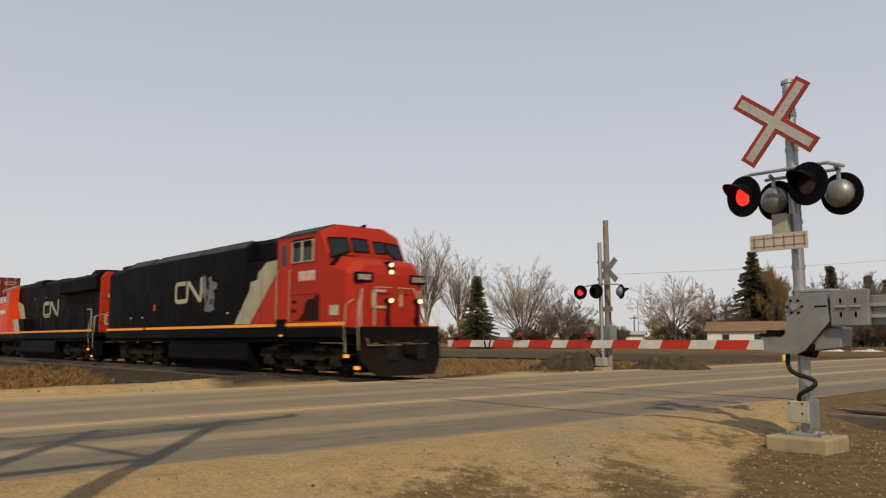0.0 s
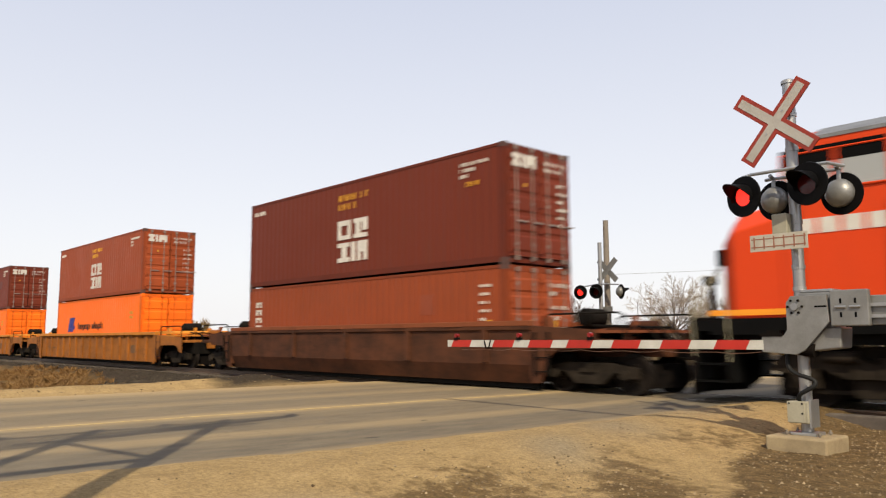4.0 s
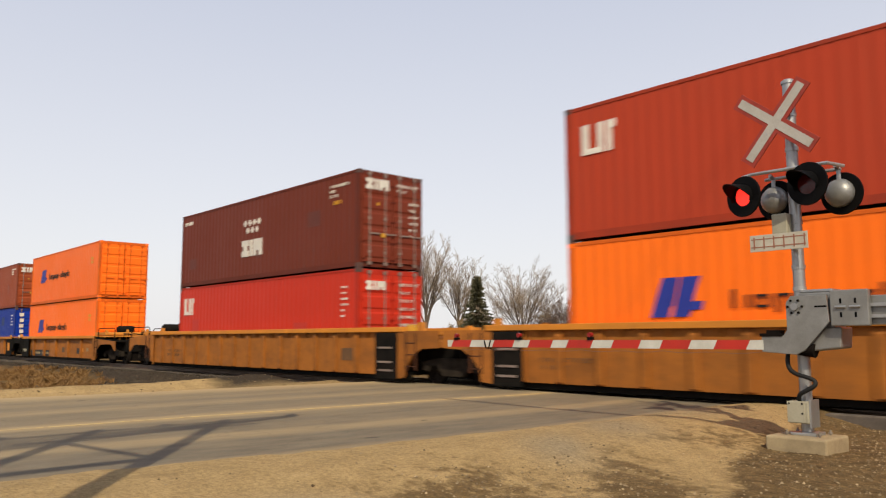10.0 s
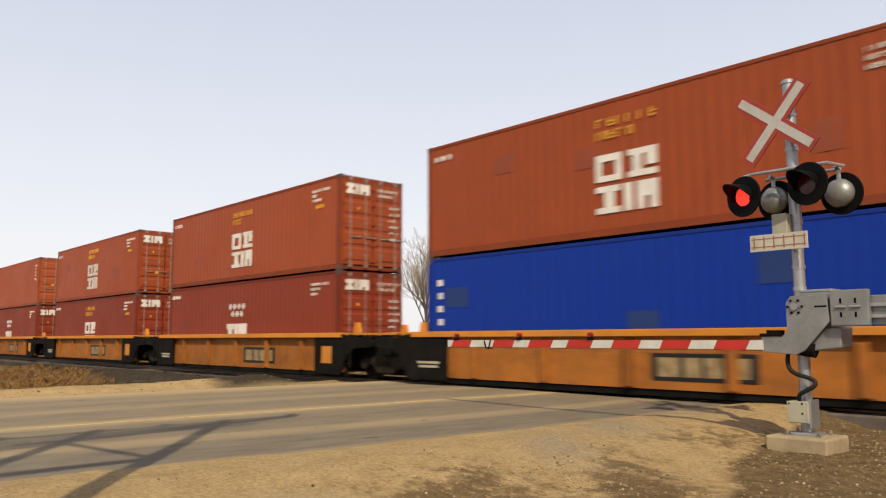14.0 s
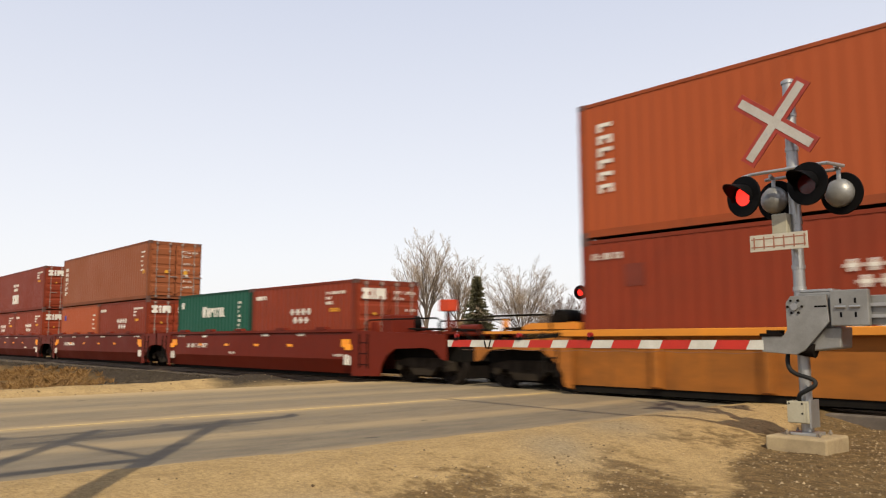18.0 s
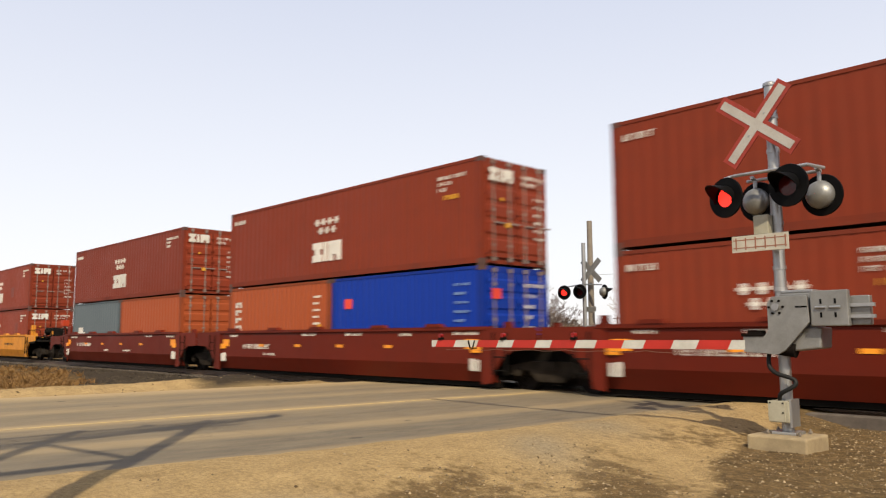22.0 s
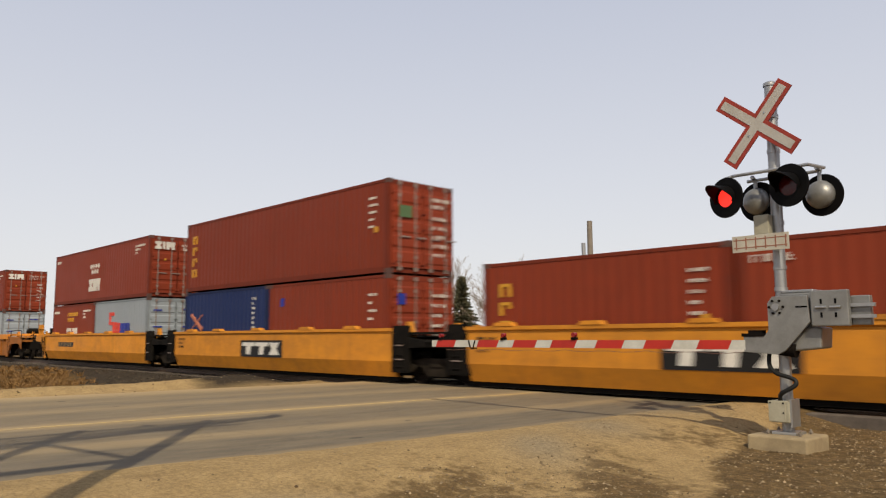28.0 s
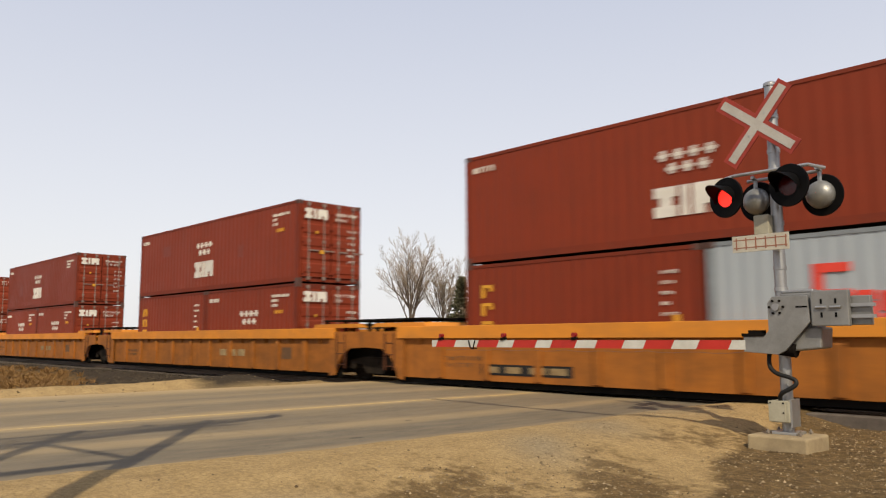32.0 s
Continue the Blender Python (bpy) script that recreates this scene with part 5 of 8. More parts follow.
        for r in code_rows(-hb + 0.35, -hb + 0.9, 1.2, 3, rng, 0.14, 0.07):
            mb.box(r[0], r[1], -1.41, -1.399, r[2], r[3])
        tagged(part("marking", mb, M_MARKK, ob, "small dark lettering"), kind="stuff")
    elif style == "red":
        mb = MB()
        for x in (-5.6, -3.4, -1.2, 1.0, 3.3, 5.3):
            for r in code_rows(x, x + rng.uniform(0.35, 0.8), rng.choice((0.72, 1.30, 1.32)), 1, rng, h=0.07):
                mb.box(r[0], r[1], -1.412, -1.398, r[2], r[3])
        for r in code_rows(-4.7, -3.0, 1.0, 1, rng, h=0.15):
            mb.box(r[0], r[1], -1.412, -1.398, r[2], r[3])
        tagged(part("marking", mb, M_MARK, ob, "rows of small pale lettering"), kind="stuff")
        mb = MB()
        for x in (-3.7, -1.6, 0.55, 2.7, 5.7, -6.1):
            w = 0.42 if abs(x) > 5 else 0.3
            mb.box(x, x + w, -1.413, -1.398, 0.92, 1.0 if w < 0.4 else 1.15)
        tagged(part("reflector_strip", mb, M_STRIPE, ob, "amber reflector strip"), kind="stuff")
    elif style in ("ochre", "sill"):
        mb = MB()
        lead = style == "sill" and 1 in ends
        for r in ([(-4.12, -3.15, 0.33, 0.45), (-2.77, -1.48, 0.33, 0.45)] if lead else [(0.62, 1.08, 0.44, 0.80), (1.18, 1.52, 0.44, 0.80), (1.6, 1.94, 0.44, 0.80), (2.04, 2.44, 0.44, 0.80)] if style == "sill" else code_rows(-hb + 1.6, -hb + 3.0, 0.75, 2, rng, 0.16, 0.09)):
            mb.box(r[0], r[1], -web - 0.008, -web + 0.002, r[2], r[3])
        tagged(part("marking", mb, M_OLDPALE if style == "sill" else M_FADED, ob, "stencilled block mark"), kind="stuff")
        if deep_chord:
            if 1 in ends:
                part("sign_panel", MB().box(-5.5, -2.9, -web - 0.006, -web + 0.001, 0.34, 0.58), M_MARKK, ob, "black strip behind pale lettering")
            mb = MB()
            for x in ((-5.4, -4.75, -4.05, -3.5) if 1 in ends else (1.5, 2.15, 2.75)):
                z = 0.39 if 1 in ends else 0.60
                mb.box(x, x + 0.45, -web - 0.009, -web + 0.001, z, z + (0.14 if 1 in ends else 0.22))
            tagged(part("marking", mb, M_OLDPALE, ob, "pale blocks of lettering"), kind="stuff")
        if lead:
            part("sign_panel", MB().box(-hb + 1.35, -1.4, -web - 0.005, -web + 0.001, 0.21, 0.56), M_MARKK, ob, "black strip behind pale lettering")
            for x, w, z, h, m, lab in ((3.5, 0.62, 0.42, 0.28, M_MARKK, "dark stencil panel"), (4.18, 0.34, 0.52, 0.18, W_OCHRETOP, "amber placard"), (4.95, 0.32, 0.55, 0.17, M_OLDPALE, "faded white placard"), (0.95, 0.5, 0.46, 0.28, M_FADED, "worn dark stencil")):
                part("placard", MB().box(x, x + w, -web - 0.006, -web + 0.001, z, z + h), m, ob, lab)
        elif style == "sill":
            part("sign_panel", MB().box(0.48, 2.6, -web - 0.005, -web + 0.001, 0.36, 0.88), M_MARKK, ob, "black panel behind the mark")
        else:
            part("sign_panel", MB().box(hb - 2.9, hb - 2.35, -web - 0.006, -web + 0.001, 0.55, 0.9), M_FADED, ob, "dark placard")
    return ob


# ---- locomotives ----
def loco_truck(loco, x):
    def build():
        mb = MB()
        for s in (-1, 1):
            y0, y1 = s * 0.98, s * 1.14
            mb.prism([(-2.55, 0.62), (-2.4, 0.86), (-1.2, 0.9), (-0.9, 0.74), (0.9, 0.74), (1.2, 0.9), (2.4, 0.86), (2.55, 0.62), (2.2, 0.56), (1.7, 0.66), (1.3, 0.5), (0.5, 0.52), (-0.5, 0.52), (-1.3, 0.5), (-1.7, 0.66), (-2.2, 0.56)], "y", y0, y1)
            for cx in (-1.95, 0.0, 1.95):
                mb.box(cx - 0.2, cx + 0.2, y0, y1 + s * 0.06, 0.34, 0.66)
                mb.cyl((cx, y1, 0.52), (cx, y1 + s * 0.1, 0.52), 0.13, None, 12)
            for cx in (-1.2, -0.75, 0.75, 1.2):
                mb.cyl((cx, s * 1.08, 0.5), (cx, s * 1.08, 0.84), 0.09, None, 10)
            for cx in (-0.98, 0.98):
                mb.prism([(cx - 0.34, 0.56), (cx + 0.34, 0.56), (cx + 0.22, 0.2), (cx - 0.22, 0.2)], "y", s * 0.86, s * 1.02)
            mb.box(-2.3, 2.3, s * 0.88, s * 0.94, 0.24, 0.31)
            mb.cyl((-1.6, y1 + s * 0.05, 0.85), (-1.1, y1 + s * 0.05, 0.85), 0.1, None, 10)
            mb.cyl((1.1, y1 + s * 0.05, 0.85), (1.6, y1 + s * 0.05, 0.85), 0.1, None, 10)
        mb.box(-1.4, 1.4, -0.8, 0.8, 0.6, 1.0)
        return mb.mesh("loco_truck", True)
    tr = part("truck", cached("loco_truck", build), M_GEAR, loco, "dusty six-wheel locomotive truck", at=(x, 0, 0))
    # one added block for the motors, truck-long to shut out daylight beneath
    part("motor_case", cached("motors", lambda: MB().box(-2.6, 2.6, -0.62, 0.62, 0.16, 0.98).mesh("motors")), M_TRUCK, tr, "dark motor block filling the gap between the wheels")
    for wx in (-1.95, 0.0, 1.95):
        wheelset(tr, wx, 0.52, "loco")


def fuel_tank(loco, x0, x1):
    sec = [(-1.3, 1.15), (-1.38, 0.9), (-1.38, 0.42), (-1.1, 0.13), (1.1, 0.13), (1.38, 0.42), (1.38, 0.9), (1.3, 1.15)]
    part("fuel_tank", MB().prism(sec, "x", x0, x1), M_LOCOBLACK, loco, bevel=0.04)
    mb = MB()
    for y in (-1.2, 1.2):
        mb.cyl((x0 + 0.4, y, 1.18), (x1 - 0.4, y, 1.18), 0.13, None, 10)
    part("air_tanks", mb, M_TRUCK, loco, "long black air reservoirs", smooth=True)


def steps(loco, x, s, lights=1):
    """Corner steps with grab irons at one end; s: the way that it faces."""
    for y in (-1, 1):
        for z in (0.42, 0.72, 1.02, 1.32):
            part("step", MB().box(x - 0.28, x + 0.28, y * 1.0, y * 1.52, z - 0.03, z), M_LOCOBLACK, loco)
        for dx in (-0.31, 0.28):
            part("step_side", MB().box(x + dx, x + dx + 0.03, y * 1.0, y * 1.5, 0.38, 1.5), M_LOCOBLACK, loco)
        for dx in (-0.33, 0.33):
            part("grab_iron", MB().tube([(x + dx, y * 1.5, 0.75), (x + dx, y * 1.54, 1.6), (x + dx * 0.9, y * 1.5, 2.15), (x + dx * 0.5, y * 1.35, 2.3)], 0.012, 6), M_BEIGE, loco, "pale bent handrail", smooth=True)
        if lights == 2 or (lights and y < 0):
            for dx, z in ((-0.22, 0.62), (0.3, 0.3)):
                part("step_light", MB().box(x + dx - 0.11, x + dx + 0.11, y * 1.52, y * 1.545, z, z + 0.1), M_MARKERLAMP, loco, "amber step light")


def wide_cab(loco, x_back, x_face, x_nose, paint, z_nose=3.35, z_roof=4.42, floor_=1.47, pale=False):
    """A wide-nose cab, drawn with its front towards +x; x_back, x_face (windscreen foot) and x_nose from rear to front. Mirrored when x_nose < x_back."""
    d = 1 if x_nose > x_back else -1

    def sec(hw, z0, z1, ch, zs):
        return [(-hw, z0), (hw, z0), (hw, zs), (hw - ch, z1), (-hw + ch, z1), (-hw, zs)]
    cabm = MB()
    lo, hi = sec(1.5, floor_, 4.68, 0.62, z_roof), None
    cabm.prism(lo, "x", x_back, x_face - d * 0.35)
    # sloping windscreen block and nose with rounded corners
    v = []
    for x, z1, zs, hw in ((x_face - d * 0.35, 4.68, z_roof, 1.5), (x_face + d * 0.02, z_nose + 0.32, z_nose + 0.28, 1.48)):
        v += [(x, y, z) for y, z in sec(hw, floor_, z1, 0.62 if z1 > 4 else 0.3, zs)]
    cabm.add(v, [(i, (i + 1) % 6, 6 + (i + 1) % 6, 6 + i) for i in range(6)] + [tuple(range(6, 12))])
    part("cab", cabm, paint, loco, bevel=0.03)
    nose = MB()
    ring = []
    for x, hw, zt in ((x_face - d * 0.1, 1.47, z_nose + 0.25), (x_nose - d * 0.35, 1.45, z_nose + 0.05), (x_nose - d * 0.08, 1.25, z_nose - 0.12), (x_nose, 0.95, z_nose - 0.4)):
        ring.append([(x, -hw, floor_), (x, hw, floor_), (x, hw, zt - 0.35), (x, hw - 0.35, zt), (x, -hw + 0.35, zt), (x, -hw, zt - 0.35)])
    vv = [p for r in ring for p in r]
    ff = [(j * 6 + i, j * 6 + (i + 1) % 6, (j + 1) * 6 + (i + 1) % 6, (j + 1) * 6 + i) for j in range(3) for i in range(6)] + [tuple(range(18, 24)), tuple(range(6))[::-1]]
    nose.add(vv, ff)
    part("nose", nose, paint, loco, bevel=0.03)
    roof_ = [(-1.515, 4.39), (-1.515, 4.45), (-0.89, 4.71), (0.89, 4.71), (1.515, 4.45), (1.515, 4.39)]
    part("cab_roof", MB().prism(roof_, "x", x_back, x_face - d * 0.55), M_ALU if pale else M_ROOFGREY, loco, "grey cab roof")
    # windscreens on the sloping face
    for y0, y1 in ((-1.40, -0.66), (-0.54, 0.08), (0.30, 0.74), (0.80, 1.36)):
        def on(y, k):
            return (x_face + d * 0.035 - d * 0.37 * max(k, 0.0), y, z_nose + 0.32 + (4.68 - z_nose - 0.32) * k * 0.98)
        near, far_ = y0 < -1, y1 > 1
        k1 = 0.55 if y0 < 0 else 0.50
        if near or far_:
            ya, yb = (y0, y1) if near else (y1, y0)
            q = [on(ya, -0.20), on(ya + (yb - ya) * 0.74, 0.0), on(yb, 0.07), on(yb, k1), on(ya, k1 - 0.06), on(ya, 0.0)]
            faces = [(1, 2, 3, 4, 5), (0, 1, 5)]
        else:
            q = [on(y0, 0.07), on(y1, 0.07), on(y1, k1), on(y0, k1)]
            faces = [(0, 1, 2, 3)]
        n = len(q)
        faces = faces + [tuple(n + v for v in reversed(f)) for f in faces] + [(m, n + m, n + (m + 1) % n, (m + 1) % n) for m in range(n)]
        w = part("windscreen", MB().add(q + [(p[0] - d * 0.05, p[1], p[2]) for p in q], faces), M_GLASS, loco, "dark cab windscreen pane")
        f = MB().tube([Vector(p) + Vector((d * 0.01, 0, 0)) for p in q + q[:1]], 0.022, 6)
        part("window_frame", f, M_LOCOBLACK, w, "black rubber seal")
    if not pale:
        # flat black plates paint a recess's shade along the foot of the outer windscreens
        for s in (-1, 1):
            q = [(x_face + d * 0.03, s * 1.455, 3.36), (x_face + d * 0.28, s * 1.42, 3.35), (x_face + d * 0.20, s * 1.12, 3.655), (x_face + d * 0.12, s * 0.55, 3.67), (x_face + d * 0.03, s * 0.55, 3.69), (x_face + d * 0.03, s * 1.12, 3.69)]
            part("recess", MB().add(q + [(p[0], p[1] - s * 0.02, p[2] - 0.03) for p in q], [(0, 1, 2, 5), (5, 2, 3, 4), (0, 6, 7, 1), (1, 7, 8, 2), (2, 8, 9, 3), (3, 9, 10, 4)]), M_LOCOBLACK, loco, "black plate painted as recess shade below the windscreen")
    for s in (-1, 1):
        xw0, xw1 = x_face - d * 0.75, x_face - d * 1.95
        if pale:
            xw0, xw1 = x_face - d * 0.10, x_face - d * 1.75
        mid = xw0 + (xw1 - xw0) * 0.52
        part("window_shade", MB().box(xw0, xw1, s * 1.497, s * 1.514, 4.0, 4.28), M_LOCOBLACK, loco, "dark shade above the side window")
        for a_, b_ in ((xw0, mid + d * 0.03), (mid - d * 0.03, xw1)):
            w = part("side_window", MB().box(a_, b_, s * 1.495, s * 1.512, 3.55, 4.0), M_SKYPANE if pale else M_GLASS, loco, "cab side window")
            part("window_frame", MB().tube([(a_, s * 1.512, 3.55), (b_, s * 1.512, 3.55), (b_, s * 1.512, 4.2), (a_, s * 1.512, 4.2), (a_, s * 1.512, 3.55)], 0.025, 6), M_BEIGE if not pale else paint, w, "window frame")
        part("cab_door", MB().box(x_back + d * 0.15, x_back + d * 0.85, s * 1.497, s * 1.52, 1.55, 4.25), paint, loco, bevel=0.01)
        part("door_window", MB().box(x_back + d * (0.05 if pale else 0.3), x_back + d * (0.48 if pale else 0.62), s * 1.515, s * 1.526, 3.5, 4.16), M_GLASS, loco)
        for xx in (x_back + d * 0.1, x_back + d * 0.9):
            part("grab_iron", MB().tube([(xx, s * 1.5, 1.7), (xx, s * 1.57, 1.75), (xx, s * 1.57, 3.3), (xx, s * 1.5, 3.35)], 0.013, 6), paint if pale else M_BEIGE, loco, smooth=True)
    return d


def front_gear(loco, x_nose, d, z_nose, lit):
    """Headlights, number boards, ditch lights, platform, plow."""
    part("headlight_plate", MB().box(x_nose - d * 0.3, x_nose + d * 0.0, -0.11, 0.11, z_nose - 0.42, z_nose + 0.02), M_LOCOBLACK, loco, "black headlight bezel", bevel=0.02)
    for z in (z_nose - 0.31, z_nose - 0.09):
        part("headlight", MB().cyl((x_nose - d * 0.1, -0.0, z), (x_nose + d * 0.02, 0.0, z), 0.072, None, 14), M_HEADLIGHT if lit else M_BEIGE, loco, "lit round headlight" if lit else "unlit headlight", smooth=True)
    for s in (-1, 1):
        b = part("number_board", MB().box(x_nose - d * 0.12, x_nose + d * 0.03, s * 0.70, s * 1.32, z_nose - 0.64, z_nose - 0.36), M_LOCOBLACK, loco, "black board with pale bars", bevel=0.01)
        mb = MB()
        for i in range(4):
            y = s * 0.82 + s * i * 0.115
            mb.box(x_nose + d * 0.03, x_nose + d * 0.04, y, y + s * 0.07, z_nose - 0.58, z_nose - 0.42)
        part("marking", mb, M_BEIGE, b)
        dl = part("ditch_light", MB().cyl((x_nose + d * 0.46, s * 0.55, 2.25), (x_nose + d * 0.68, s * 0.55, 2.25), 0.085, 0.10, 14).box(x_nose + d * 0.50, x_nose + d * 0.58, s * 0.51, s * 0.59, 1.45, 2.18), M_LOCOBLACK, loco, "black lamp on a short post", smooth=True)
        part("lens", MB().cyl((x_nose + d * 0.68, s * 0.55, 2.25), (x_nose + d * 0.69, s * 0.55, 2.25), 0.072, None, 14), M_HEADLIGHT if lit else M_BEIGE, dl, "lit lamp" if lit else "")
        part("hand_rail", MB().tube([(x_nose + d * 0.45, s * 1.45, 1.5), (x_nose + d * 0.32, s * 1.38, 1.95), (x_nose - d * 0.02, s * 1.08, 2.62)], 0.018, 6), M_BEIGE, loco, "pale slanting handrail", smooth=True)
        part("hand_rail", MB().tube([(x_nose + d * 0.50, s * 1.02, 1.5), (x_nose + d * 0.46, s * 0.98, 1.9), (x_nose + d * 0.16, s * 0.72, 2.66), (x_nose + d * 0.16, s * 0.12, 2.66)], 0.018, 6), M_BEIGE, loco, "pale handrail across the nose", smooth=True)
        for q in range(3):
            hy = s * (0.42 + 0.13 * q)
            part("air_hose", MB().tube([(x_nose + d * 0.56, hy, 1.12), (x_nose + d * 0.68, hy, 1.0), (x_nose + d * 0.72, hy * 0.97, 0.72 - 0.05 * q), (x_nose + d * 0.84, hy * 0.92, 0.56)], 0.024, 6), M_RUBBER, loco, "hanging black air hose", smooth=True)
    part("front_platform", MB().box(x_nose - d * 0.2, x_nose + d * 0.5, -1.5, 1.5, 1.3, 1.47), M_LOCOBLACK, loco)
    part("anticlimber", MB().box(x_nose + d * 0.45, x_nose + d * 0.55, -1.45, 1.45, 1.05, 1.5), M_TRUCK, loco, "sooty front beam")
    part("platform_edge", MB().box(x_nose + d * 0.42, x_nose + d * 0.56, -1.46, 1.46, 1.5, 1.535), M_LOCORED if lit else M_LOCOBLACK, loco, "thin red platform edge" if lit else "")
    cut = MB().tube([(x_nose + d * 0.56, -1.3, 1.18), (x_nose + d * 0.62, -1.3, 0.98), (x_nose + d * 0.62, -0.2, 0.98), (x_nose + d * 0.58, 0.9, 1.02)], 0.016, 6)
    part("uncoupling_lever", cut, M_ROD, loco, "bent uncoupling lever", smooth=True)
    plow = MB()
    for s in (-1, 1):
        rows = []
        for z, mid, side_, hw in ((1.02, 0.62, 0.50, 1.48), (0.80, 0.72, 0.48, 1.52), (0.52, 0.84, 0.52, 1.46), (0.30, 0.95, 0.62, 1.30), (0.12, 1.04, 0.76, 1.02)):
            rows.append([(x_nose + d * (mid + (side_ - mid) * f ** 1.4), s * hw * f, z) for f in (0.0, 0.35, 0.7, 1.0)])
        front = [p for r in rows for p in r]
        plow.add(front, [(j * 4 + i, j * 4 + i + 1, j * 4 + 5 + i, j * 4 + 4 + i) for j in range(4) for i in range(3)])
        plow.add([(p[0] - d * 0.07, p[1], p[2]) for p in front], [(j * 4 + 4 + i, j * 4 + 5 + i, j * 4 + i + 1, j * 4 + i) for j in range(4) for i in range(3)])
        plow.add([front[3], front[7], front[11], front[15], front[19]] + [(p[0] - d * 0.07, p[1], p[2]) for p in (front[3], front[7], front[11], front[15], front[19])], [(i, i + 1, i + 6, i + 5) for i in range(4)])
    part("snow_plow", plow, mat("rusty_black_plow", (0.007, 0.006, 0.0055), 0.8, 0.0, (0.015, 0.009, 0.007), 2, 0.8, 20, spec=0.05), loco, "scraped black snow plow")


def sill_stripe(loco, x0, x1):
    for s in (-1, 1):
        part("sill", MB().box(x0, x1, s * 1.3, s * 1.53, 1.22, 1.5), M_LOCOBLACK, loco)
        part("sill_stripe", MB().box(x0, x1, s * 1.53, s * 1.537, 1.55, 1.65), M_STRIPE, loco, "amber stripe along the sill")
    part("frame", MB().box(x0, x1, -1.3, 1.3, 1.05, 1.45), M_LOCOBLACK, loco)


def diagonal(loco, pts, material, y):
    for s in (-1, 1):
        part("stripe", MB().prism(pts, "y", s * y, s * (y + 0.006)), material, loco, "slanting paint panel")


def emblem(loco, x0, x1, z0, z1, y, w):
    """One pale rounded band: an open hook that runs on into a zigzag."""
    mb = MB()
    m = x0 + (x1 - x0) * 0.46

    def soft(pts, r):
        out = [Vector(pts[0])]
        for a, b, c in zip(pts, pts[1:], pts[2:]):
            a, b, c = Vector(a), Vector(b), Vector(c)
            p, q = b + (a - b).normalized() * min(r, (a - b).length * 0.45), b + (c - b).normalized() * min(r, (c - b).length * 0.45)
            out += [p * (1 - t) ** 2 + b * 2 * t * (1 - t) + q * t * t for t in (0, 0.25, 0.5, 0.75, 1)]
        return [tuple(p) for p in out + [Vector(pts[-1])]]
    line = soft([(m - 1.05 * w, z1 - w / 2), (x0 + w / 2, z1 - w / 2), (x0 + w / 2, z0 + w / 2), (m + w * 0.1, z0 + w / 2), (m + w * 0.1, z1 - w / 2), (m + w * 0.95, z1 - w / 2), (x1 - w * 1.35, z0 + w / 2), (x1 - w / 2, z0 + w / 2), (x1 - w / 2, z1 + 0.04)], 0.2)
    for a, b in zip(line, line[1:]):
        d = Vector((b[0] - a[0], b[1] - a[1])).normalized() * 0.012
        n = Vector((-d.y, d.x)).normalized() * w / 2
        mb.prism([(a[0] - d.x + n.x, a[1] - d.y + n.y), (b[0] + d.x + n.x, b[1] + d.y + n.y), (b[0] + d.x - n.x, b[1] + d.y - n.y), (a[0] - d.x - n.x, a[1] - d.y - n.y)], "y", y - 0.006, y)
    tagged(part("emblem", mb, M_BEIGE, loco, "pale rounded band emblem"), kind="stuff")


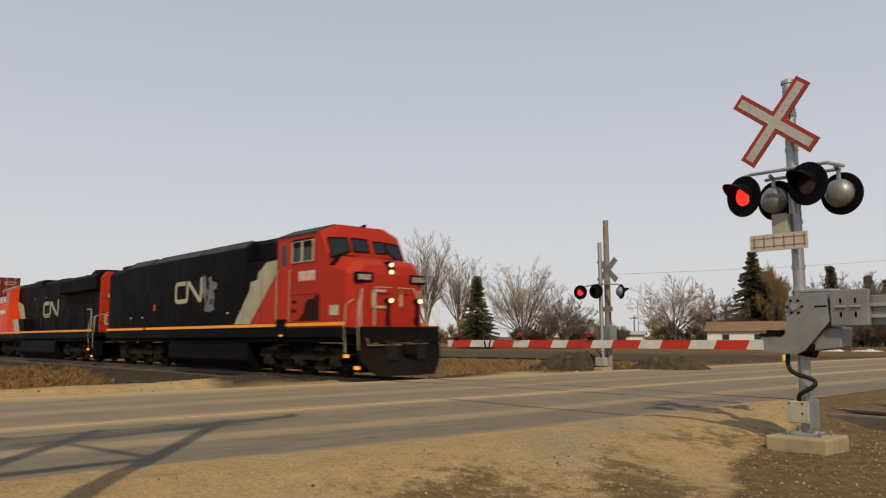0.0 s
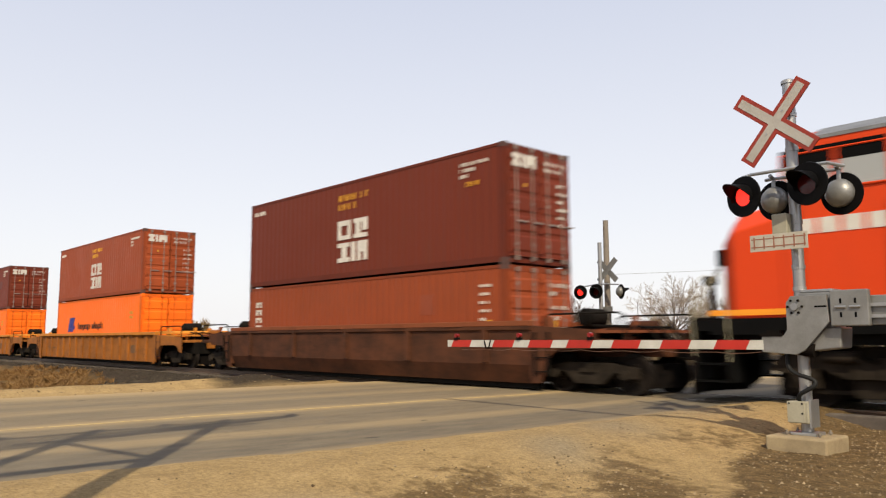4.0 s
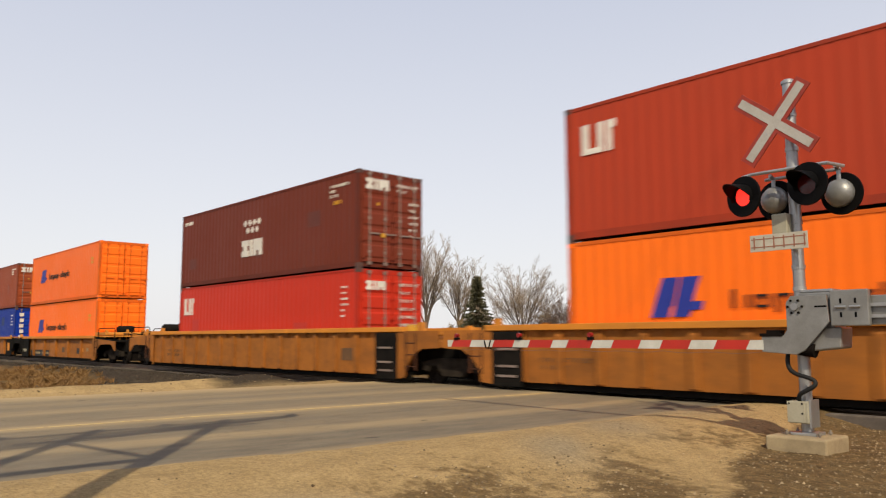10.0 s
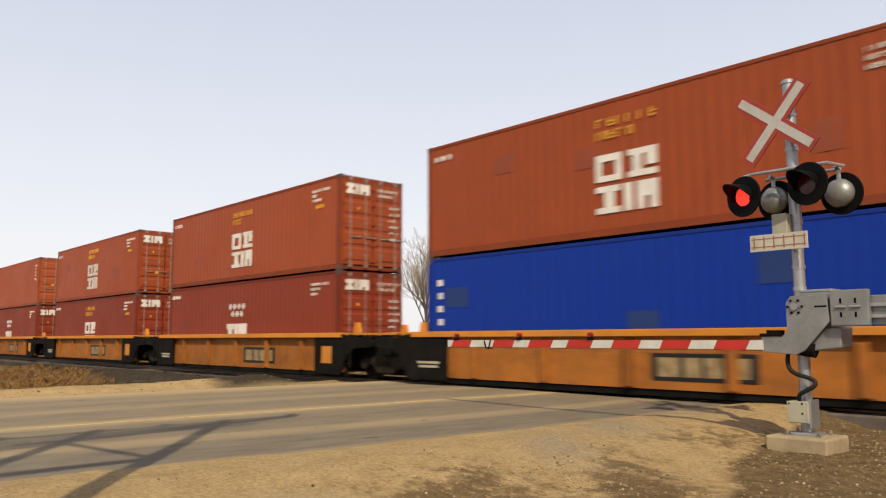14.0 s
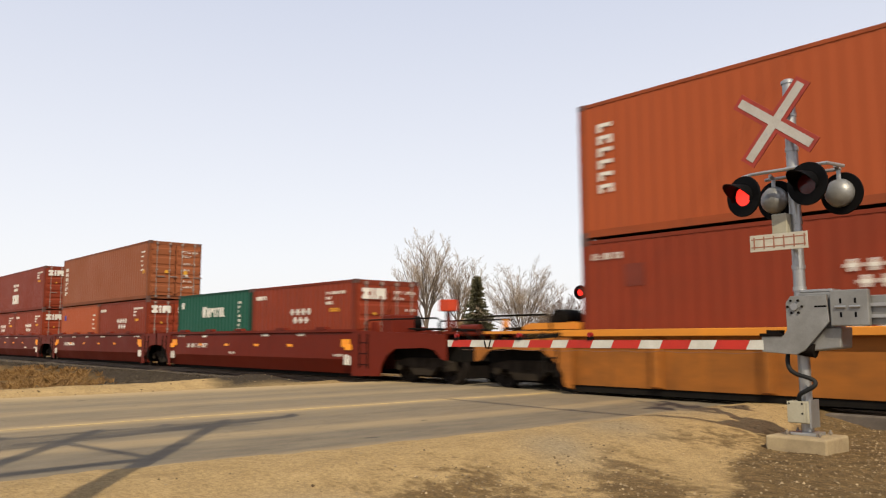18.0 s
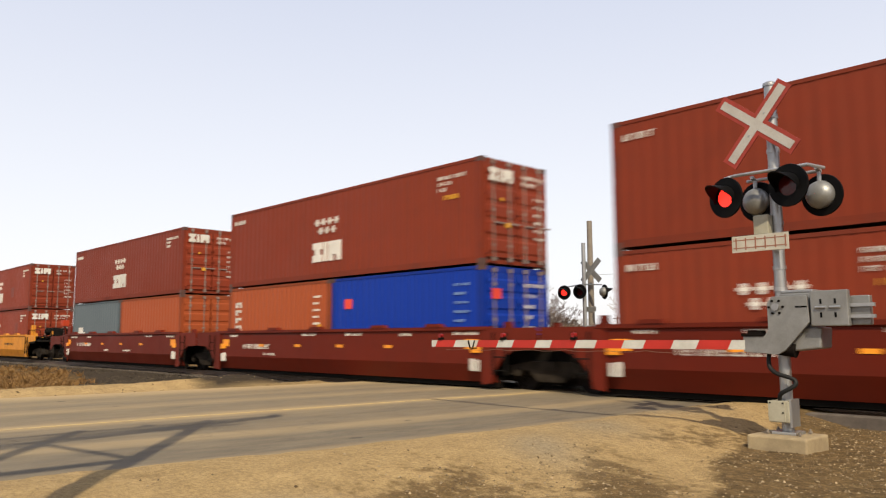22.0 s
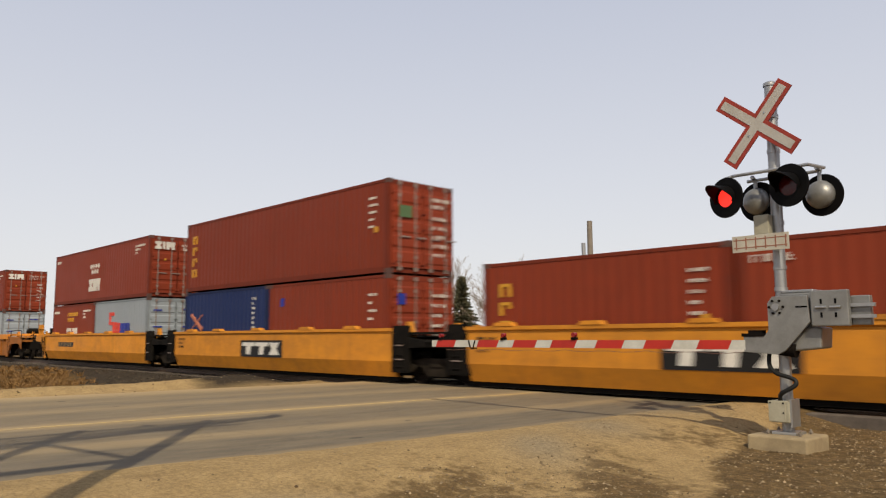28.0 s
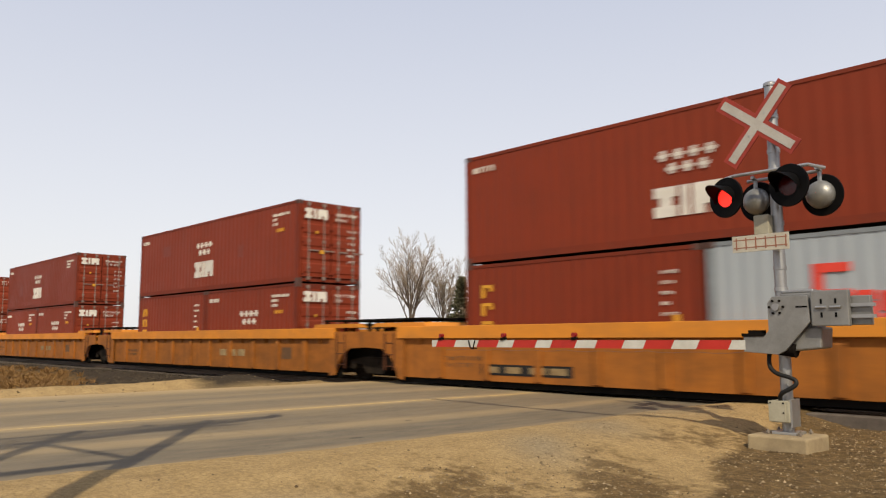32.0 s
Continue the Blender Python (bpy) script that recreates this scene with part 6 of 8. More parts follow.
def build_loco_cowl():
    ob = rolling("locomotive", "red and black full-width diesel locomotive with lit headlights", "locomotive", -27.5, 0.0, "locomotives")
    sec = [(-1.5, 1.5), (1.5, 1.5), (1.5, 4.30), (1.15, 4.58), (-1.15, 4.58), (-1.5, 4.30)]
    rear = [(-1.5, 1.5), (1.5, 1.5), (1.5, 4.16), (1.36, 4.34), (1.05, 4.44), (-1.05, 4.44), (-1.36, 4.34), (-1.5, 4.16)]
    part("body", MB().prism(rear, "x", -9.75, -7.6), M_LOCOBLACK, ob, "black cowl body, lower at the rear", bevel=0.04)
    part("body", MB().prism(sec, "x", -7.6, 3.6), M_LOCOBLACK, ob, "black cowl body", bevel=0.03)
    # the body narrows behind the cab at window height
    low = [(-1.5, 1.5), (1.5, 1.5), (1.5, 3.72), (1.15, 3.85), (1.15, 4.42), (0.95, 4.60), (-0.95, 4.60), (-1.15, 4.42), (-1.15, 3.85), (-1.5, 3.72)]
    part("body", MB().prism(low, "x", 3.6, 5.72), M_LOCOBLACK, ob, "tapered body section behind the cab", bevel=0.02)
    rad = MB()
    rad.prism([(-1.1, 4.4), (1.1, 4.4), (1.1, 4.56), (0.9, 4.62), (-0.9, 4.62), (-1.1, 4.56)], "x", -9.3, -5.1)
    part("radiator", rad, M_LOCOBLACK, ob, "raised radiator housing", bevel=0.02)
    for i in range(3):
        part("fan_guard", MB().cyl((-8.5 + i * 1.4, 0, 4.62), (-8.5 + i * 1.4, 0, 4.68), 0.6, None, 20), M_TRUCK, ob, smooth=True)
    part("exhaust_stack", MB().box(-2.2, -1.3, -0.35, 0.35, 4.60, 4.80), M_TRUCK, ob, bevel=0.02)
    for x0, x1 in ((-4.6, -3.0), (-0.6, 1.2), (1.6, 3.2)):
        part("roof_hatch", MB().box(x0, x1, -0.7, 0.7, 4.60, 4.68), M_LOCOBLACK, ob, bevel=0.02)
    for i in range(9):
        x = -9.2 + i * 1.45
        part("body_door", MB().box(x, x + 1.25, -1.512, -1.5, 1.75, 3.15 if i != 6 else 3.4), M_LOCOBLACK, ob, "flush black access door")
    part("intake_grille", MB().box(-9.3, -6.2, -1.508, -1.5, 3.5, 4.05), M_LOCOBLACK, ob, "dark louvred intake")
    part("intake_grille", MB().box(3.75, 5.5, -1.17, -1.15, 3.88, 4.3), M_LOCOBLACK, ob, "dark louvred intake")
    wide_cab(ob, 5.7, 8.6, 9.8, M_LOCORED, 3.45)
    front_gear(ob, 9.8, 1, 3.45, True)
    sill_stripe(ob, -9.85, 9.6)
    diagonal(ob, [(2.88, 1.67), (4.0, 1.67), (5.72, 3.30), (5.72, 3.72), (5.05, 3.70), (4.72, 3.48), (4.52, 3.42), (4.46, 3.15), (4.0, 3.10), (3.94, 2.82)], M_BEIGE, 1.516)
    diagonal(ob, [(4.02, 1.67), (5.72, 1.67), (5.72, 3.28)], M_LOCORED, 1.514)
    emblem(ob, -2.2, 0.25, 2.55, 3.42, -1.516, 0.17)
    blob = [(0.15, 3.5), (0.45, 3.55), (0.6, 3.35), (0.95, 3.5), (1.05, 3.3), (1.5, 3.2), (1.45, 3.0), (1.15, 2.95), (1.3, 2.75), (1.2, 2.4), (1.3, 2.25), (0.95, 2.15), (0.5, 2.2), (0.55, 2.5), (0.3, 2.9), (0.1, 3.2)]
    part("emblem", MB().prism(blob, "y", -1.521, -1.515), M_GREYMAP, ob, "faded grey map-like patch")
    bay = MB().prism([(0.55, 3.36), (0.72, 3.44), (0.86, 3.2), (0.78, 2.95), (0.62, 3.05)], "y", -1.524, -1.52).prism([(0.95, 2.6), (1.12, 2.66), (1.08, 2.45), (0.92, 2.42)], "y", -1.524, -1.52)
    bay.prism([(0.62, 2.75), (0.7, 2.9), (0.76, 2.62), (0.66, 2.5)], "y", -1.524, -1.52)
    tagged(part("emblem", bay, M_LOCOBLACK, ob, "dark gaps in the faded patch"), kind="stuff")
    part("placard", MB().box(-4.35, -4.15, -1.52, -1.513, 2.35, 2.6), M_MARKR, ob, "small red and white placard")
    mb = MB()
    for i in range(4):
        x = 7.05 + i * 0.24
        mb.box(x, x + 0.05, -1.512, -1.499, 2.95, 3.25).box(x, x + 0.17, -1.512, -1.499, 3.2, 3.25).box(x + 0.12, x + 0.17, -1.512, -1.499, 2.95, 3.2)
    tagged(part("marking", mb, M_MARK, ob, "pale bars under the side window"), kind="stuff")
    part("soot_patch", MB().prism([(7.0, 1.72), (8.22, 1.70), (8.22, 2.50), (7.98, 2.46), (7.86, 2.36), (7.62, 2.38), (7.42, 2.26), (7.36, 1.98), (7.18, 1.84)], "y", -1.507, -1.5), M_SOOT, ob, "ragged sooty patch under the window")
    for z in (1.98, 2.26):
        part("louvre", MB().box(6.68, 6.92, -1.509, -1.5, z, z + 0.10), M_SOOT, ob, "small dark louvre")
    for x0, x1, z in ((5.72, 8.2, 2.52), (6.6, 8.2, 1.72)):
        part("panel_seam", MB().box(x0, x1, -1.506, -1.5, z, z + 0.014), M_SOOT, ob, "thin dark panel seam")
    for x in (-7.6, -4.7, -1.8, 1.1):
        part("panel_seam", MB().box(x, x + 0.03, -1.508, -1.5, 1.68, 4.2), M_TRUCK, ob, "upright panel joint")
    # grey strips paint the sky's sheen on the black roof edge
    for x0, x1 in ((-7.5, -4.9), (-4.5, -0.2), (0.0, 3.4)):
        part("roof_edge", MB().prism([(-1.49, 4.335), (-1.16, 4.60), (-1.14, 4.625), (-1.10, 4.60), (-1.13, 4.57), (-1.46, 4.31)], "x", x0, x1), M_ROOFGREY, ob, "grey strip painted as sky sheen along the roof edge")
    for x in (-6.9, -5.6, 2.3):
        part("small_placard", MB().box(x, x + 0.10, -1.517, -1.5, 2.05, 2.12), M_MARK, ob, "tiny white placard")
    part("stripe_gap", MB().box(-5.3, -5.1, -1.539, -1.53, 1.5, 1.7), M_LOCOBLACK, ob, "black gap in the stripe")
    part("placard", MB().box(8.75, 9.15, -1.485, -1.46, 1.85, 2.15), M_BEIGE, ob, "small pale panel")
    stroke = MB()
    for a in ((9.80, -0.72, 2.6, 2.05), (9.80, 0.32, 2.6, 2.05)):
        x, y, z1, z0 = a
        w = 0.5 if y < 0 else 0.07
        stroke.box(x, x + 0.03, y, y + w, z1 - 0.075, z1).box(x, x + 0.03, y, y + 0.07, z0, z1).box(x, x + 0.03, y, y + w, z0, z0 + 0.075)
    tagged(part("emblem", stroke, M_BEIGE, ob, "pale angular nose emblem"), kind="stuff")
    part("horn", MB().cyl((7.9, 0.2, 4.73), (8.2, 0.2, 4.74), 0.02, 0.05, 10).cyl((7.9, 0.2, 4.66), (7.9, 0.2, 4.74), 0.02, None, 8), M_TRUCK, ob, smooth=True)
    steps(ob, 9.9, 1)
    part("step_well", MB().box(5.78, 6.36, -1.548, -1.50, 1.22, 1.78), M_LOCOBLACK, ob, "black recess under the cab door")
    part("step_light", MB().box(6.02, 6.18, -1.556, -1.548, 1.24, 1.30), M_MARKERLAMP, ob, "amber step light")
    for x in (3.45, 4.1, 4.75):
        part("panel_seam", MB().box(x, x + 0.015, -1.524, -1.516, 1.7, 2.4 + (x - 3.45) * 0.75), M_LOCOBLACK, ob, "thin dark panel seam")
    part("cab_ladder", MB().box(5.7, 6.4, -1.5, -1.3, 0.95, 1.0).box(5.7, 5.74, -1.5, -1.46, 0.95, 1.5).box(6.36, 6.4, -1.5, -1.46, 0.95, 1.5), M_LOCOBLACK, ob)
    fuel_tank(ob, -3.0, 3.6)
    loco_truck(ob, -6.6)
    loco_truck(ob, 6.6)
    coupler(ob, 10.2, 1)
    coupler(ob, -9.9, -1)


def build_loco_hood():
    """Runs long hood first: the cab is at its trailing end."""
    ob = rolling("locomotive", "black and red diesel locomotive running long hood first", "locomotive", -49.3, 0.0, "locomotives")
    hood = [(-0.98, 1.5), (0.98, 1.5), (0.98, 4.42), (0.80, 4.62), (-0.80, 4.62), (-0.98, 4.42)]
    part("hood", MB().prism([(p, q - 0.14 if q > 2 else q) for p, q in hood], "x", 3.4, 9.07), M_LOCOBLACK, ob, "lower hood section at the radiators", bevel=0.03)
    part("hood_cover", MB().prism([(-0.97, 4.3), (0.97, 4.3), (0.97, 4.52), (0.8, 4.70), (-0.8, 4.70), (-0.97, 4.52)], "x", -6.3, -2.9), M_LOCOBLACK, ob, "raised hood cover behind the cab", bevel=0.02)
    part("hood", MB().prism(hood, "x", -6.4, 3.4), M_LOCOBLACK, ob, "black long hood", bevel=0.03)
    part("hood_end", MB().prism([(-0.96, 1.5), (0.96, 1.5), (0.96, 4.30), (0.72, 4.60), (-0.72, 4.60), (-0.96, 4.30)], "x", 9.07, 9.27), M_LOCORED, ob, "red hood end", bevel=0.03)
    rad = [(-0.98, 3.62), (-1.16, 3.72), (-1.2, 4.34), (-1.0, 4.52), (1.0, 4.52), (1.2, 4.34), (1.16, 3.72), (0.98, 3.62)]
    part("radiator", MB().prism(rad, "x", 3.0, 9.07), M_LOCOBLACK, ob, "flared radiator housing", bevel=0.02)
    for fx, fr, fz in ((3.9, 0.6, 4.62), (5.4, 0.65, 4.66), (7.6, 0.95, 4.78)):
        part("fan_guard", MB().cyl((fx, 0, 4.5), (fx, 0, fz), fr, fr * 0.8, 24), M_LOCOBLACK, ob, "low domed fan guard", smooth=True)
    part("dynamic_brake", MB().prism([(-1.02, 4.3), (1.02, 4.3), (1.02, 4.62), (0.85, 4.76), (-0.85, 4.76), (-1.02, 4.62)], "x", -2.9, -0.9), M_LOCOBLACK, ob, "dynamic brake blister", bevel=0.02)
    part("exhaust_stack", MB().box(-0.1, 0.8, -0.3, 0.3, 4.62, 4.76), M_TRUCK, ob, bevel=0.02)
    for i in range(12):
        x = -6.0 + i * 1.2
        part("hood_door", MB().box(x, x + 1.05, -0.995, -0.98, 1.75, 3.7), M_LOCOBLACK, ob, "black hood door")
    part("intake_grille", MB().box(4.0, 8.3, -1.0, -0.98, 3.0, 3.8), M_TRUCK, ob, "dark louvred intake")
    wide_cab(ob, -6.35, -9.0, -10.2, M_LOCORED2, 3.3, pale=True)
    front_gear(ob, -10.2, -1, 3.1, False)
    sill_stripe(ob, -10.3, 9.9)
    for s in (-1, 1):
        part("walkway", MB().box(-6.3, 9.9, s * 0.98, s * 1.52, 1.44, 1.5), M_LOCOBLACK, ob)
        rail = [(x, s * 1.48, 2.5) for x in (-1.2, 1.3, 3, 6, 8.8)] + [(9.8, s * 1.48, 2.0)]
        part("hand_rail", MB().tube(rail, 0.018, 6), M_LOCOBLACK, ob, smooth=True)
        for x in (-1.2, 1.3, 3.8, 6.3, 8.8):
            part("rail_post", MB().cyl((x, s * 1.48, 1.45), (x, s * 1.48, 2.5), 0.018, None, 6), M_LOCOBLACK, ob)
        part("hand_rail", MB().tube([(9.9, s * 0.5, 1.5), (9.9, s * 0.5, 2.6), (9.9, s * 1.4, 2.3), (9.9, s * 1.45, 0.9)], 0.017, 6), M_BEIGE, ob, "pale end handrail", smooth=True)
    y = 1.516
    diagonal(ob, [(-6.5, 3.5), (-6.1, 3.6), (-5.0, 3.34), (-4.4, 2.44), (-5.6, 2.44), (-5.5, 2.5)], M_BEIGE, 1.006)
    diagonal(ob, [(-6.42, 2.3), (-5.62, 2.44), (-5.52, 2.5), (-6.42, 3.36)], M_LOCORED2, 1.004)
    for s in (-1, 1):
        part("battery_box", MB().box(-6.38, -3.1, s * 0.98, s * 1.42, 1.5, 2.44), M_LOCOBLACK, ob, "black box along the walkway", bevel=0.015)
    diagonal(ob, [(-4.4, 2.43), (-5.6, 2.43), (-5.0, 1.52), (-3.8, 1.52)], M_BEIGE, 1.424)
    diagonal(ob, [(-6.36, 1.52), (-5.02, 1.52), (-5.62, 2.43), (-6.36, 2.43)], M_LOCORED2, 1.422)
    for z in (1.95, 2.5, 3.2):
        part("seam", MB().box(9.27, 9.282, -0.9, 0.9, z, z + 0.03), M_SOOT, ob, "dark horizontal seam")
    for s in (-1, 1):
        part("door_panel", MB().box(9.27, 9.288, s * 0.08, s * 0.62, 1.65, 3.1), M_LOCORED, ob, "red end door panel", bevel=0.005)
    mb = MB()
    for i in range(4):
        mb.box(9.27, 9.292, -0.62 + i * 0.16, -0.51 + i * 0.16, 3.3, 3.46)
    tagged(part("marking", mb, M_BEIGE, ob, "pale bars on the hood end"), kind="stuff")
    for x in (-2.6, -0.2, 3.2):
        part("small_placard", MB().box(x, x + 0.22, -1.003, -0.98, 3.62, 3.68), M_ROD, ob, "small pale stencil")
    part("hand_rail", MB().tube([(8.94, -1.48, 2.67), (9.54, -1.48, 2.64), (9.59, -1.48, 1.91), (9.38, -1.48, 1.64), (9.38, -1.48, 1.1)], 0.026, 6), M_BEIGE, ob, "pale bent grab rail at the platform steps", smooth=True)
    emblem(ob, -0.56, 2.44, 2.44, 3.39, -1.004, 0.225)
    mb = MB()
    for i in range(4):
        x = -8.71 + i * 0.37
        mb.box(x, x + 0.29, -1.512, -1.499, 2.85, 3.1)
    tagged(part("marking", mb, M_MARK, ob, "pale bars under the side window"), kind="stuff")
    mb = MB()
    for z in (1.9, 2.35):
        mb.box(9.27, 9.295, -0.75, -0.15, z, z + 0.08)
    mb.box(9.27, 9.295, -0.75, -0.65, 1.9, 2.43)
    tagged(part("emblem", mb, M_BEIGE, ob, "pale angular emblem on the hood end"), kind="stuff")
    for z in (3.75, 4.0):
        part("headlight", MB().cyl((9.25, 0, z), (9.35, 0, z), 0.1, None, 12), M_LOCOBLACK, ob, smooth=True)
    part("end_platform", MB().box(8.9, 10.2, -1.5, 1.5, 1.3, 1.47), M_LOCOBLACK, ob)
    steps(ob, 9.7, 1, 2)
    steps(ob, -10.3, -1, 0)
    fuel_tank(ob, -3.8, 3.4)
    loco_truck(ob, -6.9)
    loco_truck(ob, 6.7)
    coupler(ob, 10.3, 1)
    coupler(ob, -10.7, -1)


build_loco_cowl()
build_loco_hood()

# the consist: style, distance, half length, trucks, coupled ends
HC, STD = 2.896, 2.591
UNITS = [("brown", -70.9, 7.0, (8.3, -8.3), (1, -1))]
UNITS += [("ochre", -93.0, 8.4, (9.7, -9.8), (1, -1))]
UNITS += [("ochre", -116.5, 8.4, (9.8, -9.85), (1,)), ("ochre", -136.2, 8.4, (-9.9,), ()), ("ochre", -156.0, 8.4, (-9.5,), (-1,))]
UNITS += [("sill", -178.0, 6.5, (8.1, -7.8), (1,)), ("sill", -193.65, 6.5, (-8.05,), ()), ("sill", -209.85, 6.5, (-7.95,), ()), ("sill", -225.75, 6.5, (-7.95,), ()), ("sill", -241.6, 6.5, (-7.8,), (-1,))]
UNITS += [("red", -261.9, 6.5, (8.9, -7.75), (1,)), ("red", -277.4, 6.5, (-7.9,), ()), ("red", -293.25, 6.5, (-7.9,), ()), ("red", -309.1, 6.5, (-8.0,), ()), ("red", -325.1, 6.5, (-7.4,), (-1,))]
UNITS += [("yellow", -344.9, 6.5, (8.0, -7.85), (1,)), ("yellow", -360.6, 6.5, (-7.8,), ()), ("yellow", -376.2, 6.5, (-7.85,), ()), ("yellow", -391.9, 6.5, (-7.85,), ()), ("yellow", -407.6, 6.5, (-7.7,), (-1,))]
UNITS += [("ochre", -429.65, 8.4, (9.9, -9.75), (1,)), ("ochre", -449.2, 8.4, (-10.1,), ()), ("ochre", -469.4, 8.4, (-9.8,), ()), ("ochre", -489.0, 8.4, (-9.8,), (-1,))]
LABELS = {"brown": "rusty brown double-stack well car", "ochre": "weathered ochre well car with ribbed sides", "sill": "ochre well car with amber top chord and black ends", "red": "dark maroon smooth-sided well car", "yellow": "amber yellow smooth-sided well car with dark sign panel"}
for i, (st, u, hb, tr, en) in enumerate(UNITS):
    well_unit(st, u, hb, tr, en, LABELS[st], 100 + i)

L40, L20 = 12.192, 6.058
WORDS = {"slab": "with white block mark", "frames": "with framed mark", "liner": "with blue emblem", "liner_large": "with large blue emblem", "square": "with white square emblem", "column": "with white letter column", "gold": "with yellow letter column",
         "blue": "with white lettering", "blue20": "with small red emblem", "upright": "with white lettering", "navy": "with crossed emblem", "star": "with coloured emblem", "slate": "with white emblem", "plainred": "with small blue placard", "plain": "with plain sides"}
HUES = {C_ORANGE: "bright orange", C_ZIMDARK: "dark maroon", C_ZIM: "red-brown", C_ZIMLIGHT: "faded brick-red", C_RED: "bright red", C_REDFADE: "faded red", C_TAN: "tan-brown", C_RUST: "rust-orange", C_BLUE: "bright blue", C_NAVY: "navy blue", C_GREEN: "dark green", C_GREY: "light grey", C_SLATE: "slate grey"}
# per unit: lower boxes (one long, or rear and front short ones), upper box; (paint, style)
Z, ZD, ZL = (C_ZIM, "slab"), (C_ZIMDARK, "slab"), (C_ZIMLIGHT, "frames")
LOADS = [
    (STD, [(C_ZIMLIGHT, "column")], HC, (C_ZIMDARK, "frames")),
    (HC, [(C_ORANGE, "liner")], HC, ZL),
    (HC, [(C_ORANGE, "liner_large")], HC, ZD),
    (HC, [(C_ORANGE, "liner")], HC, (C_REDFADE, "square")),
    (HC, [(C_RED, "square")], HC, ZD),
    (HC, [(C_ORANGE, "liner")], HC, (C_ORANGE, "liner")),
    (HC, [(C_BLUE, "blue")], HC, ZL),
    (HC, [Z], HC, ZL),
    (HC, [(C_ZIM, "frames")], HC, ZL),
    (HC, [Z], HC, (C_RUST, "column")),
    (STD, [(C_GREEN, "upright"), Z], 0, None),
    (STD, [(C_RUST, "plainred"), Z], STD, (C_TAN, "column")),
    (STD, [Z, Z], STD, Z),
    (STD, [(C_RUST, "column"), (C_BLUE, "blue20")], STD, Z),
    (STD, [(C_SLATE, "slate"), (C_RUST, "plain")], STD, Z),
    (STD, [Z], STD, Z),
    (STD, [Z, Z], STD, Z),
    (STD, [(C_ZIM, "gold"), Z], 0, None),
    (STD, [(C_NAVY, "navy"), (C_ZIM, "plainred")], STD, (C_ZIM, "gold")),
    (STD, [(C_ZIM, "frames"), (C_GREY, "star")], STD, Z),
    (STD, [(C_ZIM, "gold"), (C_GREY, "star")], STD, Z),
    (STD, [(C_ZIM, "gold"), Z], STD, Z),
    (STD, [Z, Z], STD, Z),
    (STD, [Z, Z], STD, Z),
]
LOCK = MB().box(-0.085, 0.085, -0.07, 0.085, -0.03, 0.05).mesh("collar")
for i, (unit, (h0, lower, h1, upper)) in enumerate(zip(UNITS, LOADS)):
    u, z0 = unit[1], 0.31
    long_ = len(lower) == 1
    for j, (paint, style) in enumerate(lower):
        uu = u if long_ else u + (j * 2 - 1) * 3.067
        lab = f"{HUES[paint]} {'long' if long_ else 'short'} container {WORDS[style]}, low in the well"
        container(uu, z0, L40 if long_ else L20, h0, paint, style, lab, 500 + i * 10 + j)
    if upper:
        paint, style = upper
        for sx in (-1, 1):
            for sy in (-1, 1):
                lock = rolling("twist_lock", "dark worn steel twist lock between stacked containers", "twist lock", u + sx * (L40 / 2 - 0.09), z0 + h0, "twist locks of the train")
                part("collar", LOCK, M_CASTING, lock, at=(0, sy * 1.15, 0))
        container(u, z0 + h0 + 0.045, L40, h1, paint, style, f"{HUES[paint]} long container {WORDS[style]}, stacked on top", 900 + i)

# ---- crossing signals ----
M_RIM = mat("faded_red_rim", (0.27, 0.030, 0.018), 0.6, 0, (0.17, 0.022, 0.014), 5, 0.7, 40)
M_WIRE = mat("brown_wire", (0.14, 0.07, 0.045))
M_SIGN = mat("weathered_sign_face", (0.40, 0.375, 0.32), 0.6, 0, (0.28, 0.25, 0.20), 6, 0.7, 50)
LENSES = {"first": [], "second": []}


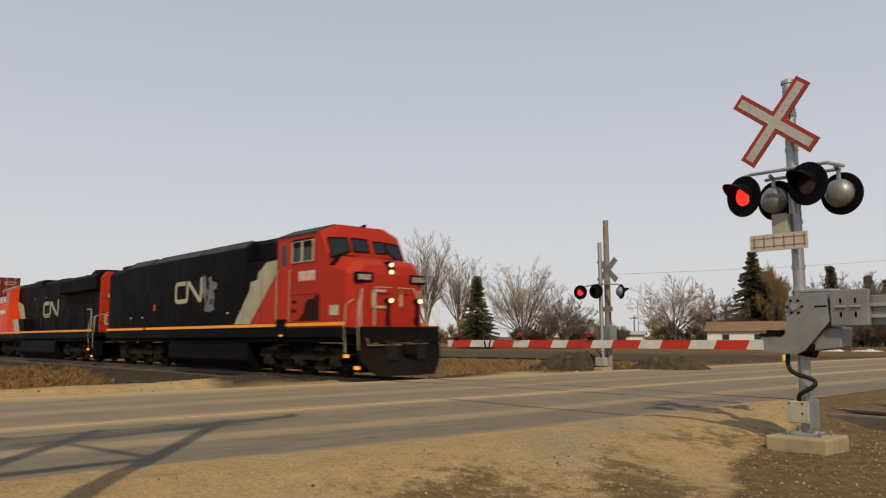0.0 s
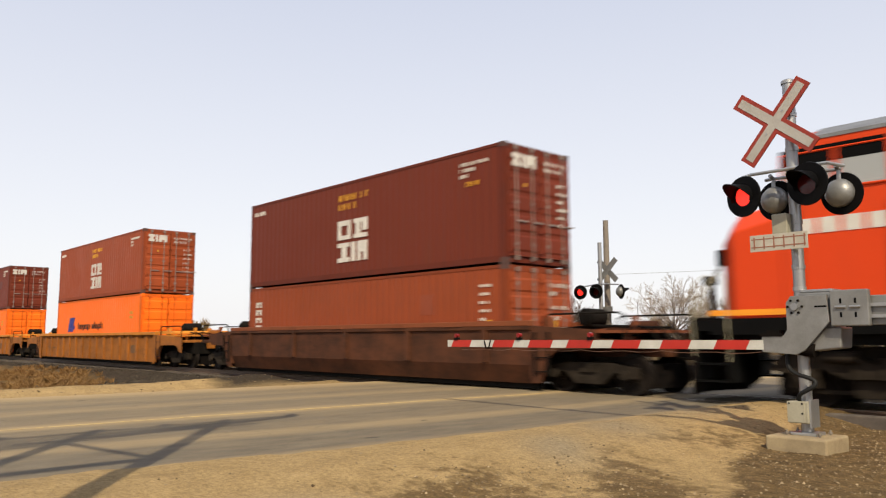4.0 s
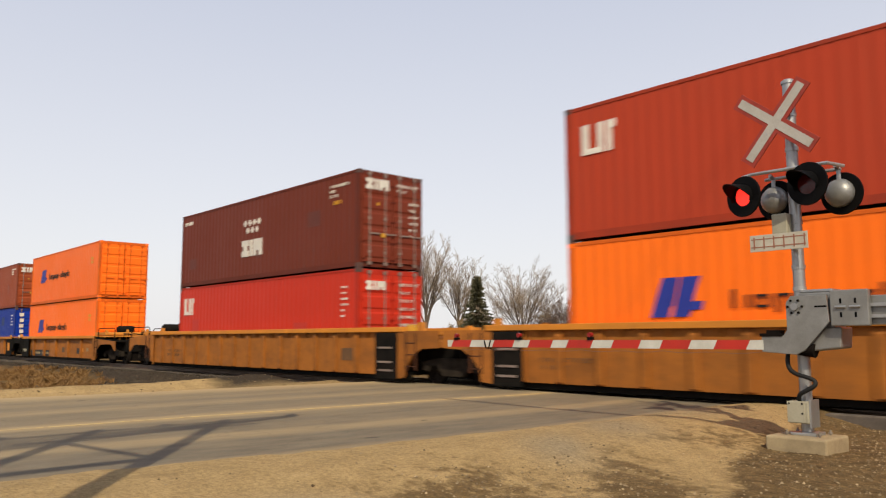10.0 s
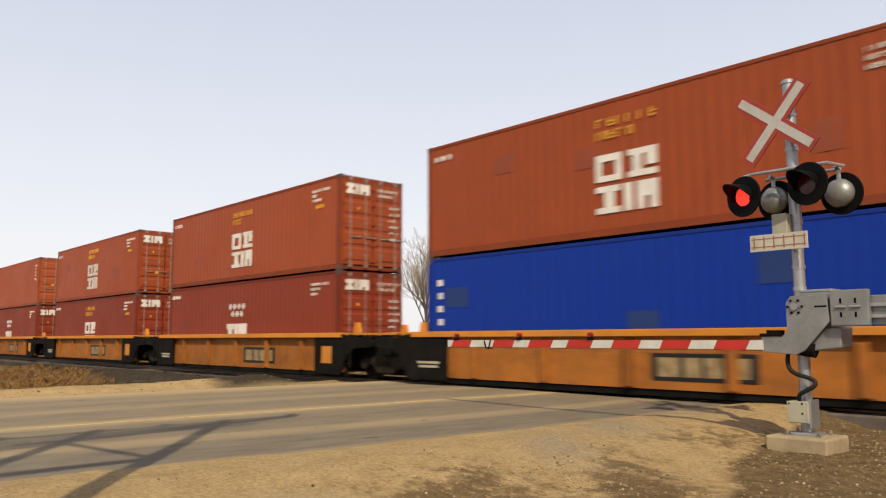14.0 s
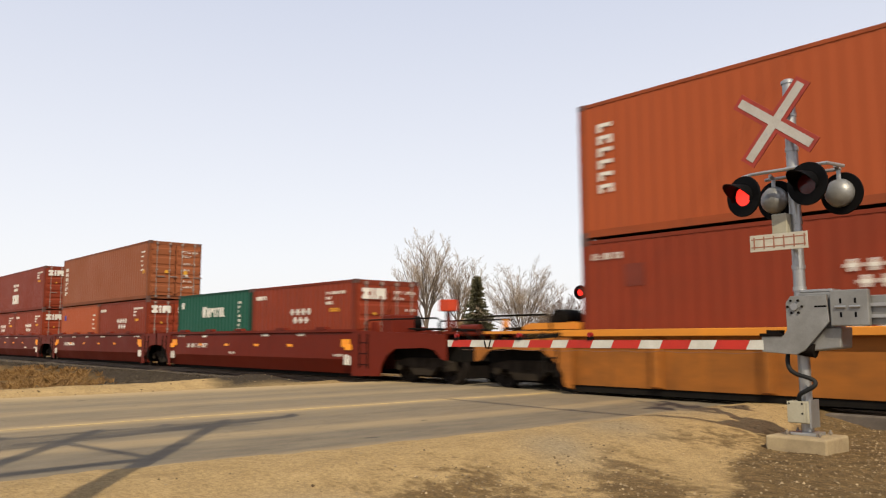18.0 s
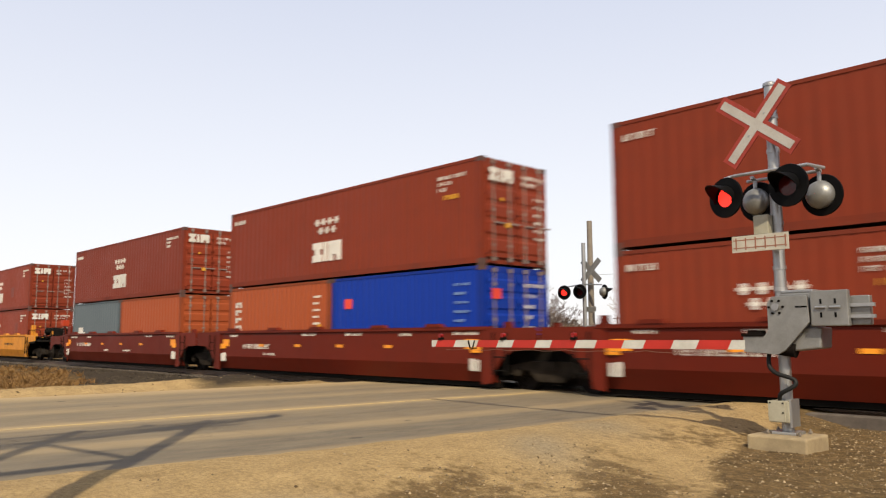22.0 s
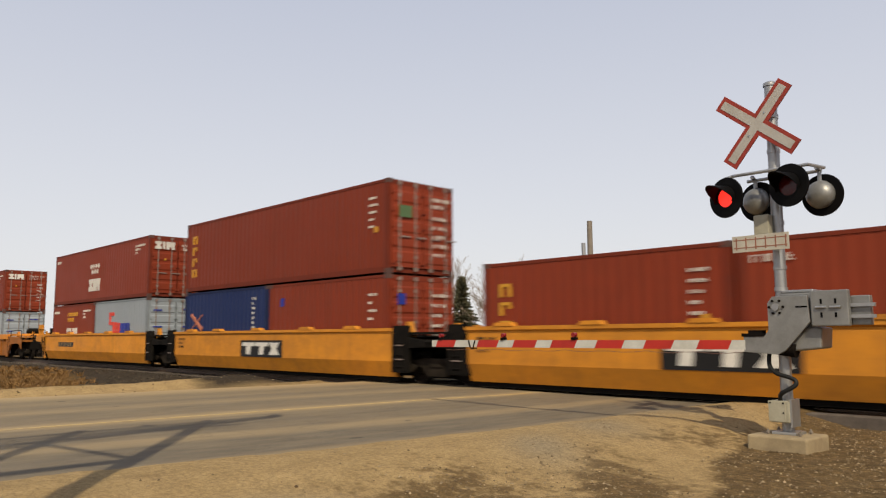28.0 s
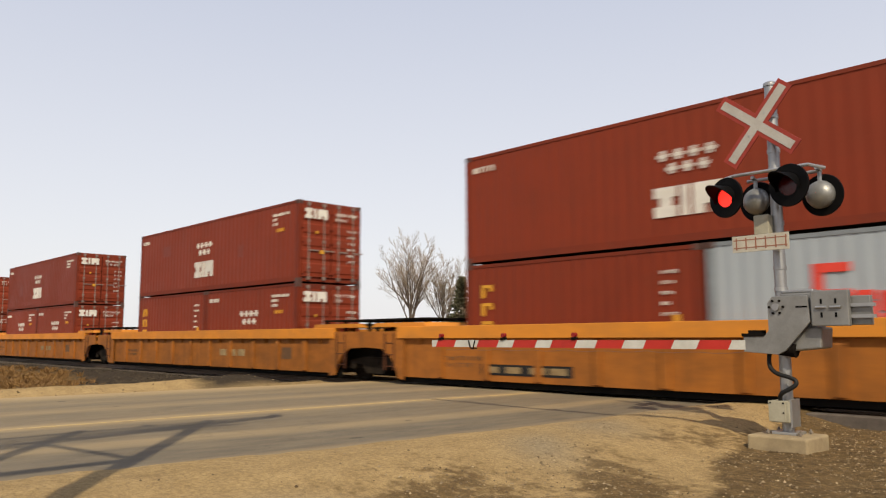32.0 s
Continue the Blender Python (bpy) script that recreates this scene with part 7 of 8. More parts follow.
def lamp(signal, x, y, z, turn, tag, dome=True):
    """One flasher lamp facing its own -y: background disc, hood, housing, and a lens that turns between its lit and its dark side."""
    at = pose(x, y, z, 0, 0, turn)
    disc = MB().lathe([(-0.02, 0.262), (-0.005, 0.267), (0.01, 0.262), (0.01, 0.13), (-0.02, 0.13), (-0.02, 0.262)], 32)
    la = part("lamp", disc, M_BLACK, signal, "black flasher lamp with hood", at=at, smooth=True)
    hood = MB()
    n, r, ln = 22, 0.155, 0.33
    vv, ff = [], []
    for k in range(n + 1):
        a = math.pi * (-0.12 + 1.24 * k / n)
        reach = ln * (0.22 + 0.78 * max(0.0, math.sin(a)))
        for rr in (r, r - 0.008):
            vv += [(rr * math.cos(a), -0.015, rr * math.sin(a)), (rr * math.cos(a), -reach, rr * math.sin(a) - 0.02)]
    for k in range(n):
        o = k * 4
        ff += [(o, o + 4, o + 5, o + 1), (o + 2, o + 3, o + 7, o + 6), (o + 1, o + 5, o + 7, o + 3)]
    part("hood", hood.add(vv, ff), M_BLACK, la, "black sheet-metal hood", smooth=True)
    part("housing", MB().lathe([(0.01, 0.17), (0.05, 0.18), (0.10, 0.165), (0.15, 0.12), (0.175, 0.06), (0.18, 0.001)], 24), M_ALU, la, "grey domed housing", smooth=True)
    lens = MB().lathe([(-0.013, 0.122), (-0.024, 0.07), (-0.028, 0.001)], 24)
    o = len(lens.f)
    lens.lathe([(-0.013, 0.122), (-0.0125, 0.129), (0.0125, 0.129), (0.018, 0.07), (0.022, 0.001)], 24)
    me = lens.mesh("lens", True)
    me.materials.append(M_LENS_ON)
    me.materials.append(M_LENS_OFF)
    me.polygons.foreach_set("material_index", [0] * o + [1] * (len(me.polygons) - o))
    le = new("lens", me)
    le.parent = la
    le["label"] = "round red lens"
    if tag:
        LENSES[tag].append(le)
    else:
        le.matrix_basis = pose(0, 0, 0, 0, 0, 180)
    return la


def crossbuck(signal, x, y, z, reach, face, rim=True, lean=0.0):
    """Two crossed boards; on the front each meets the other flush, with one rim round the whole cross and a white face inside it."""
    def cross(a, b):
        return [(b, b), (b, a), (-b, a), (-b, b), (-a, b), (-a, -b), (-b, -b), (-b, -a), (b, -a), (b, -b), (a, -b), (a, b)]
    at = Matrix.Translation((x, y, z)) @ pose(0, 0, 0, 0, 45 + lean, 0)
    if rim:
        b = part("crossbuck_board", MB().prism(cross(reach, 0.105), "y", -0.010, 0.010), M_RIM, signal, "red-edged crossed boards", at=at, bevel=0.002)
        part("face", MB().prism(cross(reach - 0.048, 0.055), "y", -0.0145, -0.008), M_FACE, b, "greyish white face")
        for a in (-0.17, 0.17):
            part("bolt", MB().cyl((0, -0.022, a), (0, -0.013, a), 0.012, None, 6), M_GALV, b)
    else:
        for i, a in enumerate((45 + lean, -45 + lean)):
            part("crossbuck_board", MB().box(-reach, reach, -0.006, 0.006, -0.105, 0.105), M_ALU, signal, "grey back of a crossed board", at=Matrix.Translation((x, y - 0.016 * i, z)) @ pose(0, 0, 0, 0, a, 0))


STRIPES = ((-0.99, -0.55), (-1.79, -1.36), (-2.60, -2.14), (-3.43, -2.97), (-4.21, -3.74), (-5.01, -4.55), (-6.02, -5.56))


def eased(pts):
    """A polyline with its corners cut twice."""
    pts = [Vector(p) for p in pts]
    for _ in range(2):
        cut = [pts[0]]
        for p, q in zip(pts, pts[1:]):
            cut += [p.lerp(q, 0.25), p.lerp(q, 0.75)]
        pts = cut + [pts[-1]]
    return pts


def near_signal():
    X, Y = -3.96, 9.66
    s = thing("crossing_signal", "galvanised crossing signal with crossbuck, flashers and lowered gate", "crossing signal", "crossing signals", at=(X, Y, 0))
    part("footing", MB().box(-0.36, 0.36, -0.38, 0.30, -0.40, 0.0), M_CONC, s, "weathered concrete footing", bevel=0.025)
    part("mast", MB().cyl((0, 0, 0.02), (0, 0, 4.42), 0.072, None, 24), M_GALV, s, "galvanised steel mast", smooth=True)
    part("mast_cap", MB().lathe([(4.41, 0.085), (4.45, 0.085), (4.47, 0.05), (4.475, 0.001)], 20, "z"), M_GALV, s, smooth=True)
    for z in (1.78, 2.05, 2.62, 3.3, 3.55, 4.0):
        part("mast_band", MB().lathe([(z - 0.025, 0.072), (z - 0.025, 0.081), (z + 0.025, 0.081), (z + 0.025, 0.072)], 20, "z"), M_GALV, s, smooth=True)
    part("base_flange", MB().box(-0.15, 0.15, -0.15, 0.15, 0.0, 0.035), M_GALV, s, bevel=0.006)
    for dx in (-0.19, 0.2):
        for dy in (-0.16, 0.16):
            part("anchor_bolt", MB().cyl((dx, dy, 0.0), (dx, dy, 0.06), 0.013, None, 8).cyl((dx, dy, 0.015), (dx, dy, 0.035), 0.026, None, 6), M_WOODPOLE, s)
    jb = part("junction_box", MB().box(-0.14, 0.10, -0.20, 0.02, 0.15, 0.41), M_GREYBOX, s, "grey steel junction box", bevel=0.012)
    part("box_lid", MB().box(-0.148, 0.06, -0.212, -0.20, 0.16, 0.41), M_GREYBOX, jb, bevel=0.004)
    part("box_back", MB().box(0.10, 0.125, -0.18, 0.06, 0.10, 0.43), M_GALV, jb)
    for dx, dz in ((-0.12, 0.385), (0.035, 0.385), (0.035, 0.27)):
        part("lid_bolt", MB().cyl((dx, -0.222, dz), (dx, -0.21, dz), 0.010, None, 6), M_TRUCK, jb)
    part("conduit", MB().tube(eased([(-0.13, -0.1, 1.05), (-0.15, -0.12, 0.92), (-0.13, -0.15, 0.8), (-0.03, -0.17, 0.73), (0.10, -0.16, 0.70), (0.18, -0.14, 0.66), (0.18, -0.16, 0.6), (0.08, -0.19, 0.54), (-0.01, -0.18, 0.49), (-0.03, -0.13, 0.40)]), 0.027, 10), M_RUBBER, s, "black ribbed cable conduit", smooth=True)
    crossbuck(s, -0.125, -0.16, 3.90, 0.61, 1, True, -6.0)
    part("crossbuck_bracket", MB().box(-0.16, 0.02, -0.14, -0.04, 3.87, 3.99), M_GALV, s)
    # lamp crossarm and lamps
    part("crossarm", MB().tube([(-0.62, -0.1, 3.27), (-0.5, -0.1, 3.29), (0.45, -0.1, 3.29), (0.55, 0.15, 3.27)], 0.022, 8), M_GALV, s, "thin steel lamp crossarm", smooth=True)
    part("crossarm", MB().tube([(-0.45, 0.2, 3.25), (0.5, 0.2, 3.25)], 0.022, 8), M_GALV, s, smooth=True)
    for x, y, z, turn, tag in ((-0.54, -0.24, 2.99, -16, "first"), (0.28, -0.28, 3.03, -12, "second"), (-0.34, 0.26, 2.97, 172, "first"), (0.47, 0.26, 2.95, 172, "second")):
        lamp(s, x, y, z, turn, tag)
        part("lamp_bracket", MB().tube([(x, 0.1 if y > 0 else -0.1, 3.28), (x, y + (0.06 if y < 0 else -0.06), 3.25), (x, y + (0.07 if y < 0 else -0.07), z + 0.1)], 0.026, 8), M_GALV, s, smooth=True)
    sign = part("track_sign", MB().box(-0.50, 0.22, -0.225, -0.21, 2.26, 2.47), M_SIGN, s, "greyish board with faded red grid lines", bevel=0.003)
    grid = MB()
    for i in range(6):
        x = -0.45 + i * 0.125
        grid.box(x, x + 0.016, -0.2285, -0.224, 2.29, 2.445)
    grid.box(-0.48, 0.20, -0.228, -0.224, 2.31, 2.322).box(-0.48, 0.20, -0.228, -0.224, 2.41, 2.422)
    part("grid_line", grid, mat("faded_red_lines", (0.27, 0.11, 0.07), 0.6), sign)
    part("bell_box", MB().box(-0.22, -0.03, -0.2, -0.05, 2.47, 2.72), M_GREYBOX, s, "small weathered grey box", bevel=0.01)
    # gate mechanism
    gm = part("gate_mechanism", MB().box(0.02, 0.44, -0.12, 0.22, 1.12, 1.72), M_ALU, s, "grey cast gate machine", bevel=0.02)
    part("machine_lid", MB().box(0.04, 0.42, -0.1, 0.2, 1.72, 1.76), M_GALV, gm, bevel=0.012)
    arm_pts = [(-0.40, 1.00), (-0.40, 1.19), (-0.13, 1.20), (-0.08, 1.27), (-0.08, 1.60), (-0.02, 1.68), (0.40, 1.68), (0.42, 1.36), (0.12, 1.02), (0.02, 0.97)]
    br = part("arm_bracket", MB().prism(arm_pts, "y", -0.25, -0.215), M_ALU, s, "angled grey arm bracket", bevel=0.006)
    part("arm_bracket", MB().prism(arm_pts, "y", 0.245, 0.28), M_ALU, s, bevel=0.006)
    for i in range(6):
        a = math.pi * i / 3
        part("bolt", MB().cyl((0.03 + 0.085 * math.cos(a), -0.268, 1.55 + 0.085 * math.sin(a)), (0.03 + 0.085 * math.cos(a), -0.25, 1.55 + 0.085 * math.sin(a)), 0.016, None, 6), M_TRUCK, br)
    part("pivot", MB().cyl((0.03, -0.285, 1.55), (0.03, -0.25, 1.55), 0.045, None, 14), M_GALV, br, smooth=True)
    part("slot", MB().box(0.26, 0.40, -0.2525, -0.249, 1.535, 1.555), M_BLACK, br)
    cw = part("counterweight", MB().box(0.44, 0.86, -0.26, -0.17, 1.31, 1.73), M_ALU, s, "stacked grey counterweight plates", bevel=0.012)
    part("counterweight", MB().box(0.55, 1.06, -0.155, -0.06, 1.32, 1.66), M_ALU, s, bevel=0.012)
    part("counterweight_rail", MB().box(0.8, 1.12, -0.2, -0.16, 1.53, 1.57).box(0.8, 1.12, -0.2, -0.16, 1.40, 1.44).lathe([(0, 0.001)], 3), M_GALV, s)
    for dx in (0.56, 0.72):
        for dz in (1.44, 1.6):
            part("slot", MB().box(dx - 0.012, dx + 0.012, -0.263, -0.259, dz - 0.03, dz + 0.03), M_BLACK, cw)
        part("bolt", MB().cyl((dx - 0.06, -0.275, 1.53), (dx + 0.06, -0.275, 1.53), 0.016, None, 8), M_GALV, cw)
    part("lower_housing", MB().prism([(0.06, 1.0), (0.5, 1.05), (0.52, 1.3), (0.1, 1.3)], "y", -0.16, 0.2), M_ALU, s, bevel=0.02)
    part("motor", MB().cyl((-0.05, -0.12, 1.06), (0.2, -0.12, 1.02), 0.09, None, 14), M_TRUCK, s, smooth=True)
    part("clamp_bolts", MB().box(-0.42, -0.14, -0.26, 0.0, 1.19, 1.23).box(-0.36, -0.2, -0.2, -0.04, 1.23, 1.27), M_TRUCK, s, "dark arm clamp")
    # the lowered arm with slanted stripes
    x0, x1, yb = -0.38, -6.18, -0.24
    arm = part("gate_arm", MB().box(x0, x1, yb - 0.012, yb + 0.012, 1.028, 1.146), M_WHITE, s, "lowered gate arm in red and white stripes")
    for b, a in STRIPES:
        part("red_stripe", MB().prism([(a, 1.147), (a - 0.06, 1.027), (max(b - 0.06, x1 + 0.02), 1.027), (b, 1.147)], "y", yb - 0.0155, yb + 0.0155), M_RED, arm, "slanted red stripe")
    part("arm_splice", MB().box(-5.22, -5.08, yb - 0.02, yb + 0.02, 1.0, 1.02).tube([(-5.25, yb - 0.02, 1.14), (-5.21, yb - 0.02, 1.02), (-5.15, yb - 0.02, 1.0), (-5.1, yb - 0.02, 1.14)], 0.012, 6), M_TRUCK, arm, "dark arm splice")
    for x in (-3.03, -4.46, -5.95):
        al = part("arm_lamp", MB().box(x - 0.045, x + 0.045, yb - 0.03, yb + 0.03, 1.146, 1.19), M_TRUCK, arm)
        part("lens", MB().cyl((x, yb - 0.035, 1.225), (x, yb + 0.035, 1.225), 0.036, None, 14), M_ARMLAMP, al, "small red arm lamp", smooth=True)
    wire = [(-0.4 - i * 0.2, yb - 0.02, 1.0 - 0.025 * abs(math.sin(i * 0.9))) for i in range(28)]
    part("arm_wire", MB().tube(wire, 0.004, 5), M_WIRE, arm, "thin brown wire under the arm", smooth=True)


def far_signal():
    X, Y = -16.5, 22.93
    s = thing("crossing_signal", "galvanised crossing signal seen across the road, flashers lit", "crossing signal", "crossing signals", at=(X, Y, 0))
    part("footing", MB().box(-0.24, 0.24, -0.24, 0.24, -0.4, 0.10), M_CONC, s, bevel=0.025)
    part("mast", MB().cyl((0, 0, 0.1), (0, 0, 4.62), 0.075, None, 16), M_GALV, s, smooth=True)
    part("junction_box", MB().box(-0.18, 0.18, -0.2, 0.05, 0.15, 0.45), M_GREYBOX, s, bevel=0.01)
    crossbuck(s, 0.22, 0.14, 3.6, 0.55, -1, False)
    part("crossarm", MB().tube([(-0.75, 0.05, 3.05), (0.0, -0.05, 3.1), (0.75, 0.05, 3.05)], 0.025, 8), M_GALV, s, smooth=True)
    for x, y, z, turn, tag in ((-0.72, -0.25, 2.82, 10, "first"), (0.02, -0.3, 2.82, 10, "second"), (0.72, 0.22, 2.80, 150, "first")):
        lamp(s, x, y, z, turn, tag)
    part("track_sign", MB().box(-0.1, 0.4, 0.12, 0.135, 2.1, 2.28), M_ALU, s, "grey back of a small sign")
    part("conduit", MB().tube([(-0.1, -0.08, 0.9), (-0.14, -0.12, 0.7), (0.05, -0.14, 0.55), (0.02, -0.12, 0.42)], 0.03, 8), M_RUBBER, s, smooth=True)
    part("gate_mechanism", MB().box(-0.3, 0.3, 0.1, 0.5, 1.0, 1.6), M_ALU, s, bevel=0.02)
    # a tall plain timber pole beside it
    p = thing("utility_pole", "plain weathered wooden pole behind the signal", "pole", at=(-16.75, 23.7, -0.2))
    part("pole", MB().cyl((0, 0, 0), (0.0, 0, 5.75), 0.13, 0.10, 12), M_WOODPOLE, p, smooth=True)


def pole_frame():
    """A two-legged wooden power line frame that stands beside the camera and throws its shadow across the road."""
    f = thing("power_pole_frame", "tall wooden H-frame power pole with crossarm and brace", "power pole", at=(-2.72, -0.83, -0.2))
    for y in (0.0, -1.79):
        part("pole", MB().cyl((0, y, 0), (0, y, 9.25), 0.125, 0.095, 12), M_WOODPOLE, f, smooth=True)
    for x, z, h in ((-0.16, 8.95, 0.05), (0.06, 8.55, 0.04)):
        part("crossarm", MB().box(x, x + 0.1, -3.1 if z > 8.9 else -2.5, 1.3 if z > 8.9 else 0.6, z, z + h), M_WOODPOLE, f)
    for z in (7.75, 8.05, 8.32, 8.6, 8.85):
        part("cable", MB().tube([(0.0, 1.25, 8.95), (0.0, -1.2, (8.95 + z) / 2 - 0.04), (0.0, -3.6, z)], 0.034, 6), M_RUBBER, f, "slack black cable")
    part("lower_brace", MB().box(-0.06, 0.06, -3.4, 0.1, 5.95, 6.09), M_WOODPOLE, f)
    part("diagonal_brace", MB().tube([(0, 0, 6.05), (0, -1.79, 8.2)], 0.05, 8), M_WOODPOLE, f)
    for y in (-2.9, -0.9, 1.1):
        part("insulator", MB().lathe([(9.05, 0.03), (9.1, 0.1), (9.14, 0.05), (9.18, 0.1), (9.22, 0.05), (9.28, 0.08), (9.3, 0.001)], 12, "z"), M_BLACK, f, at=(0, y, 0), smooth=True)
    for y, dx in ((-2.9, 0.0), (-0.9, 0.0), (1.1, 0.0)):
        part("wire", MB().tube([(0.9 * math.sin(i * 0.5), y - 45 + i * 7.5, 9.3 - 0.9 * math.sin(math.pi * i / 12)) for i in range(13)], 0.004, 5), M_RUBBER, f)


near_signal()
far_signal()
pole_frame()


# ---- trees, houses and the far distance ----
def limb(mb, p, q, r0, r1, n):
    d = (q - p).normalized()
    u = d.orthogonal().normalized()
    w = d.cross(u)
    o = len(mb.v)
    for c, r in ((p, r0), (q, r1)):
        for k in range(n):
            a = 2 * math.pi * k / n
            mb.v.append(tuple(c + u * (math.cos(a) * r) + w * (math.sin(a) * r)))
    for k in range(n):
        mb.f.append((o + k, o + (k + 1) % n, o + n + (k + 1) % n, o + n + k))


def bare_tree(x, y, height, width, seed, twig, label, upright=0.6, trunks=1, base=0.16, depth=6):
    """A leafless tree: tapered trunk and limbs in one part, fine twigs in another. The crown fills an egg of the given height and width."""
    rng = random.Random(seed)
    wood, fine = MB(), MB()
    thin = (0.000105 if depth > 5 or upright > 1.4 else 0.00016) * math.hypot(x, y)
    hw = width / 2
    low = height * (0.12 + 0.1 * upright)

    def room(p):
        """How wide the crown may be at a height."""
        k = min(1.0, max(0.0, (p.z - low * 0.4) / (height - low * 0.4)))
        return hw * (math.sin(math.pi * min(1.0, k ** 0.75 * 0.93 + 0.05)) ** 0.7 + 0.05)

    def grow(p, d, ln, r, level):
        segs = 3 if level > 1 else 2
        step = ln / segs
        for i in range(segs):
            d = (d + Vector((rng.gauss(0, 1), rng.gauss(0, 1), rng.gauss(0, 0.6))) * 0.13 + Vector((0, 0, 0.10 * upright))).normalized()
            q = p + d * step
            if q.z > height * rng.uniform(0.84, 1.05) or math.hypot(q.x, q.y) > room(q) * rng.uniform(0.7, 1.3) + 0.15:
                if level < depth - 1:
                    return
                d = (d + Vector((-q.x, -q.y, 0)) * 0.05).normalized()
                q = p + d * step
            r1 = r * (1 - 0.36 / segs)
            limb(wood if level > 3 else fine, p, q, max(r, thin), max(r1, thin * 0.8), 6 if level > 4 else (4 if level > 3 else 3))
            p, r = q, r1
            if level > 1:
                for _ in range(2 if level == 4 or (level == 3 and i) or (level == 2 and i == 1) else 1):
                    branch(p, d, ln * rng.uniform(0.5, 0.85), r * rng.uniform(0.45, 0.65), level - 1)
        if level > 1:
            branch(p, d, ln * rng.uniform(0.6, 0.85), r * 0.8, level - 1, 0.5)

    def branch(p, d, ln, r, level, k=1.0):
        side = d.orthogonal().normalized()
        side.rotate(Matrix.Rotation(rng.uniform(0, 2 * math.pi), 3, d))
        a = rng.uniform(0.35, 0.85) * (1.2 - 0.5 * upright) * k
        grow(p, (d * math.cos(a) + side * math.sin(a) + Vector((0, 0, 0.18 * upright))).normalized(), ln, r, level)

    for k in range(trunks):
        t = 2 * math.pi * (k + rng.random() * 0.6) / trunks
        lean = Vector((math.cos(t), math.sin(t), 0)) * (0.34 * hw / height * 2 if trunks > 1 else 0.03)
        grow(Vector((lean.x * 0.6, lean.y * 0.6, -0.5)), (Vector((0, 0, 1)) + lean * 0.8).normalized(), height * 0.36, base * height / 13 * (1 if trunks == 1 else 0.7), depth)
    ob = thing("bare_tree", label, "tree", "leafless trees", at=(x, y, -0.3))
    part("trunk", wood, M_BARK, ob, "branching trunk and limbs")
    part("crown", fine, twig, ob, "crown of fine bare twigs")


def crown_tree(x, y, height, width, seed, twig, label, mains=10, low=0.14, rise=0.3, fan=1.0, dense=1.0):
    """A leafless tree: main limbs fan out from the trunk to the rim of an egg-shaped crown, each with side branches, branchlets and twigs."""
    rng = random.Random(seed)
    thin = 0.00014 * math.hypot(x, y)
    wood, fine = MB(), MB()
    up = Vector((0, 0, 1))

    def bough(p, d, ln, r0, r1, segs, lift, wob):
        """One curved branch; returns its (point, heading, share) stations."""
        out = [(p, d, 0.0)]
        for q in range(segs):
            d = (d + up * lift / segs + Vector((rng.gauss(0, wob), rng.gauss(0, wob), rng.gauss(0, wob)))).normalized()
            e = p + d * ln / segs
            a, b = r0 + (r1 - r0) * q / segs, r0 + (r1 - r0) * (q + 1) / segs
            limb(wood if a > thin * 1.6 else fine, p, e, max(a, thin * 0.55), max(b, thin * 0.5), 6 if a > thin * 3 else 3)
            p = e
            out.append((p, d, (q + 1) / segs))
        return out

    def at(st, f):
        k = min(len(st) - 2, int(f * (len(st) - 1)))
        g = f * (len(st) - 1) - k
        return st[k][0].lerp(st[k + 1][0], g), st[k][1].lerp(st[k + 1][1], g).normalized()

    def away(d, a):
        side = d.orthogonal().normalized()
        side.rotate(Matrix.Rotation(rng.uniform(0, 2 * math.pi), 3, d))
        return (d * math.cos(a) + side * math.sin(a)).normalized()

    thick = 0.0165 * height
    trunk = bough(Vector((0, 0, -0.5)), (up + Vector((rng.gauss(0, 0.05), rng.gauss(0, 0.05), 0))).normalized(), height * low * 2.2 + 0.5, thick, thick * 0.6, 5, 0.05, 0.04)
    for m in range(mains):
        f = rng.uniform(0.35, 1.0)
        p, _ = at(trunk, f)
        t = 2.4 * m + rng.uniform(-0.4, 0.4)
        th = math.radians(80) * ((m + 0.4) / mains) ** 0.75 * fan
        k = math.cos(th)
        rim = Vector((math.sin(th) * math.cos(t) * width * 0.56, math.sin(th) * math.sin(t) * width * 0.56, height * (0.42 + 0.56 * k) * rng.uniform(0.88, 1.0)))
        d = (rim - p)
        ln = d.length * 1.03
        start = (d.normalized() + Vector((math.cos(t), math.sin(t), 0)) * 0.10 * (1 - rise) - up * rise * 0.35 * math.sin(th)).normalized()
        main = bough(p, start, ln, thick * rng.uniform(0.36, 0.5), thin * 0.8, 8, rise * 0.55 * math.sin(th), 0.045)
        n2 = int(11 * dense)
        for b in range(n2):
            f2 = 0.22 + 0.76 * (b + rng.random() * 0.8) / n2
            q, g = at(main, f2)
            l2 = ln * (0.14 + 0.36 * (1 - f2)) * rng.uniform(0.7, 1.1)
            side = bough(q, (away(g, rng.uniform(0.5, 0.85)) + up * 0.22 * rise).normalized(), l2, thick * 0.15 * (1.15 - f2) + thin, thin * 0.6, 5, 0.35 * rise, 0.07)
            n3 = max(4, int(8 * dense * (0.6 + l2 / ln)))
            for e in range(n3):
                f3 = 0.18 + 0.8 * (e + rng.random()) / n3
                q3, g3 = at(side, f3)
                l3 = max(0.035 * height, l2 * (0.20 + 0.34 * (1 - f3))) * rng.uniform(0.6, 1.1)
                third = bough(q3, (away(g3, rng.uniform(0.45, 0.8)) + up * 0.2 * rise).normalized(), l3, thin * 0.85, thin * 0.5, 3, 0.3 * rise, 0.08)
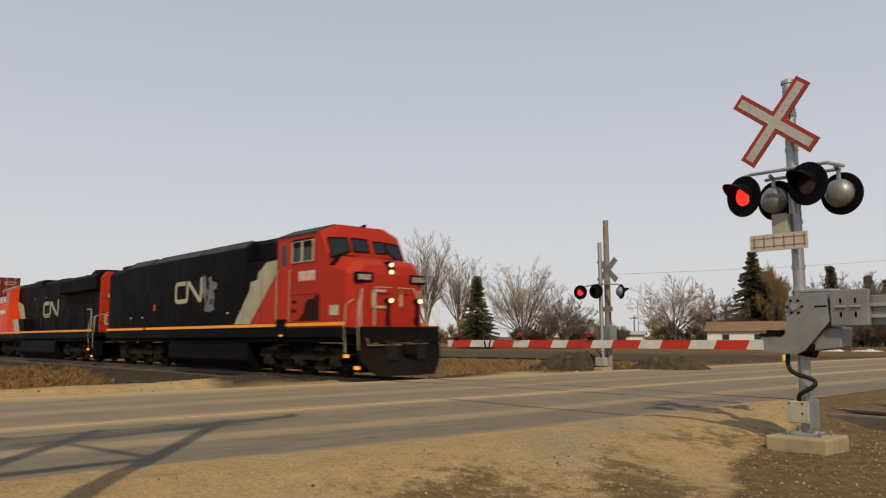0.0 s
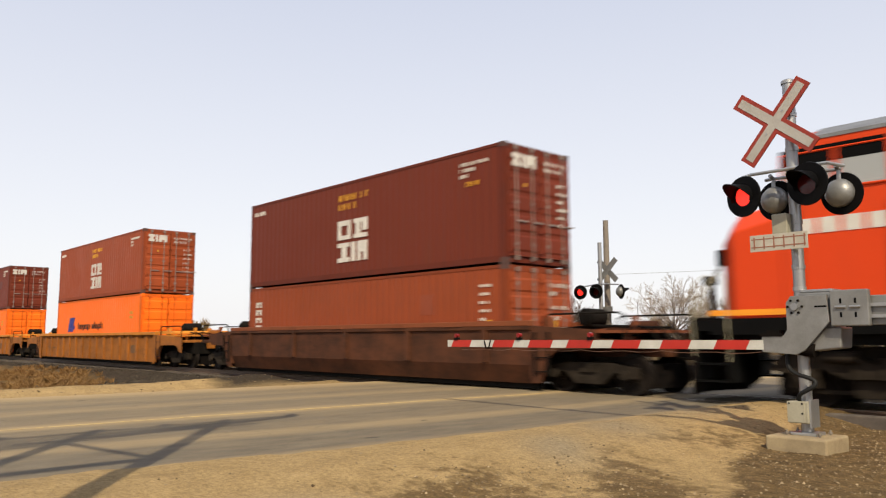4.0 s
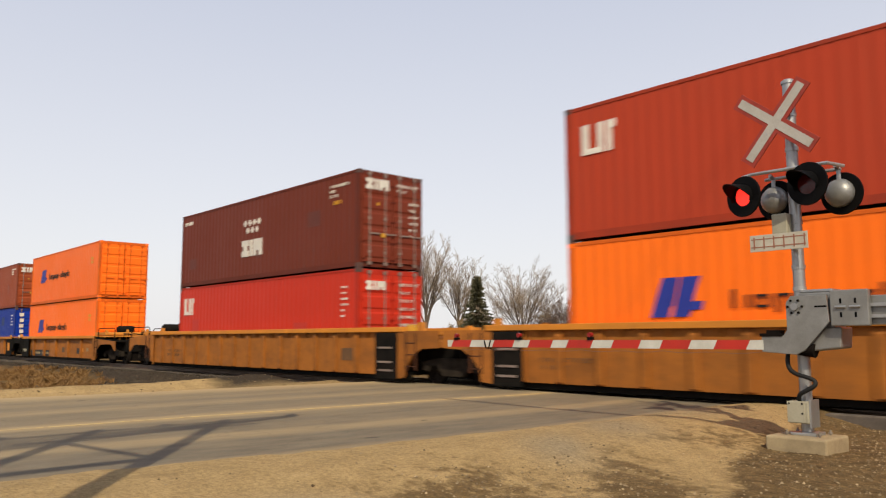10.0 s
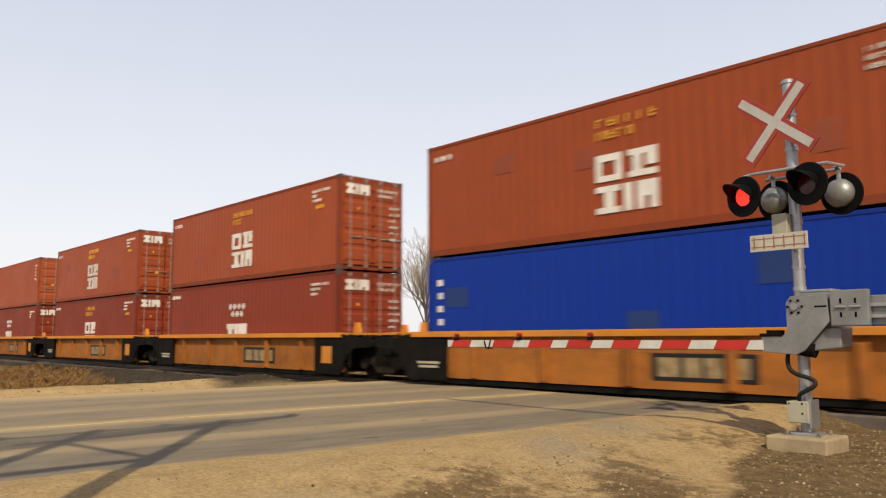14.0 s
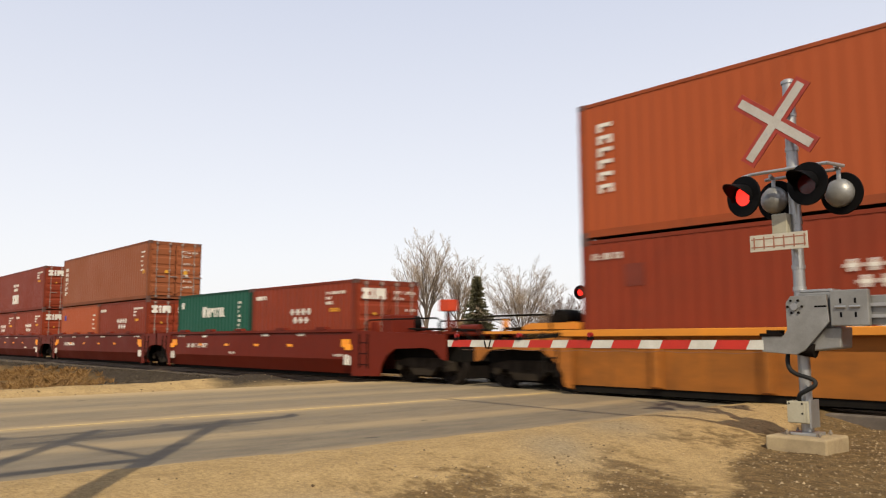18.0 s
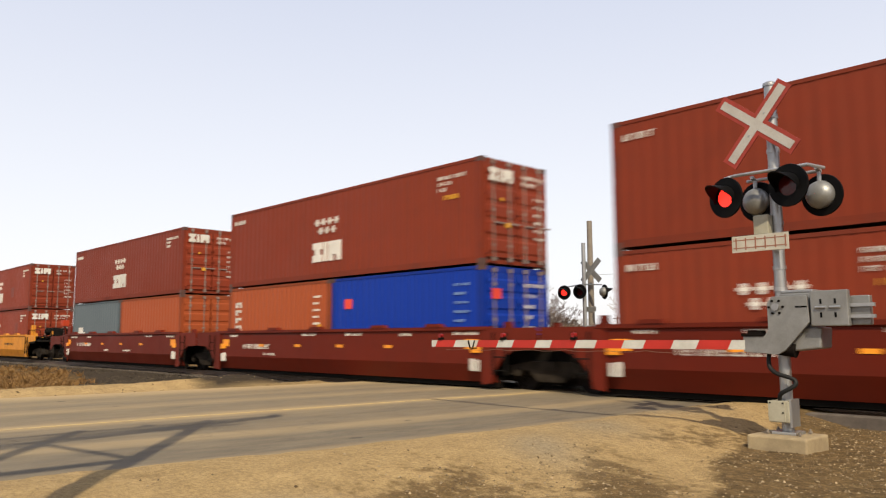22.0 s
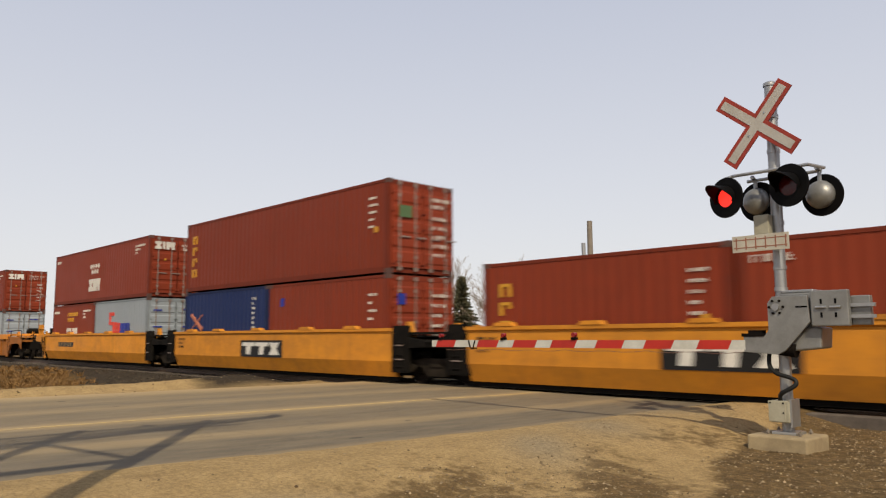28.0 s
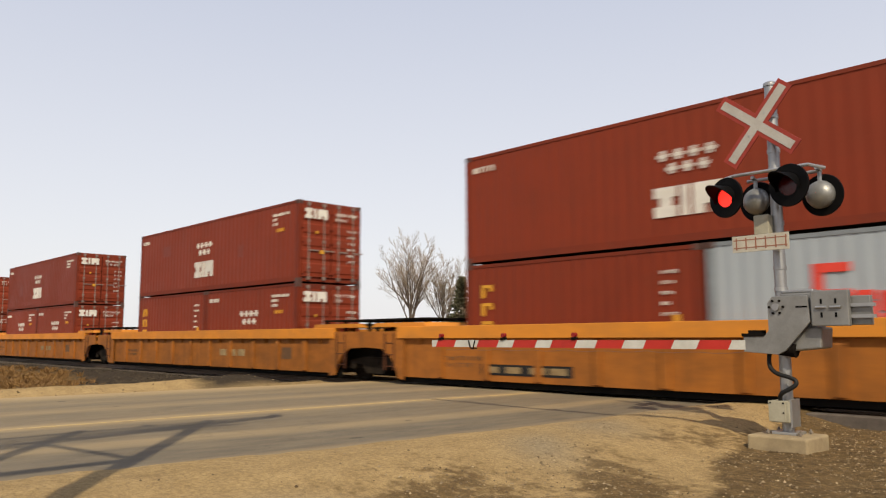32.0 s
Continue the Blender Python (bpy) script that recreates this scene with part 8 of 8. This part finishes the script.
                for w in range(int(4 * dense)):
                    q4, g4 = at(third, rng.uniform(0.15, 0.98))
                    bough(q4, (away(g4, rng.uniform(0.3, 0.7)) + up * 0.2 * rise).normalized(), l3 * rng.uniform(0.35, 0.65), thin * 0.65, thin * 0.35, 2, 0.1, 0.08)
    ob = thing("bare_tree", label, "tree", "leafless trees", at=(x, y, -0.3))
    part("trunk", wood, M_BARK, ob, "branching trunk and limbs")
    part("crown", fine, twig, ob, "crown of fine bare twigs")


def spruce(x, y, height, width, seed, label):
    """A conifer: a trunk and uneven tiers of drooping boughs hung with needle sprays."""
    rng = random.Random(seed)
    ob = thing("spruce_tree", label, "tree", "spruces", at=(x, y, -0.4))
    part("trunk", MB().cyl((0, 0, 0), (0, 0, height * 0.97), 0.014 * height, 0.01, 8), M_BARK, ob)
    mb = MB()
    z = height * 0.05
    while z < height * 0.98:
        k = 1 - z / height
        reach = width / 2 * k ** 0.95 + 0.10
        n = max(6, int(7 + 9 * k))
        turn = rng.uniform(0, 6.28)
        for i in range(n):
            if rng.random() < 0.16:
                continue
            t = turn + 2 * math.pi * (i + rng.uniform(-0.3, 0.3)) / n
            ln = reach * rng.choice((0.62, 0.8, 0.92, 1.0, 1.08, 1.16))
            d, s = Vector((math.cos(t), math.sin(t), 0)), Vector((-math.sin(t), math.cos(t), 0))
            zz = z + rng.uniform(-0.25, 0.25) * 0.04 * height
            m = max(3, int(ln / 0.42))
            for j in range(m):
                f = (j + 0.5) / m
                c = d * (ln * f) + Vector((0, 0, zz + ln * (0.10 * f - 0.42 * f * f + 0.16 * f ** 4)))
                w = (0.52 + 0.32 * (1 - f)) * (0.5 + 0.05 * height) * rng.uniform(0.7, 1.25)
                for sgn in (-1, 1):
                    tip = c + (d * 0.75 + s * sgn * 0.8) * w * 0.75 - Vector((0, 0, w * rng.uniform(0.05, 0.30)))
                    hang = c + s * sgn * w * 0.28 + d * w * 0.1 - Vector((0, 0, w * rng.uniform(0.45, 0.85)))
                    mb.add([c - d * w * 0.35, c + d * w * 0.35, tip, hang], [(0, 1, 2), (0, 2, 3)])
            e = d * ln + Vector((0, 0, zz - 0.16 * ln))
            mb.add([e - d * 0.4 + s * 0.12, e - d * 0.4 - s * 0.12, e + d * 0.25 + Vector((0, 0, 0.06))], [(0, 1, 2)])
        z += height * (0.026 + 0.022 * k) * rng.uniform(0.75, 1.3)
    part("crown", mb, M_SPRUCE, ob, "drooping dark needle boughs")


PALE, DARK = "tall leafless tree with pale fine twigs", "leafless tree with dark dense twigs"
crown_tree(-105.2, 92.4, 21.0, 10.0, 11, M_TWIG, PALE, 16, 0.16, 0.8, 0.80, 1.2)
crown_tree(-101.0, 97.0, 17.2, 8.5, 12, M_TWIG, PALE, 14, 0.16, 0.7, 0.85, 1.2)
crown_tree(-86.2, 97.3, 14.4, 13.5, 13, M_TWIG, PALE, 22, 0.07, 0.35, 1.0, 1.2)
crown_tree(-77.5, 98.1, 8.6, 10.5, 14, M_TWIGD, DARK, 18, 0.12, 0.1, 1.1, 1.3)
bare_tree(-82.5, 101.0, 6.6, 10.5, 15, M_TWIGO, "low leafless ochre thicket", 0.5, 3, depth=5)
bare_tree(-93.0, 92.5, 6.2, 10.5, 21, M_TWIGO, "low leafless ochre thicket", 0.5, 3, depth=5)
crown_tree(-78.8, 133.5, 14.3, 16.0, 16, M_TWIG, PALE, 18, 0.12, 0.15, 1.05, 1.2)
crown_tree(-74.1, 141.8, 10.4, 12.5, 17, M_TWIGD, DARK, 18, 0.10, 0.15, 1.1, 1.3)
bare_tree(-83.5, 135.0, 6.4, 12.0, 18, M_TWIGO, "low leafless ochre thicket", 0.5, 3, depth=5)
bare_tree(-68.2, 151.5, 16.3, 5.4, 19, M_TWIGO, "narrow leafless poplar with ochre twigs", 1.3, 2)
bare_tree(-65.8, 152.5, 14.4, 4.8, 20, M_TWIGO, "narrow leafless poplar with ochre twigs", 1.3, 2)
crown_tree(-52.3, 140.6, 13.0, 9.5, 22, M_TWIGD, DARK, 18, 0.12, 0.4, 0.95, 1.3)
crown_tree(-48.7, 147.2, 12.4, 10.0, 23, M_TWIGD, DARK, 18, 0.12, 0.35, 1.0, 1.3)
crown_tree(-44.5, 140.0, 10.8, 9.5, 24, M_TWIGD, DARK, 18, 0.12, 0.35, 1.0, 1.3)
for i in range(15):
    crown_tree(-153.5 + 1.55 * i, 97 + 2.5 * math.sin(i * 2.3), 9.0 + 3.2 * math.sin(math.pi * (i + 0.5) / 15) + 0.8 * math.sin(i * 1.7), 2.6, 80 + i, M_TWIG, "slim upright leafless sapling in a row", 5, 0.06, 0.9, 0.3, 0.75)

bare_tree(-199.5, 92.6, 7.2, 13.5, 27, M_TWIGO, "low leafless ochre thicket", 0.5, 3, depth=5)
for i, (x, y, h, w) in enumerate(((-97.0, 97.0, 4.2, 14.0), (-89.0, 101.0, 4.0, 12.0), (-80.0, 104.0, 3.8, 12.0), (-104.0, 98.0, 4.4, 14.0), (-86.0, 146.0, 4.6, 14.0), (-77.0, 150.0, 4.2, 14.0), (-54.0, 152.0, 6.0, 16.0), (-112.0, 90.0, 4.2, 12.0), (-93.0, 108.0, 4.6, 13.0), (-84.0, 110.0, 4.8, 13.0), (-75.0, 108.0, 4.0, 12.0), (-81.0, 148.0, 5.0, 14.0), (-72.0, 146.0, 4.6, 13.0))):
    bare_tree(x, y, h, w, 60 + i, M_TWIGO if i % 2 else M_TWIGD, "low tangled brush under bare trees", 0.35, 5, depth=5)
spruce(-90.4, 90.7, 12.3, 8.0, 31, "slim dark spruce among bare trees")
spruce(-72.2, 153.3, 19.4, 17.0, 32, "tall dark spruce behind the house")
spruce(-70.9, 156.5, 15.4, 14.5, 33, "dark spruce beside a taller one")
spruce(-65.6, 159.0, 12.8, 10.0, 36, "dark spruce beside a taller one")
spruce(-51.5, 138.7, 14.0, 7.0, 34, "narrow dark spruce behind bare trees")
spruce(-49.4, 150.5, 12.8, 7.0, 35, "narrow dark spruce behind bare trees")
spruce(-44.1, 143.4, 11.4, 7.5, 37, "narrow dark spruce behind bare trees")


def house(x, y, turn, w, d, wall, ridge, roofm, wallm, label, name="house", windows=((-4, 1.3, 1.2, 1.0), (1.5, 1.3, 1.2, 1.0)), over=0.5):
    ob = thing(name, label, "house", at=(x, y, -0.3))
    ob.rotation_euler = (0, 0, radians(turn))
    part("wall", MB().box(-w / 2, w / 2, -d / 2, d / 2, 0, wall).prism([(-d / 2, wall), (d / 2, wall), (0, ridge - 0.1)], "x", -w / 2, w / 2), wallm, ob)
    o = over
    for s in (-1, 1):
        sl = (ridge - wall) / (d / 2)
        part("roof", MB().prism([(0, ridge), (0, ridge + 0.14), (s * (d / 2 + o), wall - sl * o + 0.14), (s * (d / 2 + o), wall - sl * o)], "x", -w / 2 - o, w / 2 + o), roofm, ob)
    for cx, cz, ww, hh in windows:
        wdw = part("window", MB().box(cx - ww / 2, cx + ww / 2, -d / 2 - 0.04, -d / 2 + 0.02, cz - hh / 2, cz + hh / 2), M_WINDOW, ob)
        part("frame", MB().box(cx - ww / 2 - 0.08, cx + ww / 2 + 0.08, -d / 2 - 0.03, -d / 2 + 0.01, cz + hh / 2, cz + hh / 2 + 0.1).box(cx - ww / 2 - 0.08, cx + ww / 2 + 0.08, -d / 2 - 0.05, -d / 2 + 0.01, cz - hh / 2 - 0.1, cz - hh / 2), M_SIDING, wdw)


house(-66.5, 139.0, 22, 14.5, 8, 2.5, 4.05, M_ROOF, M_SIDING, "white bungalow with a brown shingle roof")
house(-83.5, 124.6, 28, 5.6, 4, 1.9, 2.35, M_GREYROOF, M_SIDING, "low white shed with a flat grey roof", "shed", ())
house(-88.0, 121.5, 100, 7, 5.0, 2.6, 4.8, M_GREYROOF, M_SIDING, "small white gabled house", "house", ((0, 1.4, 1.0, 1.0),))
house(-38.0, 146.0, 20, 9, 7, 2.6, 4.2, M_ROOF, M_SIDING, "small brown-roofed house beyond the road")

tower = thing("water_tower", "distant grey water tower on slim legs", "water tower", at=(-358.5, 218.9, -1))
part("tank", MB().lathe([(12.6, 0.01), (13.1, 1.5), (13.6, 2.1), (15.2, 2.1), (16.0, 1.2), (16.4, 0.01)], 20, "z"), M_SIDING, tower, smooth=True)
for a in range(4):
    t = a * math.pi / 2 + 0.4
    part("leg", MB().cyl((2.2 * math.cos(t), 2.2 * math.sin(t), 0), (1.7 * math.cos(t), 1.7 * math.sin(t), 14), 0.16, None, 8), M_GREYROOF, tower)
up = thing("utility_pole", "far wooden utility pole with crossarm", "pole", at=(-93.6, 141.9, -0.3))
part("pole", MB().cyl((0, 0, 0), (0, 0, 6.0), 0.16, 0.12, 8), M_WOODPOLE, up)
part("crossarm", MB().box(-1.1, 1.1, -0.08, 0.08, 5.3, 5.5), M_WOODPOLE, up)
ma = thing("radio_mast", "thin far radio mast", "mast", at=(-109.3, 167.5, -0.3))
part("mast", MB().cyl((0, 0, 0), (0, 0, 10.3), 0.12, 0.08, 6), M_GALV, ma)
ln = thing("overhead_wire", "thin overhead wire beyond the crossing", "wire", at=(0, 0, 0))
part("wire", MB().tube([(-16.75 + 6.4 * k / 16, 23.7 + 41.3 * k / 16, 3.5 + 4.0 * k / 16 - 0.35 * math.sin(math.pi * k / 16)) for k in range(17)], 0.006, 5), M_WOODPOLE, ln)
wp = thing("utility_pole", "wooden utility pole that carries a thin wire", "pole", at=(-10.35, 65.0, -0.4))
part("pole", MB().cyl((0, 0, 0), (0, 0, 8.6), 0.16, 0.12, 10), M_WOODPOLE, wp, smooth=True)

mk = thing("marker_post", "small yellow plastic marker post in dry grass", "marker post", at=(-17.1, 39.3, -0.35))
part("post", MB().lathe([(0.0, 0.09), (0.52, 0.09), (0.58, 0.06), (0.6, 0.001)], 12, "z"), M_YELLOWTAG, mk, smooth=True)

# a dark graded bank and a siding beyond the road
bank = MB()
rng = random.Random(2)
xs = [-260 + i * 2.0 for i in range(128)]
for x in xs:
    h = -0.08 + 0.05 * noise.noise(Vector((x * 0.11, 0, 2)))
    bank.v += [(x, 46.0, -0.5), (x, 48.0, h - 0.02), (x, 49.0, h + 0.06), (x, 50.5, -0.5)]
for i in range(len(xs) - 1):
    for k in range(3):
        bank.f.append((i * 4 + k, i * 4 + 4 + k, i * 4 + 5 + k, i * 4 + 1 + k))
tagged(part("embankment", bank, M_PILE, smooth=True), "long dark ballast bank beyond the crossing", "embankment", kind="structure")


def mound(name, x, y, w, d, h, material, label, seed, cat):
    mb, n = MB(), 44
    for j in range(n + 1):
        for i in range(n + 1):
            a, b = i / n * 2 - 1, j / n * 2 - 1
            k = max(0, 1 - a * a) * max(0, 1 - b * b)
            z = h * (k ** 0.8) * (0.75 + 0.5 * noise.noise(Vector((a * 2 + seed, b * 2, seed)))) + 0.26 * h * noise.noise(Vector((a * 8 + seed, b * 8, 1))) * min(1, k * 5) + 0.16 * h * noise.noise(Vector((a * 22 + seed, b * 22, 4))) * min(1, k * 5)
            mb.v.append((a * w / 2, b * d / 2, z - 0.15))
    for j in range(n):
        for i in range(n):
            o = j * (n + 1) + i
            mb.f.append((o, o + 1, o + n + 2, o + n + 1))
    ob = part(name, mb, material, at=(x, y, ground_z(x, y)), smooth=True)
    tagged(ob, label, cat)


for i, (x, y, h, w) in enumerate(((-41.5, 108.0, 4.6, 7.0), (-38.6, 110.0, 4.0, 7.0), (-35.5, 109.0, 4.4, 7.5), (-33.0, 111.0, 3.6, 6.0), (-46.0, 112.0, 3.6, 7.0))):
    bare_tree(x, y, h, w, 160 + i, M_TWIGD, "low tangled brush beyond the road", 0.4, 5, depth=5)
for i, (x, y, w, h) in enumerate(((-38.0, 99.0, 5.0, 0.5), (-33.5, 100.0, 4.0, 0.45), (-42.5, 101.0, 3.0, 0.4))):
    mound("snow_bank", x, y, w, 2.0, h, M_SNOW, "dirty remnant of old snow", 17.0 + i, "snow")
mound("dirt_mound", -18.3, 23.6, 3.9, 2.4, 0.92, M_PILE, "dark pile of turned topsoil with snow scraps", 3.0, "dirt pile")
mound("dirt_mound", -15.4, 25.4, 3.6, 2.2, 0.80, M_PILE, "low dark pile of topsoil with gravel", 5.0, "dirt pile")
for i, (x, y, w) in enumerate(((-62, 172, 12), (-54, 176, 14), (-46, 170, 12), (-38, 168, 10))):
    mound("snow_bank", x, y, w, 4, 1.1, M_SNOW, "dirty remnant of old snow", 7.0 + i, "snow")


# ---- loose stones, gravel and grass ----
def scatter(name, spots, material, label, cat, seed, lo=0.008, hi=0.03, sink=0.3):
    rng = random.Random(seed)
    base = [(0, 0, 1), (1, 0, 0.1), (0.2, 1, -0.1), (-0.9, 0.5, 0.15), (-0.7, -0.8, 0), (0.5, -0.9, -0.05), (0, 0, -0.8)]
    faces = [(0, 1, 2), (0, 2, 3), (0, 3, 4), (0, 4, 5), (0, 5, 1), (6, 2, 1), (6, 3, 2), (6, 4, 3), (6, 5, 4), (6, 1, 5)]
    vv, ff = [], []
    for x, y in spots:
        r = lo + (hi - lo) * rng.random() ** 3
        t, z = rng.uniform(0, 6.28), ground_z(x, y)
        c, s = math.cos(t) * r, math.sin(t) * r
        o = len(vv)
        hgt = r * rng.uniform(0.5, 0.9)
        for a, b, d in base:
            j = rng.uniform(0.75, 1.2)
            vv.append((x + (a * c - b * s) * j, y + (a * s + b * c) * j, z + d * hgt * j + hgt * (0.5 - sink)))
        ff += [tuple(i + o for i in f) for f in faces]
    mb = MB()
    mb.v, mb.f = vv, ff
    tagged(part(name, mb, material), label, cat, kind="stuff")


rng = random.Random(77)
spots = []
while len(spots) < 17000:
    x, y = rng.uniform(-6.9, 1.5), rng.uniform(2.6, 13.0)
    u, v = 0.676 * x + 0.737 * y, -0.737 * x + 0.676 * y
    bare = smooth01(-0.1, 0.3, u - 0.36 * v - 0.95 * smooth01(8.6, 10.6, v)) + math.exp(-((u - 0.5) / 1.0) ** 2 - ((v - 6.6) / 1.1) ** 2) + 0.7 * math.exp(-((u - 1.6) / 0.8) ** 2 - ((v - 7.2) / 1.5) ** 2)
    if bare + 0.5 * noise.noise(Vector((x * 1.3, y * 1.3, 9))) > rng.uniform(0.05, 1.2):
        spots.append((x, y))
scatter("gravel", spots, M_STONE, "loose gravel and clods on the sandy shoulder", "gravel", 1, 0.004, 0.020)
spots = [(rng.uniform(-60, -17.6), TRACK_Y + rng.choice((-1, 1)) * rng.uniform(0.85, 2.9)) for _ in range(4500)] + [(rng.uniform(-31, -19.8), TRACK_Y - rng.uniform(2.4, 5.0)) for _ in range(2500)]
scatter("ballast", spots, M_BALLAST, "dark crushed stone ballast", "ballast", 2, 0.02, 0.055)
spots = [(rng.uniform(-19.5, -17.0), rng.uniform(3, 13)) for _ in range(700)]
scatter("gravel", spots, M_STONE, "loose gravel along the far shoulder", "gravel", 3, 0.008, 0.035)
spots = [(rng.gauss(-17.6, 1.6), rng.gauss(23.2, 0.8)) for _ in range(70)] + [(rng.gauss(-15.2, 0.7), rng.gauss(25.0, 0.4)) for _ in range(60)]
scatter("rubble", spots, M_SNOW, "pale rubble beside the dirt piles", "rubble", 4, 0.02, 0.09)


def tufts(name, spots, label, seed, h0, h1, blades=16):
    rng = random.Random(seed)
    mb = MB()
    for x, y in spots:
        z = ground_z(x, y)
        hh = rng.uniform(h0, h1)
        for _ in range(blades):
            t, r = rng.uniform(0, 6.28), rng.uniform(0, 0.14)
            px, py = x + r * math.cos(t), y + r * math.sin(t)
            lx, ly = rng.gauss(0, 0.95), rng.gauss(0, 0.95)
            h = hh * rng.uniform(0.5, 1.1)
            w = rng.uniform(0.004, 0.010) * (1 + 0.04 * math.hypot(x, y))
            a = rng.uniform(0, 3.14)
            dx, dy = w * math.cos(a), w * math.sin(a)
            mb.add([(px - dx, py - dy, z - 0.03), (px + dx, py + dy, z - 0.03), (px + lx * h * 0.4 + dx * 0.7, py + ly * h * 0.4 + dy * 0.7, z + h * 0.6), (px + lx * h * 0.4 - dx * 0.7, py + ly * h * 0.4 - dy * 0.7, z + h * 0.6), (px + lx * h, py + ly * h, z + h)], [(0, 1, 2, 3), (3, 2, 4)])
    tagged(part(name, mb, M_GRASS), label, "grass", kind="stuff")


spots = []
while len(spots) < 1300:
    x, y = rng.uniform(-48, -20.3), rng.uniform(3.5, 11.8)
    if y > 14.2 - min(5.3, max(2.4, 5.2 + (x + 22) * 0.17)) + rng.gauss(0, 0.2):
        continue
    if noise.noise(Vector((x * 0.35, y * 0.35, 4))) > rng.uniform(-0.6, 0.3):
        spots.append((x, y))
tufts("dry_grass", spots, "tangled dry grass beside the ballast", 5, 0.05, 0.26, 22)
spots = [(rng.uniform(-60, -17.5), rng.uniform(19, 43)) for _ in range(1500)] + [(rng.uniform(-5, 12), rng.uniform(19, 43)) for _ in range(500)]
tufts("dry_grass", spots, "pale dry grass beyond the track", 7, 0.08, 0.28, 12)


# ---- what moves ----
def motions():
    end = 32.0
    for ob, u, z in MOVING:
        walk(ob, [(0, Matrix.Translation((u, TRACK_Y, z))), (end, Matrix.Translation((u + SPEED * end, TRACK_Y, z)))])
    # wheels roll: one path for each place in a truck, shared by the alike wheelsets
    for (key, x, r), wheels in SPIN.items():
        rate = math.degrees(SPEED / r)
        n = int(end * rate / 80) + 1
        rows = [(end * i / n, pose(x, 0, r) @ Matrix.Rotation(radians(rate * end * i / n), 4, "Y")) for i in range(n + 1)]
        clean = {}
        for t, m in rows:
            clean[frame(t)] = (t, m)
        walk(wheels[0], list(clean.values()))
        share(wheels)
    # flashers: each lens turns between its lit and its dark face twice a second, the two sides in turn
    for tag, first in (("first", 0.0), ("second", 180.0)):
        rows, a = [(0.0, first)], first
        t = 0.5
        while t <= end:
            rows += [(t - 3 / FPS, a), (t - 2 / FPS, a + 60), (t - 1 / FPS, a + 120), (t, a + 180)]
            a += 180
            t += 0.5
        lenses = LENSES[tag]
        walk(lenses[0], [(t, pose(0, 0, 0) @ Matrix.Rotation(radians(k), 4, "Z")) for t, k in rows])
        share(lenses)


def share(obs):
    """The rest of a list follows the first one's path."""
    anim = obs[0].animation_data
    for o in obs[1:]:
        o.rotation_mode = "QUATERNION"
        o.animation_data_create()
        o.animation_data.action = anim.action
        o.animation_data.action_slot = anim.action_slot


motions()
